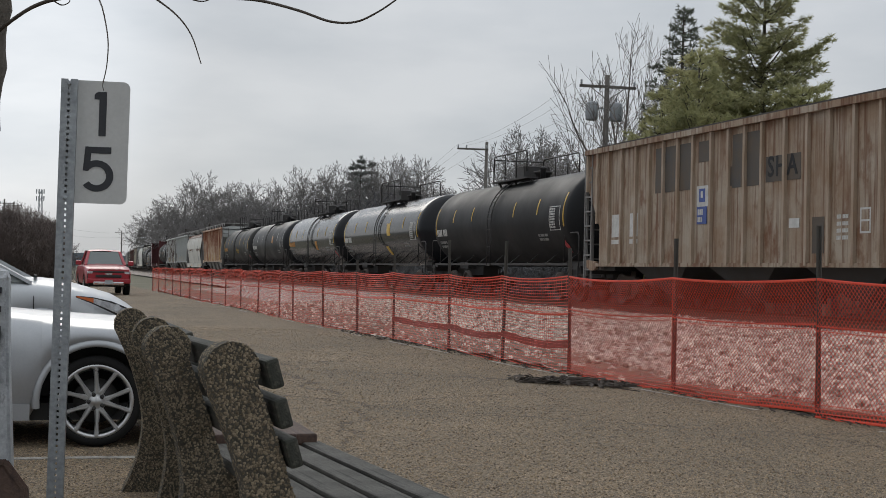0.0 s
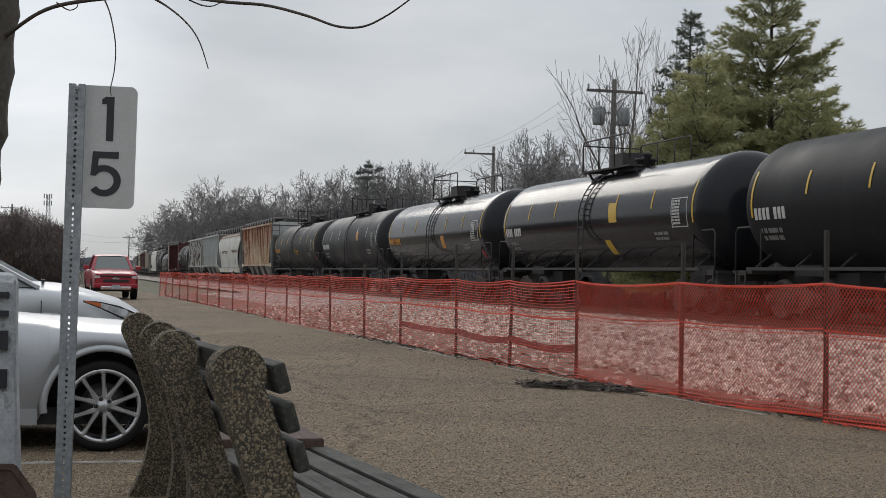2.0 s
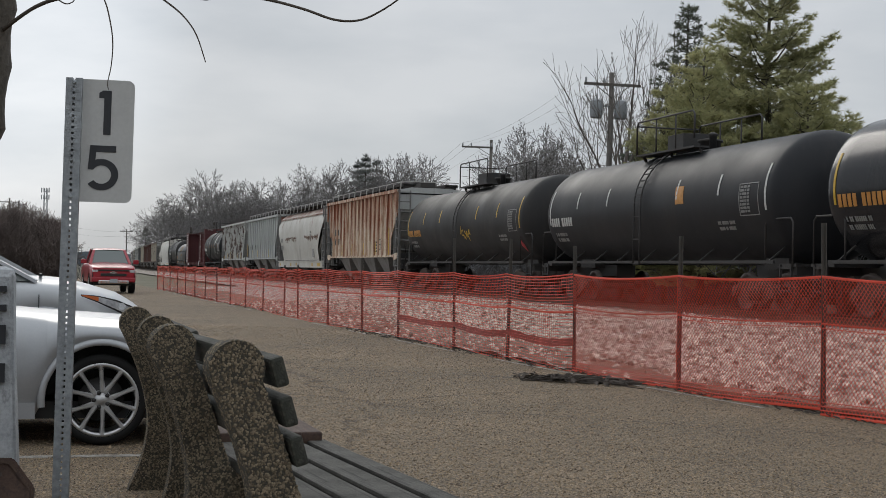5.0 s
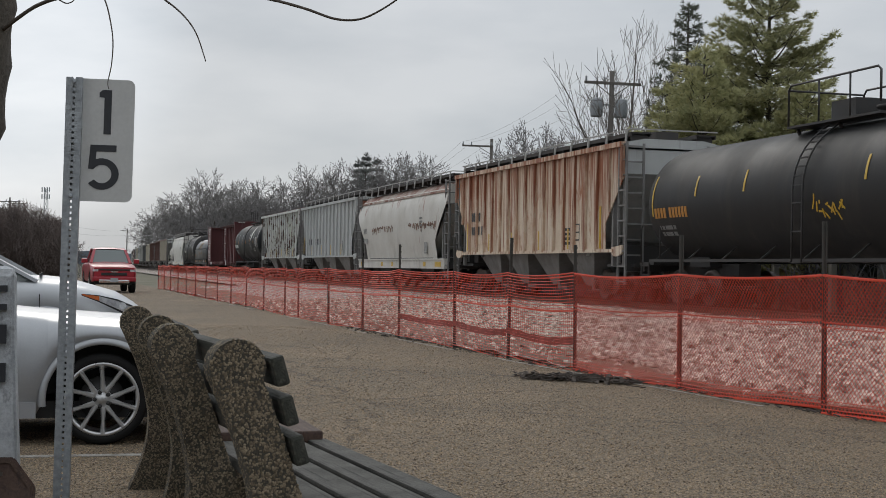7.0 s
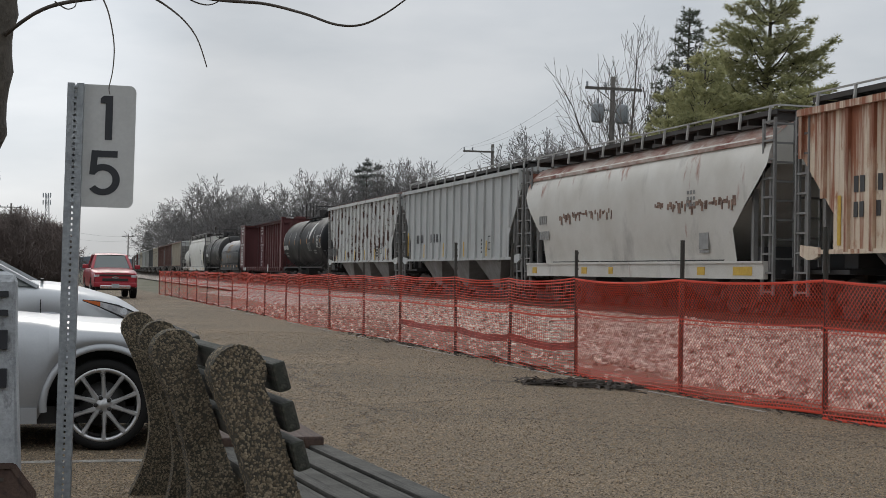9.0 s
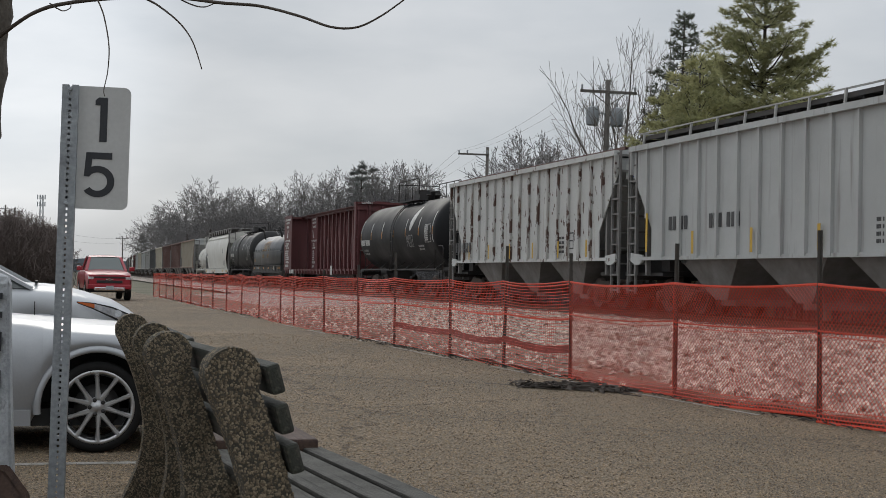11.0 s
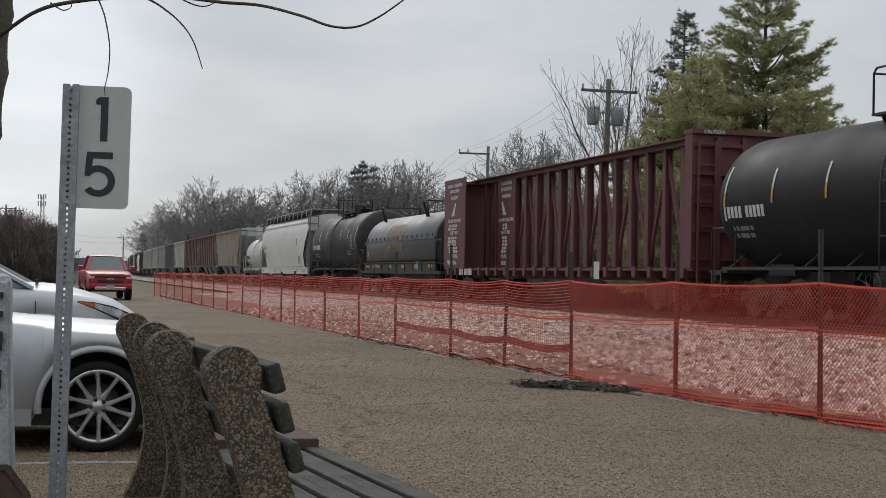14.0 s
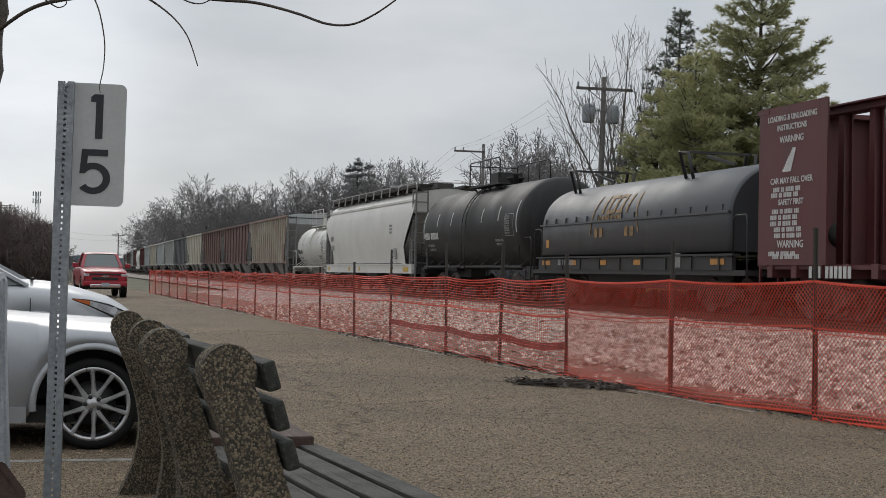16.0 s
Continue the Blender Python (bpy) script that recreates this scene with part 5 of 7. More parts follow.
def build_train():
    def tank(a, b, *args, **kw):
        placed(tank_car(b - a, *args, **kw), a, b)

    def rib(a, b, *args, **kw):
        placed(ribbed_hopper(b - a, *args, **kw), a, b)

    def smooth(a, b, *args, **kw):
        placed(round_hopper(b - a, *args, **kw), a, b)

    rib(20.2, 37.7, "rusty brown ribbed covered hopper with painted-out panels", "hop_brown", rib_paint="hop_brown_rib", cut_top=3.3, rib_at=(8.69, 7.95, 7.13, 6.27, 5.34, 4.48, 3.65, 2.82, 1.98, 1.03, 0.17, -0.6, -1.38, -2.35, -3.27, -4.11, -5.0, -5.9, -6.8, -7.7, -8.69), extra=brown_extras, bay_paint="frame_black", end_paint="hop_tan", words="white_mark", rail=False, cut_in=1.6, z_sill=1.12, near_in=2.3)
    tank(38.8, 54.6, "matt black tank car with white number and yellow strips", "tank_dark", words=(4, 3), stripes="yellow_mark", diamond=True, panel="white_mark")
    tank(55.8, 72.1, "glossy black tank car with yellow placards", "tank_gloss", words=(4, 4), stripes="yellow_mark", squares=((-2.2, 0.1, 0.55, "yellow_mark"), (-1.6, -0.85, 0.4, "yellow_mark")), panel="white_mark")
    tank(73.2, 89.0, "glossy black tank car with red hazard diamond", "tank_gloss", words=(4, 6), yellow_word=True, stripes="yellow_mark", diamond=True, squares=((-1.9, -0.4, 0.5, "orange_mark"),), panel="white_mark")
    tank(90.0, 105.3, "dull black tank car with small yellow placard", "tank_matte", words=(4, 5), squares=((-2.4, 0.2, 0.45, "orange_mark"),))
    tank(106.5, 123.0, "weathered black tank car with yellow scrawl", "tank_worn", words=(4, 6), yellow_word=True, stripes="yellow_mark", scribble=True, diamond=True)
    rib(124.0, 140.0, "cream ribbed covered hopper streaked with orange rust", "hop_orange", ribs=19, rib_paint="hop_orange_rib", rib_w=0.12, cut_top=3.45, extra=orange_extras, bays=4)
    smooth(141.3, 157.2, "white smooth-sided covered hopper with rusted roof edge", "hop_white", "hop_rust_top", stain=((4.7, 22, 2.7), (1.9, 8, 1.4), (-2.2, 6, 0.5), (-3.0, 24, 2.2), (-5.3, 12, 1.3)))
    rib(157.9, 173.7, "plain light grey ribbed covered hopper", "hop_grey", ribs=17, extra=grey_extras)
    rib(174.7, 190.7, "off-white ribbed covered hopper with flaking paint", "hop_flaked", rib_paint="hop_flaked_rib", ribs=19, extra=flaked_extras, walk_paint="hop_maroon", rail=False)
    tank(192.4, 207.2, "black tank car with white leaf emblem", "tank_dark", r=1.55, zc=2.68, words=(4, 5), leaf=True, bar_long=1.2, panel="white_mark")
    placed(centerbeam(21.7, "empty maroon centerbeam flat car with loading notices"), 208.3, 230.0)
    placed(coil_car(13.9, "dark grey coil car with rounded hood and worn emblem"), 230.5, 244.4)
    tank(244.9, 258.0, "dull black short tank car with weathered barrel", "tank_worn", words=(4, 6), r=1.55, zc=2.6)
    smooth(258.8, 277.0, "clean white smooth-sided covered hopper with roof rail", "hop_white_clean")
    tank(278.0, 288.4, "small white tank car with white frame", "tank_white", r=1.25, zc=2.3, words=(4, 3), word="black_mark", stripes="grey_mark", frame="tank_white")
    rib(290.0, 306.4, "tan ribbed covered hopper with pale ribs", "hop_tan", ribs=19, rib_paint="hop_cream", rail=False)
    later = [("brown weathered ribbed covered hopper", "hop_maroon"), ("dark brown covered hopper with rust streaks", "hop_maroon"), ("cream covered hopper with rust streaks", "hop_cream"), ("slate grey ribbed covered hopper", "hop_slate"),
             ("dull off-white ribbed covered hopper", "hop_light"), ("light grey ribbed covered hopper", "hop_grey"), ("pale cream ribbed covered hopper", "hop_cream"), ("plain grey ribbed covered hopper", "hop_grey")]
    a = 307.2
    for label, paint in later:
        rib(a, a + 15.9, label, paint, ribs=10, rail=False)
        a += 16.8
    rib(a, a + 15.9, "maroon covered hopper far down the train", "beam_red", ribs=10, rail=False)
    a += 16.8
    smooth(a, a + 15.9, "white smooth-sided covered hopper far down the train", "hop_white_clean", rail=False)
    a += 16.8
    for label, paint in (later[0], later[5], later[3], later[1], later[4], later[3], later[0], later[5]):
        rib(a, a + 15.9, label, paint, ribs=10, rail=False)
        a += 16.8


build_train()
SPEED = 12.64


# ======== near things ========
M["concrete_dark"] = mat("concrete_dark", (0.075, 0.064, 0.05), (0.05, 0.047, 0.035), 5.0, 0.6, rough=0.95, grain=120.0, grain_amount=0.4, bump=0.6, bump_depth=0.01)
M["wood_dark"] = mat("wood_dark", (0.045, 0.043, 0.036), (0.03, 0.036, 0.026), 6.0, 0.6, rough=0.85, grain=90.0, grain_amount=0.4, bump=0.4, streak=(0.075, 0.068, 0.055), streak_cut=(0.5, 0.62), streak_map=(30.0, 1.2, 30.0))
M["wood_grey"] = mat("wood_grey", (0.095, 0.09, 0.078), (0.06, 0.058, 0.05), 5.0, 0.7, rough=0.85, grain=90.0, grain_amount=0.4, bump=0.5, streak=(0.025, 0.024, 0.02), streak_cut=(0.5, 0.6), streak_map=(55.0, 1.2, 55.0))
M["wood_brown"] = mat("wood_brown", (0.10, 0.058, 0.04), (0.07, 0.042, 0.032), 5.0, 0.6, rough=0.8, grain=90.0, grain_amount=0.3, bump=0.3, streak=(0.06, 0.036, 0.028), streak_cut=(0.5, 0.62), streak_map=(30.0, 1.0, 30.0))
M["galvanized"] = mat("galvanized", (0.42, 0.45, 0.475), (0.32, 0.345, 0.365), 9.0, 0.7, rough=0.5, metal=0.5, grain=45.0, grain_amount=0.3, bump=0.1)
M["sign_white"] = mat("sign_white", (0.55, 0.555, 0.545), (0.48, 0.485, 0.475), 4.0, 0.5, rough=0.45, bump=0.0, grain_amount=0.08)
M["sign_black"] = mat("sign_black", (0.02, 0.022, 0.028), (0.03, 0.032, 0.038), 8.0, 0.5, rough=0.45, bump=0.0)
M["white_post"] = mat("white_post", (0.52, 0.54, 0.56), (0.4, 0.42, 0.44), 7.0, 0.7, rough=0.9, grain=50.0, grain_amount=0.3, bump=0.6, spots=(0.3, 0.31, 0.32), spots_scale=14.0, spots_cut=(0.6, 0.66))
M["bark"] = mat("bark", (0.12, 0.105, 0.085), (0.07, 0.062, 0.052), 6.0, 0.7, rough=0.95, grain=40.0, grain_amount=0.4, bump=0.6, bump_depth=0.015)
M["twig"] = mat("twig", (0.075, 0.06, 0.047), (0.055, 0.044, 0.036), 6.0, 0.5, rough=0.9)


M["pebbles"] = island_stones("pebbles", (0.30, 0.262, 0.205), (0.22, 0.19, 0.145), (0.3, 0.27, 0.225), (1.1, 1.02, 0.9))


def spline(pts, n=5):
    """A smooth line through points (Catmull-Rom)."""
    pts = [np.array(p, float) for p in pts]
    out = []
    for i in range(len(pts) - 1):
        p0, p1, p2, p3 = pts[max(0, i - 1)], pts[i], pts[i + 1], pts[min(len(pts) - 1, i + 2)]
        for k in range(n):
            t = k / n
            out.append(0.5 * (2 * p1 + (p2 - p0) * t + (2 * p0 - 5 * p1 + 4 * p2 - p3) * t * t + (3 * p1 - p0 - 3 * p2 + p3) * t ** 3))
    out.append(pts[-1])
    return [tuple(float(v) for v in p) for p in out]


def inside(poly, x, y):
    hit = False
    for (x0, y0), (x1, y1) in zip(poly, poly[1:] + poly[:1]):
        if (y0 > y) != (y1 > y) and x < (x1 - x0) * (y - y0) / (y1 - y0) + x0:
            hit = not hit
    return hit


def support_outline():
    """The bench end's outline: (towards the track, up), from the round head down the reclined back to seat arm and feet."""
    head = [(0.092 * math.cos(a), 0.94 + 0.092 * math.sin(a)) for a in np.radians(np.linspace(-25, 215, 15))]
    left = spline([head[-1], (-0.035, 0.80), (0.02, 0.66), (0.062, 0.5), (0.075, 0.36), (0.045, 0.18), (-0.03, 0.0)], 4)
    right = spline([(0.30, 0.0), (0.27, 0.14), (0.33, 0.26), (0.45, 0.24), (0.5, 0.12), (0.5, 0.0)], 4)
    front = spline([(0.68, 0.0), (0.68, 0.2), (0.72, 0.34), (0.70, 0.42)], 3)
    back = spline([(0.70, 0.42), (0.45, 0.41), (0.27, 0.43), (0.215, 0.53), (0.165, 0.68), (0.115, 0.82), head[0]], 4)
    return head[:-1] + left[:-1] + [left[-1]] + right + front[:-1] + back[:-1]


OUTLINE = support_outline()


def pebbles_on(outline, half, seed, n=5600):
    rng = np.random.default_rng(seed)
    verts, faces = [], []
    base = np.array([(1, 0, 0), (0.5, 0.8, 0), (-0.5, 0.8, 0), (-1, 0, 0), (-0.5, -0.8, 0), (0.5, -0.8, 0), (0, 0, 0.38)])
    tri = [(0, 1, 6), (1, 2, 6), (2, 3, 6), (3, 4, 6), (4, 5, 6), (5, 0, 6)]
    pts = np.array(outline)
    lo, hi = pts.min(0), pts.max(0)

    def add(c, nrm):
        t = Vector(nrm).to_track_quat("Z", "Y").to_matrix() @ Matrix.Rotation(rng.uniform(0, 6.28), 3, "Z")
        r = rng.uniform(0.0030, 0.0064)
        k = len(verts)
        sc = rng.uniform(0.65, 1.2, 2)
        for b in base * (1 + rng.normal(scale=0.1, size=base.shape)):
            verts.append(tuple(Vector(c) + t @ Vector((b[0] * r * sc[0], b[1] * r * sc[1], b[2] * r))))
        faces.extend([(a + k, b_ + k, c_ + k) for a, b_, c_ in tri])

    count = 0
    while count < n:
        x, z = rng.uniform(lo[0], hi[0]), rng.uniform(lo[1], hi[1])
        if inside(outline, x, z):
            count += 1
            add((x, -half, z), (0, -1, 0))
    for (x0, z0), (x1, z1) in zip(outline, outline[1:] + outline[:1]):
        ln = math.hypot(x1 - x0, z1 - z0)
        nx, nz = (z1 - z0) / ln, -(x1 - x0) / ln
        for _ in range(int(ln * 2 * half / 0.00013) + 1):
            u = rng.random()
            add((x0 + (x1 - x0) * u, rng.uniform(-half, half), z0 + (z1 - z0) * u), (nx, 0, nz))
    me = bpy.data.meshes.new("aggregate")
    me.from_pydata(verts, [], faces)
    me.materials.append(M["pebbles"])
    return me


def plank(bm, c, size, m=None, b=0.008):
    """A board with eased edges."""
    tmp = bmesh.new()
    box(tmp, (0, 0, 0), size)
    bmesh.ops.bevel(tmp, geom=tmp.edges[:], offset=b, segments=2, profile=0.6, affect="EDGES")
    vmap = {v: bm.verts.new((m @ v.co if m else v.co) + Vector(c)) for v in tmp.verts}
    for f in tmp.faces:
        face(bm, [vmap[v] for v in f.verts])
    tmp.free()


def bench(m, s_a, s_b, s0, s1, label, seat_wood, back_wood, seed, seats=(0.325, 0.475, 0.625, 0.765), seat_z=0.455):
    """Two concrete ends and timber slats; local x points to the track, local y along it."""
    root = thing("park_bench", label, "bench", m=m, group="benches by the lot")
    for k, s in enumerate((s_a, s_b)):
        bm = bmesh.new()
        slab(bm, OUTLINE, -0.055, 0.055)
        sup = part("concrete_end", bm, M["concrete_dark"], root, "exposed-aggregate concrete bench end", at=pose(0, s, 0))
        tagged(part("aggregate", pebbles_on(OUTLINE, 0.055, seed + k), None, sup, "brown river pebbles set in concrete"), kind="stuff")
    mid, ln = (s0 + s1) / 2, s1 - s0
    tilt = Matrix.Rotation(radians(-16), 3, "Y")
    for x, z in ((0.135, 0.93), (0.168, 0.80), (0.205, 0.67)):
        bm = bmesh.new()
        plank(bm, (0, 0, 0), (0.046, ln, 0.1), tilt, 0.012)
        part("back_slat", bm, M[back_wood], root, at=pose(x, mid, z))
    for i, x in enumerate(seats):
        bm = bmesh.new()
        plank(bm, (0, 0, 0), (0.122 if i < 3 else 0.1, ln, 0.055), None, 0.012)
        part("seat_slat", bm, M[seat_wood], root, at=pose(x, mid, seat_z))
    return root


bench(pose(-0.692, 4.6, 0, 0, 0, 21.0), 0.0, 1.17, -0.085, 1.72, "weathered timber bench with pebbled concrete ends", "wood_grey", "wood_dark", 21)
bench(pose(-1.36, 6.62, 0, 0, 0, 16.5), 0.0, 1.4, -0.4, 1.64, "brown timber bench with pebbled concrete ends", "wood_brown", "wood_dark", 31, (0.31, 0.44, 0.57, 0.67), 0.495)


def number_sign():
    root = thing("number_sign", "white number sign on galvanized perforated post", "sign", m=pose(-1.664, 6.2, 0, 0, 0.6, 8))
    # square tube with a row of punched holes in its face
    bm = bmesh.new()
    height, side = 2.09, -0.022
    for sg in (-1, 1):
        box(bm, (side + sg * 0.0205, -0.018, height / 2), (0.0295, 0.003, height))
        box(bm, (side + sg * 0.0337, 0.0, height / 2), (0.003, 0.033, height))
        box(bm, (side + sg * 0.0205, 0.0115, height / 2), (0.0295, 0.002, height))
    for k in range(int(height / 0.0254)):
        box(bm, (side, -0.018, 0.0254 * k + 0.004), (0.0115, 0.003, 0.0254 - 0.0105))
    part("perforated_post", bm, M["galvanized"], root)
    # plate with round corners
    out, r = [], 0.03
    x0, x1, z0, z1 = -0.04, 0.239, 1.545, 2.09
    for cx, cz, a0 in ((x1 - r, z1 - r, 0), (x0 + r, z1 - r, 90), (x0 + r, z0 + r, 180), (x1 - r, z0 + r, 270)):
        out += [(cx + r * math.cos(radians(a0 + a)), cz + r * math.sin(radians(a0 + a))) for a in (0, 22, 45, 68, 90)]
    bm = bmesh.new()
    slab(bm, out, 0.013, 0.016)
    plate = part("plate", bm, M["sign_white"], root)
    # numerals: a straight-stemmed one and a five with a round bowl
    bm = bmesh.new()
    slab(bm, [(0.107, 1.845), (0.139, 1.845), (0.139, 2.042), (0.1, 2.042), (0.085, 2.03), (0.085, 2.008), (0.107, 2.008)], 0.0105, 0.0128)
    part("numeral", bm, M["sign_black"], plate)
    bm = bmesh.new()
    c = (0.105, 1.668)
    arc_o = [(c[0] + 0.074 * math.cos(a), c[1] + 0.070 * math.sin(a)) for a in np.radians(np.linspace(112, -142, 22))]
    arc_i = [(c[0] + 0.042 * math.cos(a), c[1] + 0.041 * math.sin(a)) for a in np.radians(np.linspace(150, -142, 22))]
    slab(bm, [(0.166, 1.797), (0.053, 1.797), (0.045, 1.69)] + arc_i + arc_o[::-1] + [(0.080, 1.768), (0.166, 1.768)], 0.0105, 0.0128)
    part("numeral", bm, M["sign_black"], plate)
    for z in (2.07, 1.565):
        bm = bmesh.new()
        turned(bm, [(-0.026, 0.004), (-0.026, 0.009), (-0.019, 0.009)], "y", 8, (side, 0, z))
        part("bolt", bm, M["galvanized"], root)


number_sign()


def mile_post():
    root = thing("concrete_marker", "white-painted rough concrete marker post with dark letters", "marker post", m=pose(-2.165, 6.7, 0, 0, 0, 14))
    bm = bmesh.new()
    w0, w1 = 0.135, 0.1
    rows = [[(sx * w, sy * w, z) for sx, sy in ((-1, -1), (1, -1), (1, 1), (-1, 1))] for w, z in ((w0, -0.1), (w0 * 0.99, 0.3), (w1 * 1.05, 0.9), (w1, 1.2), (w1 * 0.86, 1.235), (w1 * 0.5, 1.25))]
    rings(bm, rows, smooth=False)
    bmesh.ops.bevel(bm, geom=[e for e in bm.edges if abs(e.verts[0].co.z - e.verts[1].co.z) > 0.2], offset=0.012, segments=2, affect="EDGES")
    post = part("post", bm, M["white_post"], root)
    for z, h in ((1.1, 0.11), (0.93, 0.1), (0.75, 0.1)):
        for dz in ((-0.4, 0.4) if z > 1 else (0.0,)):
            bm = bmesh.new()
            box(bm, (0.035, -0.116, z + dz * h), (0.07, 0.03, h * (0.26 if z > 1 else 0.9)))
            part("letter_bar", bm, M["sign_black"], post)


mile_post()

# low bronze-brown plaque beside the marker post
root = thing("bronze_plaque", "low brown bronze plaque with clipped corners", "plaque", m=pose(-2.0, 5.62, 0, -18, 0, 8))
bm = bmesh.new()
slab(bm, [(-0.34, 0.06), (0.34, 0.06), (0.34, 0.37), (0.25, 0.485), (-0.25, 0.485), (-0.34, 0.37)], -0.02, 0.03)
bmesh.ops.bevel(bm, geom=bm.edges[:], offset=0.006, segments=2, affect="EDGES")
plate = part("plate", bm, M["wood_brown"], root)
bm = bmesh.new()
for a, b in (((-0.24, 0.465), (0.24, 0.465)), ((0.24, 0.465), (0.32, 0.362)), ((-0.24, 0.465), (-0.32, 0.362)), ((0.32, 0.362), (0.32, 0.08)), ((-0.32, 0.362), (-0.32, 0.08)), ((-0.32, 0.08), (0.32, 0.08))):
    bar(bm, (a[0], -0.022, a[1]), (b[0], -0.022, b[1]), 0.01, 0.014)
part("raised_border", bm, M["wood_brown"], plate)
for i in range(5):
    bm = bmesh.new()
    bar(bm, (-0.22 + 0.02 * (i % 2), -0.021, 0.415 - 0.05 * i), (0.21 - 0.03 * (i % 3), -0.021, 0.415 - 0.05 * i), 0.008, 0.014)
    part("text_bar", bm, M["tie_wood"], plate)
bm = bmesh.new()
box(bm, (0, 0.06, 0.03), (0.5, 0.26, 0.12))
part("plinth", bm, M["concrete_dark"], root)

# stall line
bm = bmesh.new()
vs = [(-4.6, 8.62), (-1.75, 9.38), (-1.75, 9.48), (-4.6, 8.72)]
solid("stall_line", sheet(vs, 0.001, 0.005), M["road_paint"], "worn white painted stall line on the asphalt", "marking", kind="structure")

# ======== vehicles ========
M["silver_paint"] = mat("silver_paint", (0.33, 0.34, 0.352), (0.3, 0.31, 0.322), 1.0, 0.4, rough=0.36, metal=0.45, coat=0.4, bump=0.0, grain_amount=0.05, rough_vary=0.04)
M["white_paint"] = mat("white_paint", (0.45, 0.465, 0.48), (0.42, 0.435, 0.45), 1.0, 0.4, rough=0.4, coat=0.25, bump=0.0, grain_amount=0.04, rough_vary=0.04)
M["red_paint"] = mat("red_paint", (0.30, 0.006, 0.018), (0.26, 0.007, 0.018), 1.0, 0.4, rough=0.4, coat=0.35, bump=0.0, grain_amount=0.05, rough_vary=0.04)
M["rubber"] = mat("rubber", (0.009, 0.009, 0.009), (0.014, 0.0135, 0.013), 8.0, 0.5, rough=0.85, spec=0.2, grain=80.0, bump=0.2)
M["alloy"] = mat("alloy", (0.5, 0.5, 0.5), (0.42, 0.42, 0.42), 6.0, 0.4, rough=0.35, metal=0.8, bump=0.0, grain_amount=0.08)
M["black_trim"] = mat("black_trim", (0.012, 0.012, 0.013), (0.02, 0.02, 0.02), 6.0, 0.4, rough=0.55, bump=0.0)
M["brake_disc"] = mat("brake_disc", (0.05, 0.048, 0.046), (0.035, 0.033, 0.032), 6.0, 0.4, rough=0.5, metal=0.5, bump=0.0)
M["chrome"] = mat("chrome", (0.6, 0.6, 0.6), (0.55, 0.55, 0.55), 6.0, 0.3, rough=0.15, metal=1.0, bump=0.0, grain_amount=0.05)
M["lamp_clear"] = mat("lamp_clear", (0.3, 0.31, 0.33), (0.6, 0.61, 0.63), 14.0, 0.7, rough=0.12, coat=1.0, bump=0.0)
M["lamp_amber"] = mat("lamp_amber", (0.6, 0.15, 0.03), (0.5, 0.1, 0.02), 9.0, 0.5, rough=0.15, coat=1.0, bump=0.0)
M["plate_grey"] = mat("plate_grey", (0.4, 0.42, 0.44), (0.3, 0.32, 0.34), 9.0, 0.5, rough=0.5, bump=0.0)


def glass_material(name, tint):
    m = bpy.data.materials.new(name)
    m.use_nodes = True
    b = m.node_tree.nodes["Principled BSDF"]
    b.inputs["Base Color"].default_value = tint
    b.inputs["Roughness"].default_value = 0.04
    b.inputs["Specular IOR Level"].default_value = 0.6
    return m


M["car_glass"] = glass_material("car_glass", (0.02, 0.025, 0.028, 1))
# lighter copy: reflected sky and the lit interior are put into the tint
M["sky_lit_glass"] = glass_material("sky_lit_glass", (0.11, 0.125, 0.12, 1))


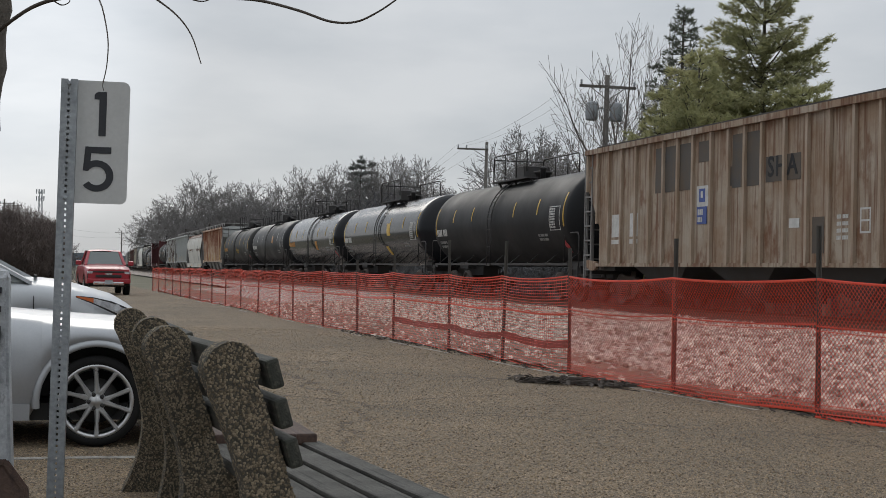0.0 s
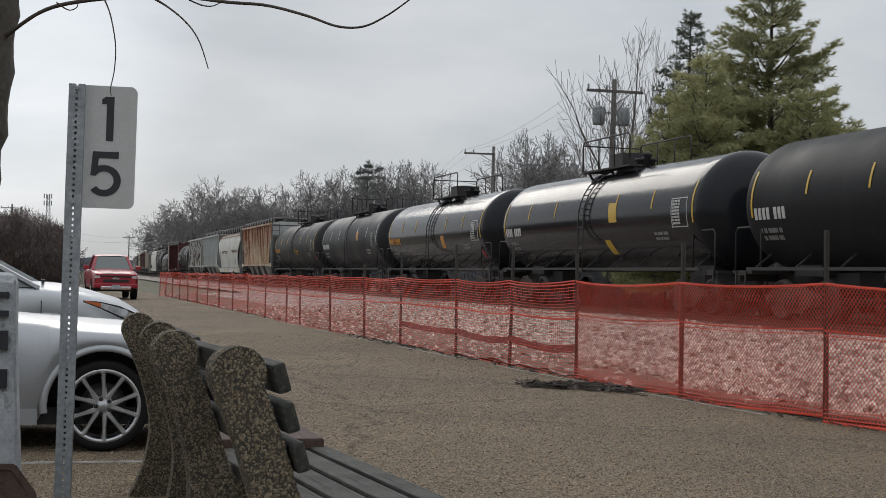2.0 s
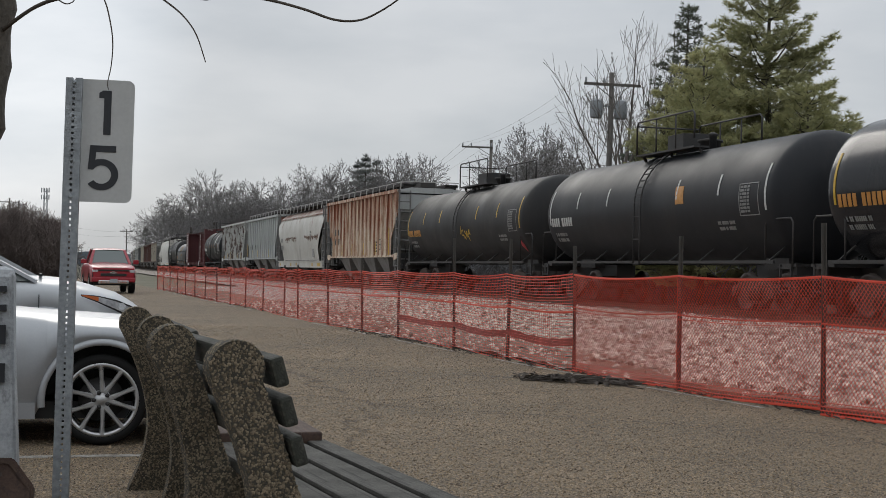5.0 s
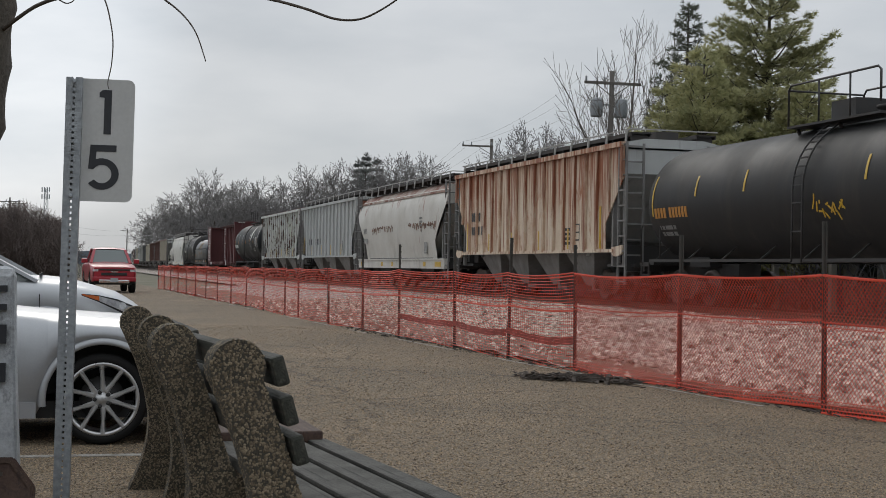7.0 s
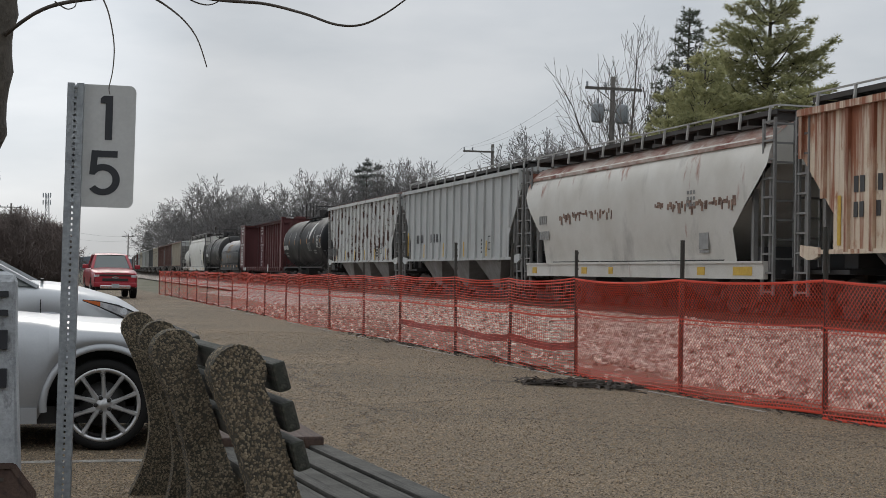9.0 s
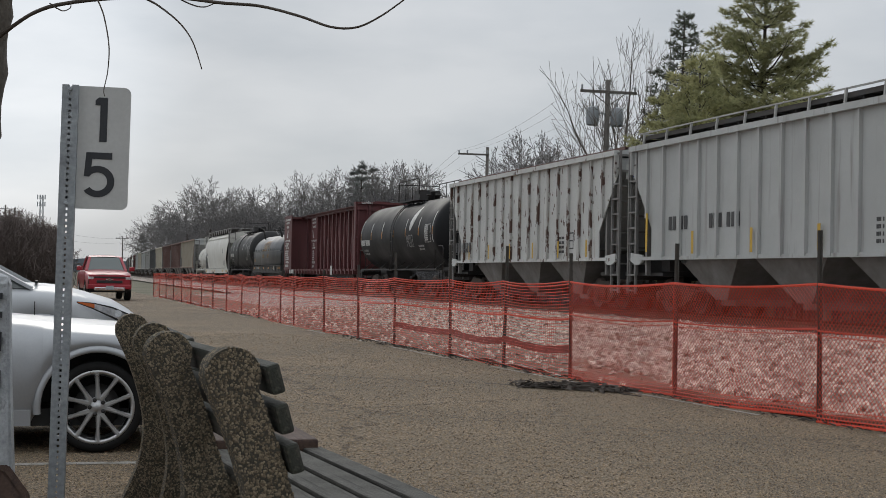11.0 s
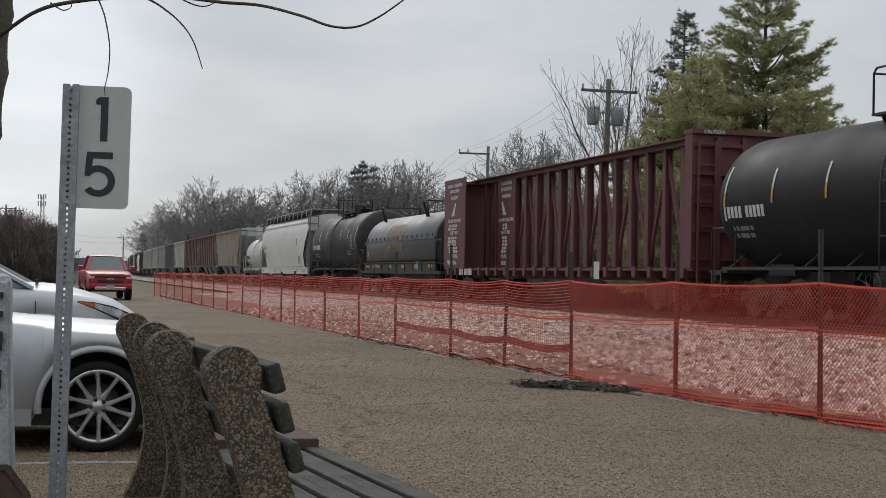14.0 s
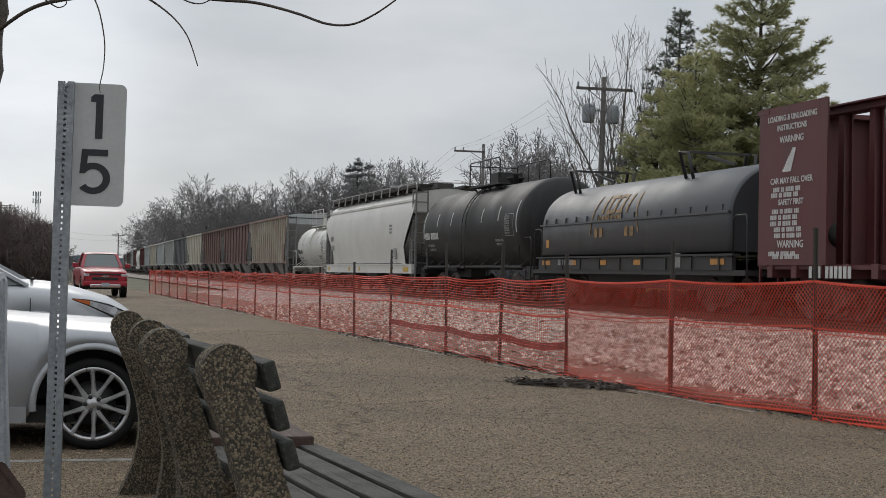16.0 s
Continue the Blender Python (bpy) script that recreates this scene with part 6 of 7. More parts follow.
def wheel(parent, at, r, rim_r, width, twin_spokes=True, side=-1):
    """tyre and rim with five pairs of spokes; outer face towards local side * y."""
    w = new("wheel")
    w.parent = parent
    w.matrix_basis = at
    bm = bmesh.new()
    h = width / 2
    turned(bm, [(-h * 0.8, rim_r * 0.96), (-h, rim_r * 1.03), (-h, r * 0.92), (-h * 0.78, r * 0.985), (-h * 0.3, r), (h * 0.3, r), (h * 0.78, r * 0.985), (h, r * 0.92), (h, rim_r * 1.03), (h * 0.8, rim_r * 0.96)], "y", 48, caps=False)
    for g in (-0.45, 0.0, 0.45):
        turned(bm, [(g * h - 0.004, r * 1.001), (g * h + 0.004, r * 1.001)], "y", 48, caps=False)
    tyre = part("tyre", bm, M["rubber"], w)
    bm = bmesh.new()
    o = side * h
    turned(bm, [(o * 0.82, rim_r * 0.90), (o * 0.98, rim_r * 0.93), (o * 1.0, rim_r), (o * 0.86, rim_r * 1.03), (-o * 0.8, rim_r * 0.98), (-o * 0.8, rim_r * 0.86), (o * 0.6, rim_r * 0.86)], "y", 48, caps=False)
    for k in range(5):
        for off in ((-0.17, 0.17) if twin_spokes else (0.0,)):
            a = 2 * math.pi * k / 5 + off * 1.85 + 1.29
            a_in = 2 * math.pi * k / 5 + off * 0.9 + 1.29
            p0 = Vector((math.cos(a_in) * rim_r * 0.22, o * 0.86, math.sin(a_in) * rim_r * 0.22))
            p1 = Vector((math.cos(a) * rim_r * 0.95, o * 0.93, math.sin(a) * rim_r * 0.95))
            t = Vector((-math.sin(a), 0, math.cos(a)))
            rows = []
            for p, wd in ((p0, 0.021), (p0.lerp(p1, 0.5), 0.0145), (p1, 0.018)):
                rows.append([p + t * wd, p + t * wd * 0.5 + Vector((0, side * 0.012, 0)), p - t * wd * 0.5 + Vector((0, side * 0.012, 0)), p - t * wd, p - t * wd * 0.8 - Vector((0, side * 0.04, 0)), p + t * wd * 0.8 - Vector((0, side * 0.04, 0))])
            rings(bm, rows, smooth=False)
    turned(bm, [(o * 0.5, rim_r * 0.27), (o * 0.84, rim_r * 0.27), (o * 0.88, rim_r * 0.24), (o * 0.88, rim_r * 0.135), (o * 0.94, rim_r * 0.12), (o * 0.95, 0.002)], "y", 24)
    part("rim", bm, M["alloy"], w)
    bm = bmesh.new()
    turned(bm, [(o * 0.1, rim_r * 0.62), (o * 0.22, rim_r * 0.62), (o * 0.22, 0.01)], "y", 32)
    part("brake_disc", bm, M["brake_disc"], w)
    for k in range(5):
        a = 2 * math.pi * k / 5 + 1.29 + math.pi / 5
        bm = bmesh.new()
        turned(bm, [(o * 0.82, 0.016), (o * 0.93, 0.015), (o * 0.93, 0.002)], "y", 8, (math.cos(a) * rim_r * 0.2, 0, math.sin(a) * rim_r * 0.2))
        part("lug_nut", bm, M["brake_disc"], w)
    return w


def loft_body(stations, arches, prof, zb=0.2):
    """Body skin: stations of (x, half width, top); arches of (x, radius, axle height)."""
    xs = np.unique(np.concatenate([np.linspace(stations[0][0], stations[-1][0], 60)] + [x + r * np.cos(np.linspace(0.02, math.pi - 0.02, 15)) for x, r, z in arches]))
    sx, sw, sz = (np.array(v) for v in zip(*stations))
    rows = []
    for x in xs:
        w, top = float(np.interp(x, sx, sw)), float(np.interp(x, sx, sz))
        low = zb
        for ax, r, az in arches:
            if abs(x - ax) < r:
                low = max(low, az + math.sqrt(r * r - (x - ax) ** 2))
        low = min(low, top - 0.05)
        half = [(w * py, low + (top - low) * f + dz) for f, py, dz in prof]
        rows.append([Vector((x, y, z)) for y, z in half] + [Vector((x, -y, z)) for y, z in half[::-1][1:]])
    return rows


SIDE = [(0.0, 0.93, 0), (0.12, 0.965, 0), (0.3, 0.995, 0), (0.5, 1.0, 0), (0.68, 0.99, 0), (0.82, 0.965, 0), (0.93, 0.92, 0), (1.0, 0.85, 0), (1.0, 0.7, 0.028), (1.0, 0.45, 0.045), (1.0, 0.2, 0.055), (1.0, 0.0, 0.056)]


def parked_car(name, label, m, paint, length=4.6, half=0.9, hood=0.92, roof=1.45, wheel_r=0.32, rim=0.255, wheelbase=2.7, front=0.95, clear=0.2, suv=False, cowl=None, arch_gap=0.065, glass="car_glass"):
    """A parked car; local +x is its nose, front axle at x = 0."""
    car = thing(name, label, "car", m=m, group="parked cars")
    x1, x0 = front, front - length
    xb = cowl or (-0.75 if suv else -0.62)
    st_ = [(x0, half * 0.8, hood - 0.05), (x0 + 0.15, half * 0.93, hood + 0.04), (x0 + 1.0, half, hood + 0.07), (xb, half, hood + 0.03), (xb + 0.2, half, hood + 0.012), (0.35, half * 0.985, hood - 0.035), (0.65, half * 0.95, hood - 0.12), (0.83, half * 0.88, hood - 0.23), (0.92, half * 0.8, hood - 0.31), (x1, half * 0.74, hood - 0.4)]
    arches = [(0.0, wheel_r + arch_gap, wheel_r), (-wheelbase, wheel_r + arch_gap, wheel_r)]
    bm = bmesh.new()
    rings(bm, loft_body(st_, arches, SIDE, clear), closed=False)
    part("body", bm, M[paint], car)
    for xx in (x0, x1):
        bm = bmesh.new()
        z1 = (hood - 0.05) if xx == x0 else hood - 0.4
        w = half * (0.8 if xx == x0 else 0.74)
        slab(bm, [(xx - 0.03, clear), (xx + 0.03, clear), (xx + 0.03, z1), (xx - 0.03, z1)], -w * 0.97, w * 0.97)
        part("bumper", bm, M[paint], car)
    bm = bmesh.new()
    box(bm, ((x0 + x1) / 2, 0, clear + 0.04), (length - 0.3, half * 1.7, 0.12))
    part("underbody", bm, M["black_trim"], car)
    for sy in (-1, 1):
        for ax in (0.0, -wheelbase):
            bm = bmesh.new()
            pts = [(ax + (wheel_r + arch_gap - 0.003) * math.cos(a), wheel_r + (wheel_r + arch_gap - 0.003) * math.sin(a)) for a in np.linspace(0, math.pi, 17)]
            rings(bm, [[(x, sy * y, z) for x, z in pts] for y in (half * 0.5, half * 0.985)], closed=False)
            face(bm, [bm.verts.new((x, sy * half * 0.5, z)) for x, z in pts])
            part("wheel_arch_liner", bm, M["black_trim"], car)
            # the rolled flare round the opening
            bm = bmesh.new()
            rows = []
            for a in np.linspace(-0.12, math.pi + 0.12, 25):
                ca, sa = math.cos(a), math.sin(a)
                row = []
                for dr, dy in ((-0.004, -0.05), (-0.004, 0.003), (0.008, 0.009), (0.022, 0.007), (0.04, -0.004), (0.05, -0.03)):
                    rr = wheel_r + arch_gap + dr
                    row.append((ax + rr * ca, sy * (half + dy), wheel_r + rr * sa))
                rows.append(row)
            rings(bm, rows, closed=False)
            part("arch_flare", bm, M[paint], car)
        bm = bmesh.new()
        box(bm, (-wheelbase / 2, sy * half * 0.955, clear + 0.045), (wheelbase - 2 * wheel_r - 0.25, 0.05, 0.11))
        part("sill", bm, M[paint], car)
    # cabin: dark glass, pillars and roof
    rb = hood + 0.04
    cab = [(xb - 0.05, rb), (xb - 0.85, roof - 0.07), (xb - 1.3, roof), (xb - 2.1, roof - 0.01), (x0 + (0.35 if suv else 1.0), roof - 0.1), (x0 + (0.12 if suv else 0.55), rb)]
    bm = bmesh.new()
    lo = half * 0.86
    rows = [[(x, sg * (lo - (z - rb) * 0.36), z) for x, z in cab] for sg in (-1, 1)]
    rings(bm, rows, closed=True, smooth=False)
    part("cabin_glass", bm, M[glass], car)
    bm = bmesh.new()
    rw = lo - (roof - rb) * 0.36 + 0.015
    rings(bm, [[(x, y, z + 0.012 + 0.03 * (1 - (y / rw) ** 2)) for x, z in cab[1:5]] for y in np.linspace(-rw, rw, 7)], closed=False)
    part("roof", bm, M[paint], car)
    for sg in (-1, 1):
        for a, b in ((cab[0], cab[1]), (cab[4], cab[5]), ((xb - 1.25, rb), (xb - 1.3, roof))):
            bm = bmesh.new()
            bar(bm, (a[0], sg * (lo - (a[1] - rb) * 0.36 + 0.006), a[1]), (b[0], sg * (lo - (b[1] - rb) * 0.36 + 0.006), b[1]), 0.07, 0.03)
            part("pillar", bm, M[paint], car)
        bm = bmesh.new()
        plank(bm, (xb - 0.5, sg * (half + 0.1), rb + 0.12), (0.12, 0.2, 0.13), None, 0.03)
        part("door_mirror", bm, M[paint], car)
        # headlamp wrapped on the corner
        pts = [(0.3, 0.985, hood - 0.07, 0.012), (0.45, 0.968, hood - 0.085, 0.05), (0.62, 0.945, hood - 0.125, 0.085), (0.76, 0.885, hood - 0.185, 0.095), (0.86, 0.82, hood - 0.255, 0.075), (0.91, 0.745, hood - 0.31, 0.04)]

        def lens(name, run, lo, hi, out, material, parent):
            bm_ = bmesh.new()
            rings(bm_, [[Vector((x + out, sg * (half * w + out), z - tall * (lo + (hi - lo) * k / 2))) for x, w, z, tall in run] for k in range(3)], closed=False)
            return part(name, bm_, M[material], parent)

        lamp = lens("headlight", pts, -0.12, 1.12, 0.014, "black_trim", car)
        lens("lens", pts[1:], 0.08, 0.92, 0.019, "lamp_clear", lamp)
        lens("turn_signal", pts[:2], 0.1, 0.9, 0.022, "lamp_amber", lamp)
        for q in (2, 3):
            bm = bmesh.new()
            turned(bm, [(-0.01, 0.034), (0.012, 0.03), (0.016, 0.02), (0.01, 0.004)], "y", 14, (pts[q][0] + 0.06, sg * (half * (pts[q][1] - 0.02) + 0.022), pts[q][2] - 0.05))
            part("reflector", bm, M["chrome"], lamp)
        for ax in (0.0, -wheelbase):
            wheel(car, pose(ax, sg * (half - 0.11), wheel_r), wheel_r, rim, 0.2, side=sg)
        bm = bmesh.new()
        for x in (xb - 0.02, xb - 1.15):
            box(bm, (x, sg * (half * 0.998), hood * 0.62), (0.008, 0.012, hood * 0.62))
        part("door_seam", bm, M["black_trim"], car)
    bm = bmesh.new()
    box(bm, (front + 0.01, 0, hood - 0.5), (0.05, half * 1.0, 0.16))
    part("grille", bm, M["black_trim"], car)
    # wipers and cowl
    bm = bmesh.new()
    bar(bm, (xb - 0.02, -0.6, rb + 0.06), (xb - 0.05, 0.5, rb + 0.055), 0.03, 0.02)
    part("wiper", bm, M["black_trim"], car)
    return car


parked_car("parked_car", "silver sedan parked with ten-spoke alloy wheels", pose(-2.62, 10.68, 0, 0, 0, 14.5), "silver_paint", hood=0.855)
parked_car("parked_car", "white crossover parked beyond a silver sedan", pose(-3.84, 13.5, 0, 0, 0, 14.5), "white_paint", hood=1.06, roof=1.6, wheel_r=0.36, rim=0.24, suv=True, clear=0.25, cowl=-0.03, arch_gap=0.11, glass="sky_lit_glass")


def pickup():
    car = thing("pickup_truck", "red pickup truck parked with black grille", "pickup truck", group="parked cars")
    p = st(63.3, 3.43)
    car.matrix_basis = pose(p.x, p.y, 0, 0, 0, math.degrees(HEAD) - 90 + 2.0)
    half, r = 1.0, 0.41
    red = "red_paint"
    prof = [(0, 0.95, 0), (0.1, 0.985, 0), (0.4, 1.0, 0), (0.75, 0.99, 0), (0.92, 0.95, 0), (1.0, 0.88, 0), (1.0, 0.6, 0.04), (1.0, 0.3, 0.055), (1.0, 0.0, 0.05)]
    bm = bmesh.new()
    rings(bm, loft_body([(-4.7, 0.97, 1.28), (-0.9, 1.0, 1.3), (-0.55, 1.0, 1.26), (0.3, 0.99, 1.2), (0.75, 0.96, 1.14), (0.95, 0.9, 1.08)], [(0, r + 0.1, r), (-3.6, r + 0.1, r)], prof, 0.48), closed=False)
    part("body", bm, M[red], car)
    bm = bmesh.new()
    plank(bm, (0.93, 0, 0.86), (0.08, 1.74, 0.5), None, 0.03)
    part("front_panel", bm, M[red], car)
    bm = bmesh.new()
    plank(bm, (0.965, 0, 1.0), (0.06, 1.34, 0.07), None, 0.02)
    plank(bm, (0.965, 0, 0.81), (0.06, 1.1, 0.12), None, 0.02)
    part("grille", bm, M["black_trim"], car)
    bm = bmesh.new()
    box(bm, (0.99, 0, 0.91), (0.03, 0.3, 0.05))
    box(bm, (0.99, 0, 0.91), (0.03, 0.12, 0.09))
    part("emblem", bm, M["chrome"], car)
    for sg in (-1, 1):
        bm = bmesh.new()
        plank(bm, (0.94, sg * 0.79, 0.97), (0.07, 0.24, 0.11), None, 0.02)
        part("headlight", bm, M["lamp_clear"], car)
        bm = bmesh.new()
        plank(bm, (0.96, sg * 0.8, 0.62), (0.1, 0.26, 0.1), None, 0.02)
        part("fog_lamp", bm, M["black_trim"], car)
        bm = bmesh.new()
        plank(bm, (-1.0, sg * 1.14, 1.38), (0.12, 0.24, 0.2), None, 0.04)
        part("door_mirror", bm, M[red], car)
        for ax in (0, -3.6):
            wheel(car, pose(ax, sg * 0.86, r), r, 0.25, 0.26, False, sg)
        for ax in (0, -3.6):
            bm = bmesh.new()
            pts = [(ax + 0.5 * math.cos(a), r + 0.5 * math.sin(a)) for a in np.linspace(0, math.pi, 13)]
            rings(bm, [[(x, sg * y, z) for x, z in pts] for y in (0.5, 0.97)], closed=False)
            part("wheel_arch_liner", bm, M["black_trim"], car)
    bm = bmesh.new()
    plank(bm, (1.0, 0, 0.60), (0.16, 1.86, 0.2), None, 0.05)
    part("bumper", bm, M[red], car)
    bm = bmesh.new()
    plank(bm, (1.03, 0, 0.5), (0.12, 1.3, 0.16), None, 0.04)
    part("skid_plate", bm, M["chrome"], car)
    bm = bmesh.new()
    box(bm, (1.1, 0, 0.56), (0.012, 0.32, 0.16))
    part("number_plate", bm, M["plate_grey"], car)
    bm = bmesh.new()
    cab = [(-0.75, 1.28), (-1.45, 1.88), (-1.85, 1.95), (-3.0, 1.93), (-3.2, 1.3)]
    rings(bm, [[(x, sg * (0.84 - (z - 1.28) * 0.3), z) for x, z in cab] for sg in (-1, 1)], smooth=False)
    part("cabin_glass", bm, M["sky_lit_glass"], car)
    bm = bmesh.new()
    rings(bm, [[(x, y, z + 0.012 + 0.03 * (1 - (y / 0.7) ** 2)) for x, z in cab[1:4]] for y in np.linspace(-0.7, 0.7, 7)], closed=False)
    part("roof", bm, M[red], car)
    for sg in (-1, 1):
        for a, b in ((cab[0], cab[1]), (cab[4], cab[3])):
            bm = bmesh.new()
            bar(bm, (a[0], sg * (0.85 - (a[1] - 1.28) * 0.3), a[1]), (b[0], sg * (0.85 - (b[1] - 1.28) * 0.3), b[1]), 0.12, 0.06)
            part("pillar", bm, M[red], car)
    bm = bmesh.new()
    box(bm, (-1.9, 0, 0.45), (5.0, 1.6, 0.2))
    part("chassis", bm, M["black_trim"], car)
    return car


pickup()


# leaf and twig litter on the asphalt before the fence
def litter():
    rng = random.Random(8)
    bm = bmesh.new()
    for k in range(260):
        u = rng.random()
        x, y = 0.9 + 1.15 * u + rng.gauss(0, 0.05), 16.75 - 0.62 * u + rng.gauss(0, 0.14)
        a = rng.gauss(math.radians(-25), 0.7)
        ln = rng.uniform(0.04, 0.28)
        z = 0.012 + 0.05 * rng.random() * math.sin(math.pi * u)
        bar(bm, (x, y, z), (x + ln * math.cos(a), y + ln * math.sin(a), z + rng.uniform(-0.01, 0.03)), rng.uniform(0.006, 0.02), 0.01)
    for k in range(140):
        u = rng.random()
        x, y = 0.9 + 1.2 * u + rng.gauss(0, 0.07), 16.75 - 0.64 * u + rng.gauss(0, 0.16)
        c = Vector((x, y, 0.02 + 0.03 * rng.random()))
        q = Euler((rng.uniform(-0.6, 0.6), rng.uniform(-0.6, 0.6), rng.uniform(0, 6))).to_matrix()
        face(bm, [bm.verts.new(c + q @ Vector(v)) for v in ((0.06, 0, 0), (0, 0.03, 0.01), (-0.06, 0, 0), (0, -0.03, 0.01))])
    for k in range(420):
        s = 7.5 + 22 * rng.random() ** 1.5
        p = st(s, fence_d(s) - 0.02 + rng.gauss(0, 0.07), 0.012)
        a = rng.uniform(0, 6.28)
        ln = rng.uniform(0.02, 0.1)
        bar(bm, p, p + Vector((ln * math.cos(a), ln * math.sin(a), rng.uniform(0, 0.02))), rng.uniform(0.006, 0.03), 0.01)
    solid("leaf_litter", bm, M["tie_wood"], "dark heap of wet twigs and leaves on asphalt", "leaf litter", kind="stuff")


litter()


# ======== trees, poles, distance ========
M["bare_bark"] = mat("bare_bark", (0.085, 0.073, 0.06), (0.06, 0.052, 0.045), 2.0, 0.6, rough=0.95, bump=0.2)
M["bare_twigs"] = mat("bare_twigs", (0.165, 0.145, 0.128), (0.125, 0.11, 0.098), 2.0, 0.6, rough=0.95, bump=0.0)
# paler copy of the bare twigs: haze of distance is put into the colour
M["hazed_twigs"] = mat("hazed_twigs", (0.2, 0.188, 0.182), (0.15, 0.142, 0.14), 2.0, 0.6, rough=0.95, bump=0.0)
M["red_twigs"] = mat("red_twigs", (0.17, 0.135, 0.122), (0.135, 0.11, 0.10), 1.0, 0.6, rough=0.95, bump=0.0)
M["pine"] = leafy("pine", (0.52, 0.5, 0.26), (0.38, 0.385, 0.2), 0.5)
# spruce greyed and lightened: the haze before distant trees is painted in
M["hazed_spruce"] = leafy("hazed_spruce", (0.23, 0.24, 0.225), (0.18, 0.19, 0.18), 0.5)
M["spruce"] = leafy("spruce", (0.18, 0.195, 0.15), (0.14, 0.155, 0.12), 0.45)
# thicket wood, its colour lifted to a cool grey in place of haze
M["hazed_wood"] = mat("hazed_wood", (0.13, 0.128, 0.132), (0.1, 0.1, 0.105), 0.2, 0.7, rough=0.95, grain=3.0, grain_amount=0.5, bump=0.0)
M["pole_wood"] = mat("pole_wood", (0.15, 0.14, 0.125), (0.1, 0.09, 0.08), 1.5, 0.6, rough=0.9)
M["can_grey"] = mat("can_grey", (0.33, 0.35, 0.37), (0.27, 0.29, 0.3), 2.0, 0.5, rough=0.5)
M["wire"] = mat("wire", (0.3, 0.3, 0.3), (0.24, 0.24, 0.24), 1.0, 0.3, rough=0.7)
# wooded hills; the blue of distant air is put into the colour
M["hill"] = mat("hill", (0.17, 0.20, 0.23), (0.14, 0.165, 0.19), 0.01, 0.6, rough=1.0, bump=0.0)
M["shelter_roof"] = mat("shelter_roof", (0.055, 0.085, 0.075), (0.045, 0.07, 0.06), 1.0, 0.5, rough=0.7)


def seen_at(px, depth):
    """Ground place in the direction px across the view, that far ahead."""
    return ((px - 784) / 2486 * depth, depth)


def high_at(px, py, depth):
    return 1.27 + (468 + 0.021 * (px - 80) - py) / 2486 * depth


def stick(verts, faces, pts, r0, r1, sides=3):
    """A tapering limb along points, into plain lists."""
    n, k0 = len(pts), len(verts)
    for i, q in enumerate(pts):
        d = (pts[min(i + 1, n - 1)] - pts[max(i - 1, 0)]).normalized()
        a = d.orthogonal().normalized()
        b = d.cross(a)
        r = r0 + (r1 - r0) * i / (n - 1)
        for k in range(sides):
            w = 2 * math.pi * k / sides
            verts.append(tuple(q + (a * math.cos(w) + b * math.sin(w)) * r))
    for i in range(n - 1):
        for k in range(sides):
            j = (k + 1) % sides
            faces.append((k0 + i * sides + k, k0 + i * sides + j, k0 + (i + 1) * sides + j, k0 + (i + 1) * sides + k))


def bare_tree(seed, height, label, r0=0.2, splits=(8, 5, 4, 4), open_=0.8, rise=0.2, ratio=0.62, first=0.3, bole=0.5, twigs="bare_twigs", fine=0.012, wide=1.0):
    """A leafless tree: a bole, limbs that leave it at a wide angle, bend upwards and fork into fine twigs."""
    rng = random.Random(seed)
    root = thing("bare_tree", label, "tree", group="leafless trees")
    trunk, crown = ([], []), ([], [])
    depth_max = len(splits)

    def grow(p, d, ln, r, level):
        n = 5 if level == 0 else (4 if level < 2 else (3 if level < 3 else (2 if level < depth_max else 1)))
        pts, q, dd = [p], p.copy(), d.copy()
        for _ in range(n):
            bend = 0.05 if level == 0 else 0.16
            dd = (dd + Vector((rng.gauss(0, bend), rng.gauss(0, bend), rng.gauss(rise * 0.45 if level else 0.0, 0.08)))).normalized()
            q = q + dd * (ln / n)
            pts.append(q.copy())
        end = max(fine, r * 0.45)
        stick(*(trunk if level == 0 else crown), pts, r, end, 7 if level == 0 else (5 if level == 1 else 3))
        if level >= depth_max:
            return
        count = splits[level]
        turn = rng.uniform(0, 6.28)
        for c in range(count):
            f = first + (1 - first) * (c + rng.random()) / count if level == 0 else 0.25 + 0.75 * (c + rng.random()) / count
            f = min(f, 0.999)
            i = int(f * n)
            at = pts[i].lerp(pts[i + 1], f * n - i)
            base = (pts[i + 1] - pts[i]).normalized()
            ang = turn + c * 2.4 + rng.gauss(0, 0.4)
            a = base.orthogonal().normalized()
            side = a * math.cos(ang) + base.cross(a) * math.sin(ang)
            lean = open_ * rng.uniform(0.7, 1.25) * (1.15 - 0.5 * f)
            nd = (base * math.cos(lean) + side * math.sin(lean) + Vector((0, 0, rise * (0.5 if level else 0.2)))).normalized()
            grow(at, nd, ln * ratio * rng.uniform(0.75, 1.2) * (1.2 - 0.45 * f), max(fine, (r + (end - r) * f) * rng.uniform(0.45, 0.65)), level + 1)
        grow(pts[-1], dd, ln * ratio * 0.8, end, level + 1)

    grow(Vector((0, 0, 0)), Vector((rng.gauss(0, 0.04), rng.gauss(0, 0.04), 1)).normalized(), height * bole, r0, 0)
    k = height / max(v[2] for v in crown[0])
    for name, (verts, faces), key in (("trunk", trunk, "bare_bark"), ("crown", crown, twigs)):
        me = bpy.data.meshes.new(name)
        me.from_pydata([(x * k * wide, y * k * wide, z * k) for x, y, z in verts], [], faces)
        me.materials.append(M[key])
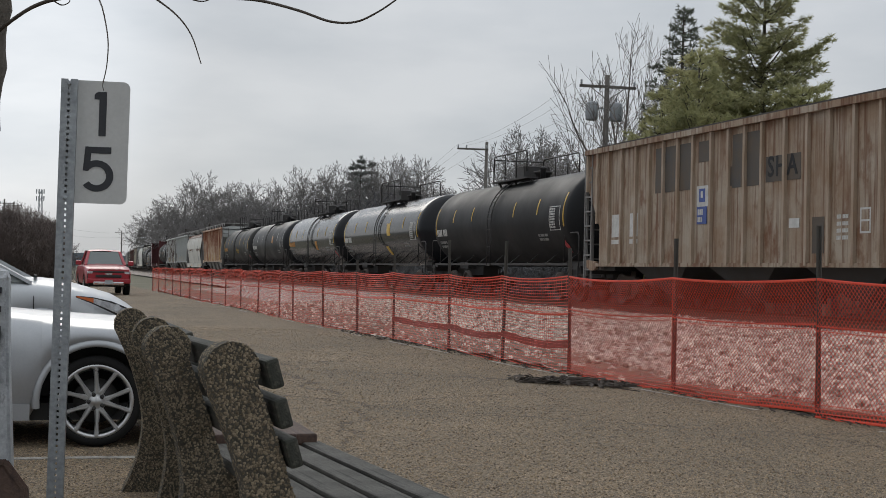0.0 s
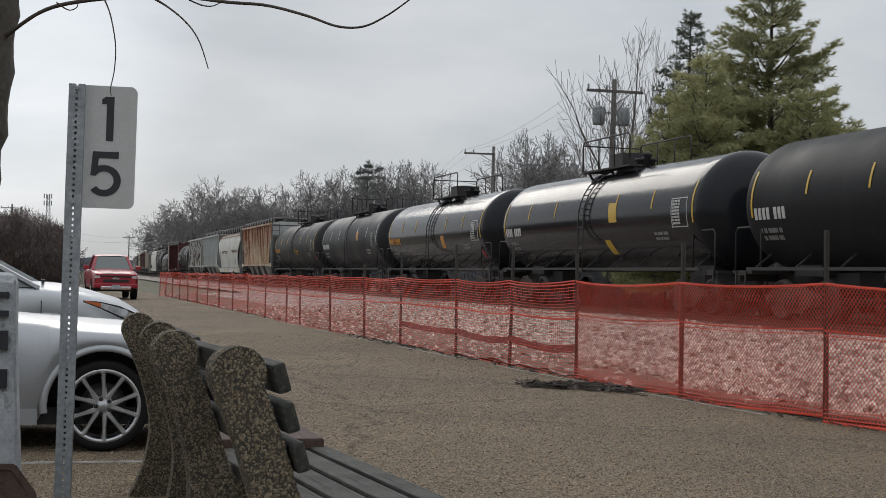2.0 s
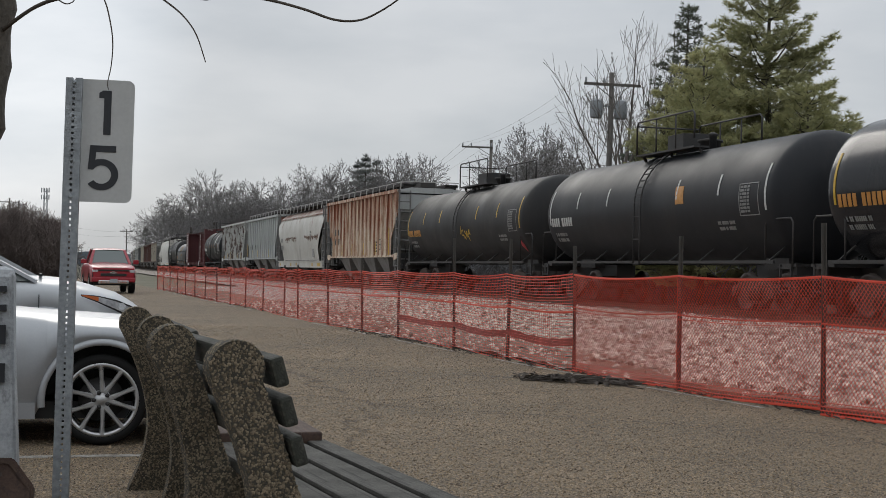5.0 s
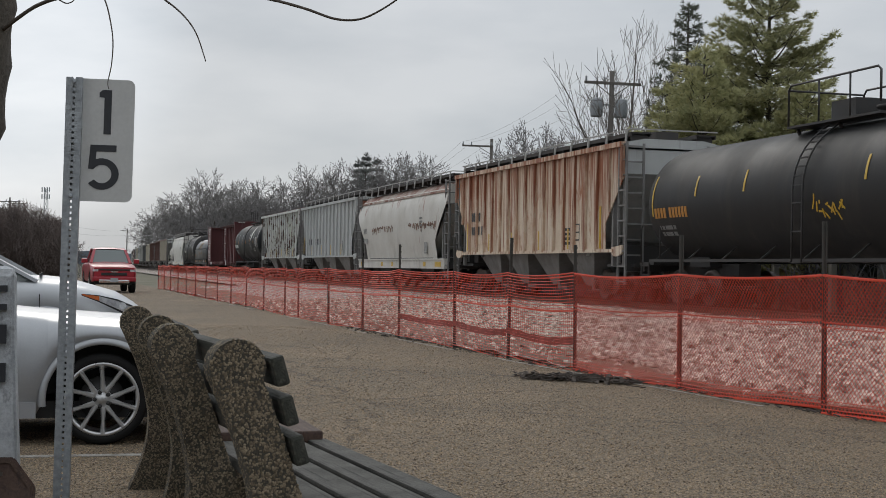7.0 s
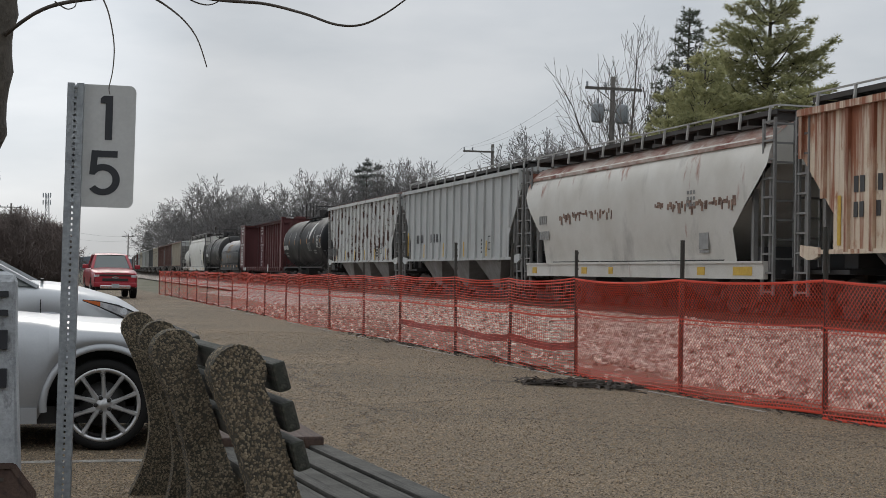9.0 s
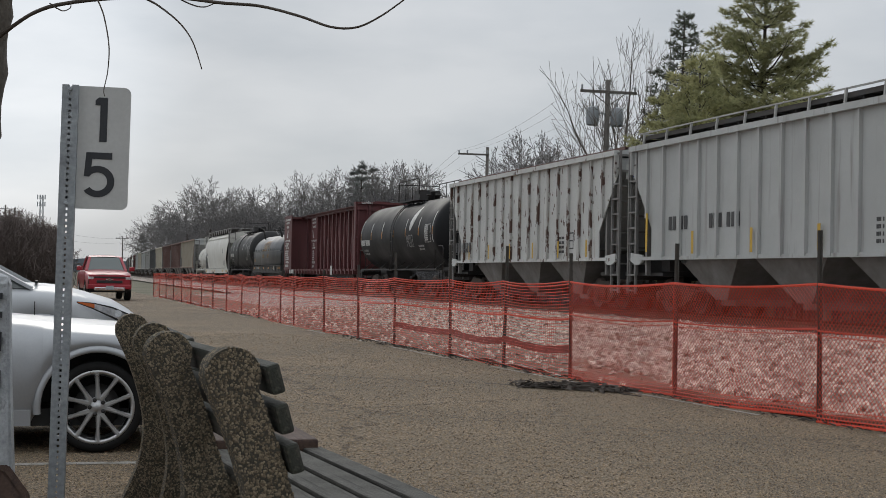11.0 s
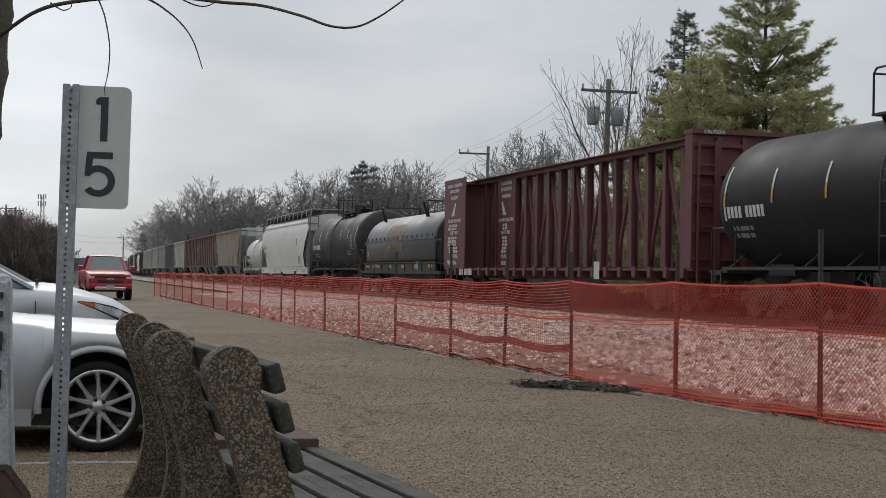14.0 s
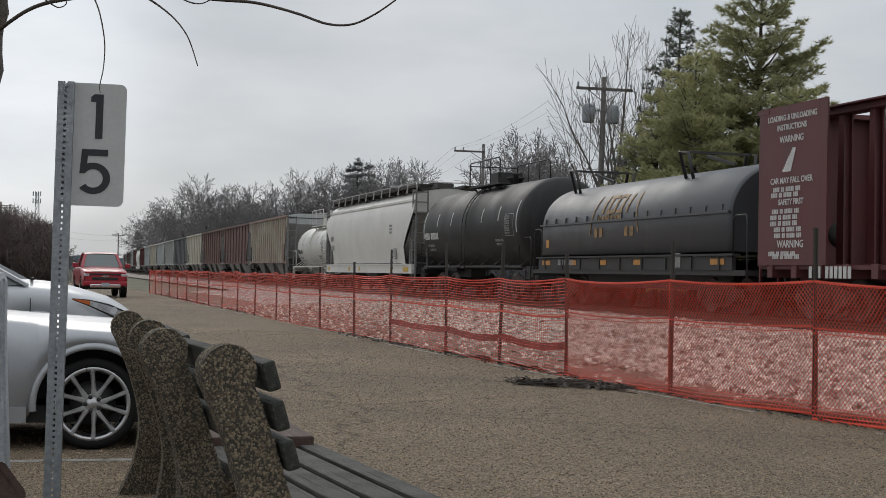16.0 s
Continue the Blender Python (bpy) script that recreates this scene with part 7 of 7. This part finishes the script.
        part(name, me, None, root)
    return root


far_kinds = [bare_tree(40 + i, 12.0, "leafless broad-crowned tree beyond the railway", 0.26, (7, 4, 3, 3, 2), (1.0, 1.1, 0.9, 1.05)[i], 0.06, 0.66, 0.35, (0.42, 0.38, 0.46, 0.4)[i], "hazed_twigs", 0.016) for i in range(4)]
# the first four stand in the row; the rest are copies, turned and sized
ROW = [(905, 160, 232, 0), (922, 172, 238, 2), (992, 185, 250, 1), (940, 215, 262, 2), (745, 150, 285, 3), (700, 160, 284, 0), (600, 160, 296, 1), (540, 175, 304, 2), (498, 190, 325, 3), (455, 205, 326, 0),
       (415, 215, 330, 1), (365, 205, 310, 2), (335, 230, 332, 3), (285, 290, 356, 0), (265, 330, 376, 1), (580, 200, 318, 3), (525, 230, 345, 0), (665, 170, 290, 2), (440, 260, 345, 3), (395, 270, 340, 0), (350, 280, 350, 1),
       (310, 330, 370, 2), (775, 180, 335, 1), (820, 200, 350, 0), (430, 195, 328, 1), (475, 200, 332, 0), (570, 170, 312, 3), (310, 260, 350, 1), (685, 150, 290, 1), (725, 155, 288, 2)]
firsts = {}
for px, depth, py, kind in ROW:
    x, y = seen_at(px, depth)
    k = high_at(px, py, depth) / 12.0
    k *= 1.07
    w = k * 0.95
    m = Matrix.LocRotScale((x, y, -0.1), Euler((0, 0, px * 1.7)), (w, w, k))
    if kind in firsts:
        copy_thing(far_kinds[kind], m)
    else:
        firsts[kind] = m
for kind, m in firsts.items():
    far_kinds[kind].matrix_basis = m

# sparse tall trees by the transformer pole
for i, (px, py, depth, op, wd) in enumerate(((1100, 14, 57, 0.75, 0.9), (1150, 25, 66, 0.6, 0.6), (1072, 95, 66, 0.9, 0.9), (1120, 150, 64, 1.0, 1.0))):
    t = bare_tree(77 + i, high_at(px, py, depth), "leafless tree with upright crooked limbs", 0.16, (5, 3, 3, 2), op, 0.24, 0.68, 0.25, 0.42, fine=0.008, wide=wd)
    t.matrix_basis = pose(*seen_at(px, depth), 0, 0, 0, (40, 110, 0, 250)[i])
# the dense reddish tree beyond the parked cars
for i, (px, depth, py) in enumerate(((30, 88, 362), (85, 92, 385), (-40, 86, 352), (-110, 80, 350))):
    t = bare_tree(90 + i, high_at(px, py, depth), "dense reddish-brown leafless ornamental tree", 0.2, (13, 7, 5, 4), 1.1, 0.1, 0.62, 0.12, 0.5, "red_twigs")
    t.matrix_basis = pose(*seen_at(px, depth), 0, 0, 0, 33 * i)


def brush(name, label, places, mat_name, n, size, seed, dome=False):
    """An uneven thicket of fine crossed twigs."""
    rng = random.Random(seed)
    verts, faces = [], []
    for _ in range(n):
        x, y, w, d, h = rng.choice(places)
        if dome:
            u = Vector((rng.gauss(0, 1), rng.gauss(0, 1), rng.gauss(0, 1))).normalized() * rng.random() ** 0.4
            c = Vector((x + u.x * w, y + u.y * d, h * 0.5 + u.z * h * 0.5))
        else:
            top = h * (0.75 + 0.35 * noise.noise((x * 0.13, y * 0.13, seed)) + 0.2 * rng.random())
            c = Vector((x + rng.gauss(0, w), y + rng.gauss(0, d), top * rng.random() ** 0.8))
        q = Euler((rng.gauss(0, 0.6), rng.gauss(0, 0.6), rng.uniform(0, 6.3))).to_matrix()
        s = size * rng.uniform(0.5, 1.4)
        k = len(verts)
        for v in ((-0.03, 0, -0.8), (0.03, 0.02, -0.8), (0.02, -0.02, 1.0), (-0.01, 0, 1.0)):
            verts.append(tuple(c + q @ (Vector(v) * s)))
        faces.append((k, k + 1, k + 2, k + 3))
    me = bpy.data.meshes.new(name)
    me.from_pydata(verts, [], faces)
    me.materials.append(M[mat_name])
    tagged(new(name, me), label, "undergrowth", kind="stuff")


places = []
for s in range(60, 460, 6):
    p = on_track(s, OFF + 15 + (s * 7 % 9))
    places.append((p.x, p.y, 2.4, 4.0, 3.6 + 0.026 * s + 1.0 * math.sin(s * 0.21)))
brush("far_woods", "grey-brown leafless woods beyond the railway", places, "hazed_wood", 110000, 1.0, 3)
near_places = []
for s in range(-6, 90, 5):
    p = st(s, 27.5 + (s % 3))
    near_places.append((p.x, p.y, 2.6, 1.8, 2.6))
brush("trackside_brush", "dark tangled brush along the far side of the railway", near_places, "hazed_wood", 36000, 0.6, 4)
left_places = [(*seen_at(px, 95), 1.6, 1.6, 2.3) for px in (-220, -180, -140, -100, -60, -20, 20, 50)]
brush("hedge", "dark leafless hedge beyond the parking lot", left_places, "hazed_wood", 24000, 0.45, 5)
domes = [(*seen_at(22, 88), 3.1, 2.6, high_at(22, 366, 88)), (*seen_at(-80, 86), 3.4, 2.8, high_at(-80, 355, 86)), (*seen_at(78, 90), 1.6, 1.6, high_at(78, 392, 90))]
brush("ornamental_thicket", "dense reddish-brown twigs of clipped leafless trees", domes, "red_twigs", 42000, 0.38, 6, True)


def needle_tuft(rng, verts, faces, c, axis, size, n, fat):
    """A brush of needles round a twig's end."""
    for _ in range(n):
        d = (axis * rng.uniform(0.3, 1.1) + Vector((rng.gauss(0, 0.55), rng.gauss(0, 0.55), rng.gauss(0.12, 0.45)))).normalized()
        o = d.orthogonal().normalized() * size * fat
        k = len(verts)
        verts.extend([tuple(c - o), tuple(c + o), tuple(c + d * size)])
        faces.append((k, k + 1, k + 2))


def conifer(seed, height, label, name, reach, mat_name, whorl, per_whorl, lift, tuft, base, shape, step=0.2, n=10, fat=0.085, droop=0.0, plate=0.5, trunk_r=0.016):
    """A conifer: whorls of limbs, each limb a flat spray of side twigs that end in brushes of needles."""
    rng = random.Random(seed)
    root = thing(name, label, "tree", group="evergreen trees")
    a = bmesh.new()
    tube(a, [(0, 0, 0), (0.05, 0, height * 0.35), (-0.05, 0.05, height * 0.7), (0, 0, height)], height * trunk_r, 9, 0.02)
    verts, faces, wood_v, wood_f = [], [], [], []
    z, turn = base, 0.0
    while z < height - 0.12:
        f = (z - base) / (height - base)
        turn += 0.9
        for b in range(per_whorl):
            ang = turn + 6.283 * b / per_whorl + rng.gauss(0, 0.25)
            ln = reach * shape(f) * rng.choice((0.5, 0.75, 0.9, 1.0, 1.1)) * rng.uniform(0.9, 1.08)
            up = lift(f) + rng.gauss(0, 0.06)
            d = Vector((math.cos(ang), math.sin(ang), up)).normalized()
            flat = Vector((-math.sin(ang), math.cos(ang), 0))
            p0 = Vector((0, 0, z + rng.uniform(-0.12, 0.12)))
            pts = [p0, p0 + d * ln * 0.35 + Vector((0, 0, -0.05 * ln)), p0 + d * ln * 0.7 + Vector((0, 0, (-0.04 - droop) * ln)), p0 + d * ln + Vector((0, 0, (0.06 - droop) * ln))]
            stick(wood_v, wood_f, pts, 0.015 + 0.012 * ln, 0.008, 4)
            m = max(3, int(ln / step))
            for k in range(m):
                u = 0.18 + 0.82 * (k + rng.random()) / m
                i = min(2, int(u * 3))
                c = pts[i].lerp(pts[i + 1], u * 3 - i)
                for sg in (-1, 1):
                    tw = (0.22 + plate * ln * (1.05 - u) ** 0.8 * (0.5 + u)) * rng.uniform(0.5, 1.1)
                    way = (d * 0.75 + flat * sg * rng.uniform(0.6, 1.1) + Vector((0, 0, rng.gauss(0.1, 0.14)))).normalized()
                    tip = c + way * tw
                    q = max(1, int(tw / (tuft * 0.95)))
                    for e in range(q):
                        at = c.lerp(tip, (e + 1) / q) + Vector((rng.gauss(0, 0.03), rng.gauss(0, 0.03), rng.gauss(0, 0.05)))
                        needle_tuft(rng, verts, faces, at, way, tuft * rng.uniform(0.75, 1.25), n, fat)
            needle_tuft(rng, verts, faces, pts[-1], d, tuft * 1.2, n + 6, fat)
        z += whorl * rng.uniform(0.75, 1.25)
    needle_tuft(rng, verts, faces, Vector((0, 0, height - 0.1)), Vector((0, 0, 1)), tuft * 1.5, 16, fat)
    part("trunk", a, M["bare_bark"], root)
    for nm, vv, ff, key in (("limb", wood_v, wood_f, "bare_bark"), ("needles", verts, faces, mat_name)):
        me = bpy.data.meshes.new(nm)
        me.from_pydata(vv, [], ff)
        me.materials.append(M[key])
        tagged(part(nm, me, None, root), kind="stuff")
    return root


def pine(f):
    return (1 - f) ** 0.62 * (0.9 + 0.1 * math.sin(21 * f)) + 0.05


def cone(f):
    return (1 - f) ** 1.05 + 0.03


t = conifer(5, high_at(1345, -70, 52), "tall white pine with layered olive-green needles", "pine_tree", 4.2, "pine", 0.5, 7, lambda f: 0.08 + 0.42 * f, 0.23, 2.0, pine, 0.15, 14, 0.095)
t.matrix_basis = pose(*seen_at(1348, 52), 0, 0, 0, 20)
t = conifer(6, high_at(1225, 92, 49), "shorter pine with olive-green needles", "pine_tree", 2.9, "pine", 0.42, 6, lambda f: 0.1 + 0.35 * f, 0.23, 1.3, pine, 0.15, 13, 0.095)
t.matrix_basis = pose(*seen_at(1232, 49), 0, 0, 0, 120)
t = conifer(10, high_at(1420, 150, 47), "spreading pine with olive-green needles", "pine_tree", 2.8, "pine", 0.42, 6, lambda f: 0.1 + 0.35 * f, 0.23, 1.3, pine, 0.15, 13, 0.095)
t.matrix_basis = pose(*seen_at(1415, 48), 0, 0, 0, 220)
t = conifer(11, high_at(1165, 165, 52), "low pine with olive-green needles", "pine_tree", 2.4, "pine", 0.42, 6, lambda f: 0.1 + 0.35 * f, 0.23, 1.0, pine, 0.15, 13, 0.095)
t.matrix_basis = pose(*seen_at(1168, 52), 0, 0, 0, 60)
t = conifer(7, high_at(1205, 14, 60), "slender dark spruce behind the pines", "spruce_tree", 3.9, "spruce", 0.36, 6, lambda f: -0.15 + 0.4 * f, 0.19, 2.5, cone, 0.18, 10, 0.11, 0.04, 0.32)
t.matrix_basis = pose(*seen_at(1203, 60), 0, 0, 0, 0)
for i, (px, depth, py) in enumerate(((636, 165, 280), (655, 172, 288), (622, 176, 292), (249, 330, 408), (256, 345, 416))):
    t = conifer(60 + i, high_at(px, py, depth), "dark distant spruce among leafless trees", "spruce_tree", 3.6, "hazed_spruce", 0.75, 6, lambda f: -0.15 + 0.35 * f, 0.42, 1.0, cone, 0.55, 6, 0.1, 0.04, 0.3)
    t.matrix_basis = pose(*seen_at(px, depth), 0, 0, 0, 50 * i)


def utility_pole(label, px, py, depth, arm, cans=False, one_sided=False, turn=0.0, yaw=0.0):
    h = high_at(px, py, depth)
    x, y = seen_at(px, depth)
    root = thing("utility_pole", label, "utility pole", m=pose(x, y, -0.05, 0, turn, yaw), group="utility poles")
    bm = bmesh.new()
    tube(bm, [(0, 0, 0), (0, 0, h)], 0.16, 10, 0.11)
    part("pole", bm, M["pole_wood"], root)
    bm = bmesh.new()
    x0, x1 = (-arm, 0.1) if one_sided else (-arm / 2, arm / 2)
    box(bm, ((x0 + x1) / 2, -0.14, h - 0.55), (x1 - x0, 0.1, 0.12))
    for sg in ((-1,) if one_sided else (-1, 1)):
        bar(bm, (0, -0.16, h - 1.15), (sg * arm * (0.45 if one_sided else 0.3), -0.16, h - 0.6), 0.035)
    part("cross_arm", bm, M["pole_wood"], root)
    for u in (0.03, 0.35, 0.97) if not one_sided else (0.03, 0.3, 0.95):
        bm = bmesh.new()
        turned(bm, [(h - 0.5, 0.03), (h - 0.42, 0.06), (h - 0.36, 0.04), (h - 0.3, 0.06), (h - 0.26, 0.02)], "z", 8, (x0 + (x1 - x0) * u, -0.14, 0))
        part("insulator", bm, M["can_grey"], root)
    if cans:
        for sx in (-0.68, 0.42):
            bm = bmesh.new()
            turned(bm, [(h - 2.05, 0.24), (h - 2.0, 0.27), (h - 1.3, 0.27), (h - 1.25, 0.24), (h - 1.2, 0.05)], "z", 18, (sx, -0.1, 0))
            for k in range(6):
                a = k * math.pi / 3
                box(bm, (sx + 0.27 * math.cos(a), -0.1 + 0.27 * math.sin(a), h - 1.65), (0.04, 0.04, 0.5))
            turned(bm, [(h - 1.2, 0.04), (h - 1.05, 0.05), (h - 0.95, 0.02)], "z", 8, (sx, -0.1, 0))
            part("transformer", bm, M["can_grey"], root)
            bm = bmesh.new()
            bar(bm, (0, 0, h - 1.5), (sx, -0.1, h - 1.5), 0.08)
            part("bracket", bm, M["can_grey"], root)
    return Vector((x, y, h)), (x0, x1)


p1, a1 = utility_pole("wooden utility pole with two grey transformers", 1063, 130, 62, 2.55, True, turn=0.9, yaw=8)
p2, a2 = utility_pole("wooden utility pole with one-sided cross arm", 855, 250, 99, 2.1, False, True, turn=0.6, yaw=6)
p3, a3 = utility_pole("far wooden utility pole beside the road", 215, 408, 330, 3.0)
for i, (px, py, dp) in enumerate(((6, 352, 190), (22, 357, 230))):
    utility_pole("distant utility pole behind trees", px, py, dp, 3.0)


def wire(a, b, sag, r):
    bm = bmesh.new()
    tube(bm, [a.lerp(b, k / 10) - Vector((0, 0, sag * 4 * (k / 10) * (1 - k / 10))) for k in range(11)], r, 4)
    solid("power_line", bm, M["wire"], "thin sagging power line between utility poles", "cable", group="power lines")


for o1, o2, dz in ((-1.2, -2.0, -0.3), (-0.4, -1.3, -0.3), (1.2, 0.0, -0.3), (0.0, 0.0, -2.1)):
    wire(p1 + Vector((o1, 0, dz)), p2 + Vector((o2, 0, dz)), 0.5, 0.006)
for o2 in (-2.0, -1.3, 0.0):
    wire(p2 + Vector((o2, 0, -0.3)), Vector((*seen_at(640, 210), 11.0)), 0.9, 0.007)
wire(p3 + Vector((0, 0, -0.6)), Vector((*seen_at(20, 230), 9.5)), 1.0, 0.018)
wire(p3 + Vector((0, 0, -1.6)), Vector((*seen_at(20, 230), 8.0)), 1.0, 0.018)

# lattice mast far behind the reddish trees
root = thing("radio_mast", "distant grey lattice radio mast", "mast", m=pose(*seen_at(70, 420), 0))
h = high_at(70, 336, 420)
bm = bmesh.new()
for sx, sy in ((-1, -1), (1, -1), (1, 1), (-1, 1)):
    bar(bm, (sx * 0.9, sy * 0.9, 0), (sx * 0.35, sy * 0.35, h), 0.12)
for k in range(12):
    z0, z1 = h * k / 12, h * (k + 1) / 12
    w0, w1 = 0.9 - 0.55 * k / 12, 0.9 - 0.55 * (k + 1) / 12
    bar(bm, (-w0, -w0, z0), (w1, -w1, z1), 0.08)
    bar(bm, (w0, -w0, z0), (-w1, -w1, z1), 0.08)
part("lattice", bm, M["can_grey"], root)
for z in (h - 0.5, h - 2.6):
    bm = bmesh.new()
    for sx in (-1.1, -0.4, 0.4, 1.1):
        box(bm, (sx, -0.5, z), (0.3, 0.2, 1.4))
    part("antenna_panel", bm, M["can_grey"], root)


# low far ridge
def ridge():
    verts, faces = [], []
    for i in range(81):
        a = -0.9 + 1.8 * i / 80
        r = 1900
        z = 14 + 9 * noise.noise((a * 6, 0, 2)) + 4 * noise.noise((a * 31, 0, 5))
        verts += [(r * math.sin(a), r * math.cos(a), -1), (r * math.sin(a), r * math.cos(a), z), ((r + 300) * math.sin(a), (r + 300) * math.cos(a), z + 2), ((r + 320) * math.sin(a), (r + 320) * math.cos(a), -1)]
    for i in range(80):
        for k in range(3):
            a = 4 * i + k
            faces.append((a, a + 1, a + 5, a + 4))
    me = bpy.data.meshes.new("far_ridge")
    me.from_pydata(verts, [], faces)
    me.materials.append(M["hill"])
    tagged(new("far_ridge", me), "low wooded ridge on the horizon, haze painted as blue-grey", "hill", kind="structure")


ridge()

# depot with a green metal hip roof beyond the railway
M["depot_wall"] = mat("depot_wall", (0.2, 0.19, 0.16), (0.15, 0.145, 0.125), 1.0, 0.5, rough=0.8)


def depot():
    p = st(32.0, 26.8)
    root = thing("depot_building", "low depot with dark green metal hip roof", "building", m=pose(p.x, p.y, -0.06, 0, 0, math.degrees(HEAD) + 90))
    hx, hy, eave, ridge_z = 9.0, 4.3, 4.0, 6.3
    bm = bmesh.new()
    rings(bm, [[(-hx, -hy, eave - 0.25), (hx, -hy, eave - 0.25), (hx, hy, eave - 0.25), (-hx, hy, eave - 0.25)], [(-hx, -hy, eave), (hx, -hy, eave), (hx, hy, eave), (-hx, hy, eave)],
               [(-hx + 4.0, -0.05, ridge_z), (hx - 4.0, -0.05, ridge_z), (hx - 4.0, 0.05, ridge_z), (-hx + 4.0, 0.05, ridge_z)]], smooth=False)
    part("roof", bm, M["shelter_roof"], root)
    for k in range(33):
        x = -hx + 0.55 * (k + 0.5)
        f = min(1.0, (hx - abs(x)) / 4.0)
        bm = bmesh.new()
        bar(bm, (x, hy, eave + 0.02), (x, hy * (1 - f) + 0.02, eave + (ridge_z - eave) * f + 0.02), 0.035, 0.05)
        part("roof_seam", bm, M["shelter_roof"], root)
    bm = bmesh.new()
    box(bm, (0, -0.6, (eave - 0.3) / 2), (2 * hx - 2.4, 2 * hy - 4.0, eave - 0.3))
    part("wall", bm, M["depot_wall"], root)
    for x in np.linspace(-hx + 0.6, hx - 0.6, 6):
        bm = bmesh.new()
        box(bm, (x, hy - 0.5, (eave - 0.25) / 2), (0.18, 0.18, eave - 0.25))
        part("column", bm, M["depot_wall"], root)
    for x in np.linspace(-hx + 2.6, hx - 2.6, 5):
        bm = bmesh.new()
        box(bm, (x, hy - 2.58, 1.9), (1.0, 0.06, 1.5))
        part("window", bm, M["car_glass"], root)


depot()


# ======== the tree over the eye ========
def near_tree():
    root = thing("near_tree", "slender tree trunk with drooping bare twigs", "tree", m=pose(0, 0, 0))
    dp = 5.4

    def w(px, py, depth):
        return Vector(((px - 784) / 2486 * depth, depth, high_at(px, py, depth)))

    out = Vector((-0.04, 0, 0))

    rng = random.Random(2)
    bm = bmesh.new()
    base = w(-96, 700, dp)
    base.z = -0.05
    pts = [base, w(-88, 700, dp), w(-78, 420, dp), w(-66, 330, dp), w(-52, 200, dp), w(-38, 60, dp), w(-22, -60, dp), w(0, -220, dp), w(20, -420, dp)]
    pts = [Vector(p) for p in spline([tuple(p) for p in pts], 5)]
    rows = []
    for i, p in enumerate(pts):
        r = (0.155 - 0.05 * i / len(pts)) * (1 + 0.05 * math.sin(i * 1.7))
        rows.append([p + out + Vector((math.cos(a), math.sin(a), 0)) * r * (1 + 0.06 * rng.uniform(-1, 1)) for a in np.linspace(0, 2 * math.pi, 15)[:-1]])
    rings(bm, rows)
    part("trunk", bm, M["bark"], root)

    def limb(name, pts, r0, r1, seg=6):
        bm = bmesh.new()
        tube(bm, spline([tuple(p) for p in pts], 6), r0, seg, r1)
        part(name, bm, M["twig"], root)

    limb("branch", [w(-20, 60, 5.4), w(15, 32, 5.2), w(50, 10, 5.0), (w(95, -4, 4.9)), w(180, -14, 4.8), w(290, -16, 4.7), w(380, -6, 4.6), w(450, 0, 4.6), w(520, 18, 4.55), w(575, 37, 4.5), w(620, 38, 4.5), w(660, 20, 4.45), w(700, -8, 4.4), w(740, -40, 4.4)], 0.0085, 0.002)
    limb("twig", [w(160, -12, 4.8), w(172, 18, 4.75), w(182, 70, 4.7), w(181, 115, 4.7), w(175, 148, 4.68), w(177, 160, 4.66)], 0.003, 0.0014, 5)
    limb("twig", [w(245, -14, 4.7), w(270, 0, 4.7), w(305, 28, 4.65), w(330, 62, 4.6), w(348, 112, 4.55)], 0.0042, 0.0018, 5)
    limb("twig", [w(75, -6, 4.9), w(88, 3, 4.9), w(100, 8, 4.88), (w(112, 2, 4.85)), w(112, -10, 4.85)], 0.003, 0.0015, 5)
    limb("twig", [w(300, -16, 4.7), w(330, -2, 4.7), w(352, 1, 4.68), w(372, -8, 4.66)], 0.003, 0.0018, 5)
    limb("branch", [w(20, -420, 5.4), w(150, -560, 5.2), w(400, -640, 5.0)], 0.03, 0.008)
    limb("branch", [w(0, -220, 5.4), w(-200, -420, 5.5), w(-360, -560, 5.7)], 0.03, 0.008)
    limb("branch", [w(20, -420, 5.4), w(60, -700, 5.5), w(40, -950, 5.6)], 0.05, 0.01)


near_tree()


# ======== movement ========
def motions():
    for car, s0 in TRAIN:
        walk(car, [(t, track_pose(s0 - SPEED * t)) for t in range(17)])
    # wheels roll on the cars that pass close by
    for car, s0 in TRAIN[:13]:
        for ob in car.children:
            if ob.name.startswith("wheelset"):
                x = ob.matrix_basis.translation.x
                walk(ob, [(k / 30, pose(x, 0, 0.46, 0, -math.degrees(SPEED * k / 30 / 0.46))) for k in range(481)])


motions()
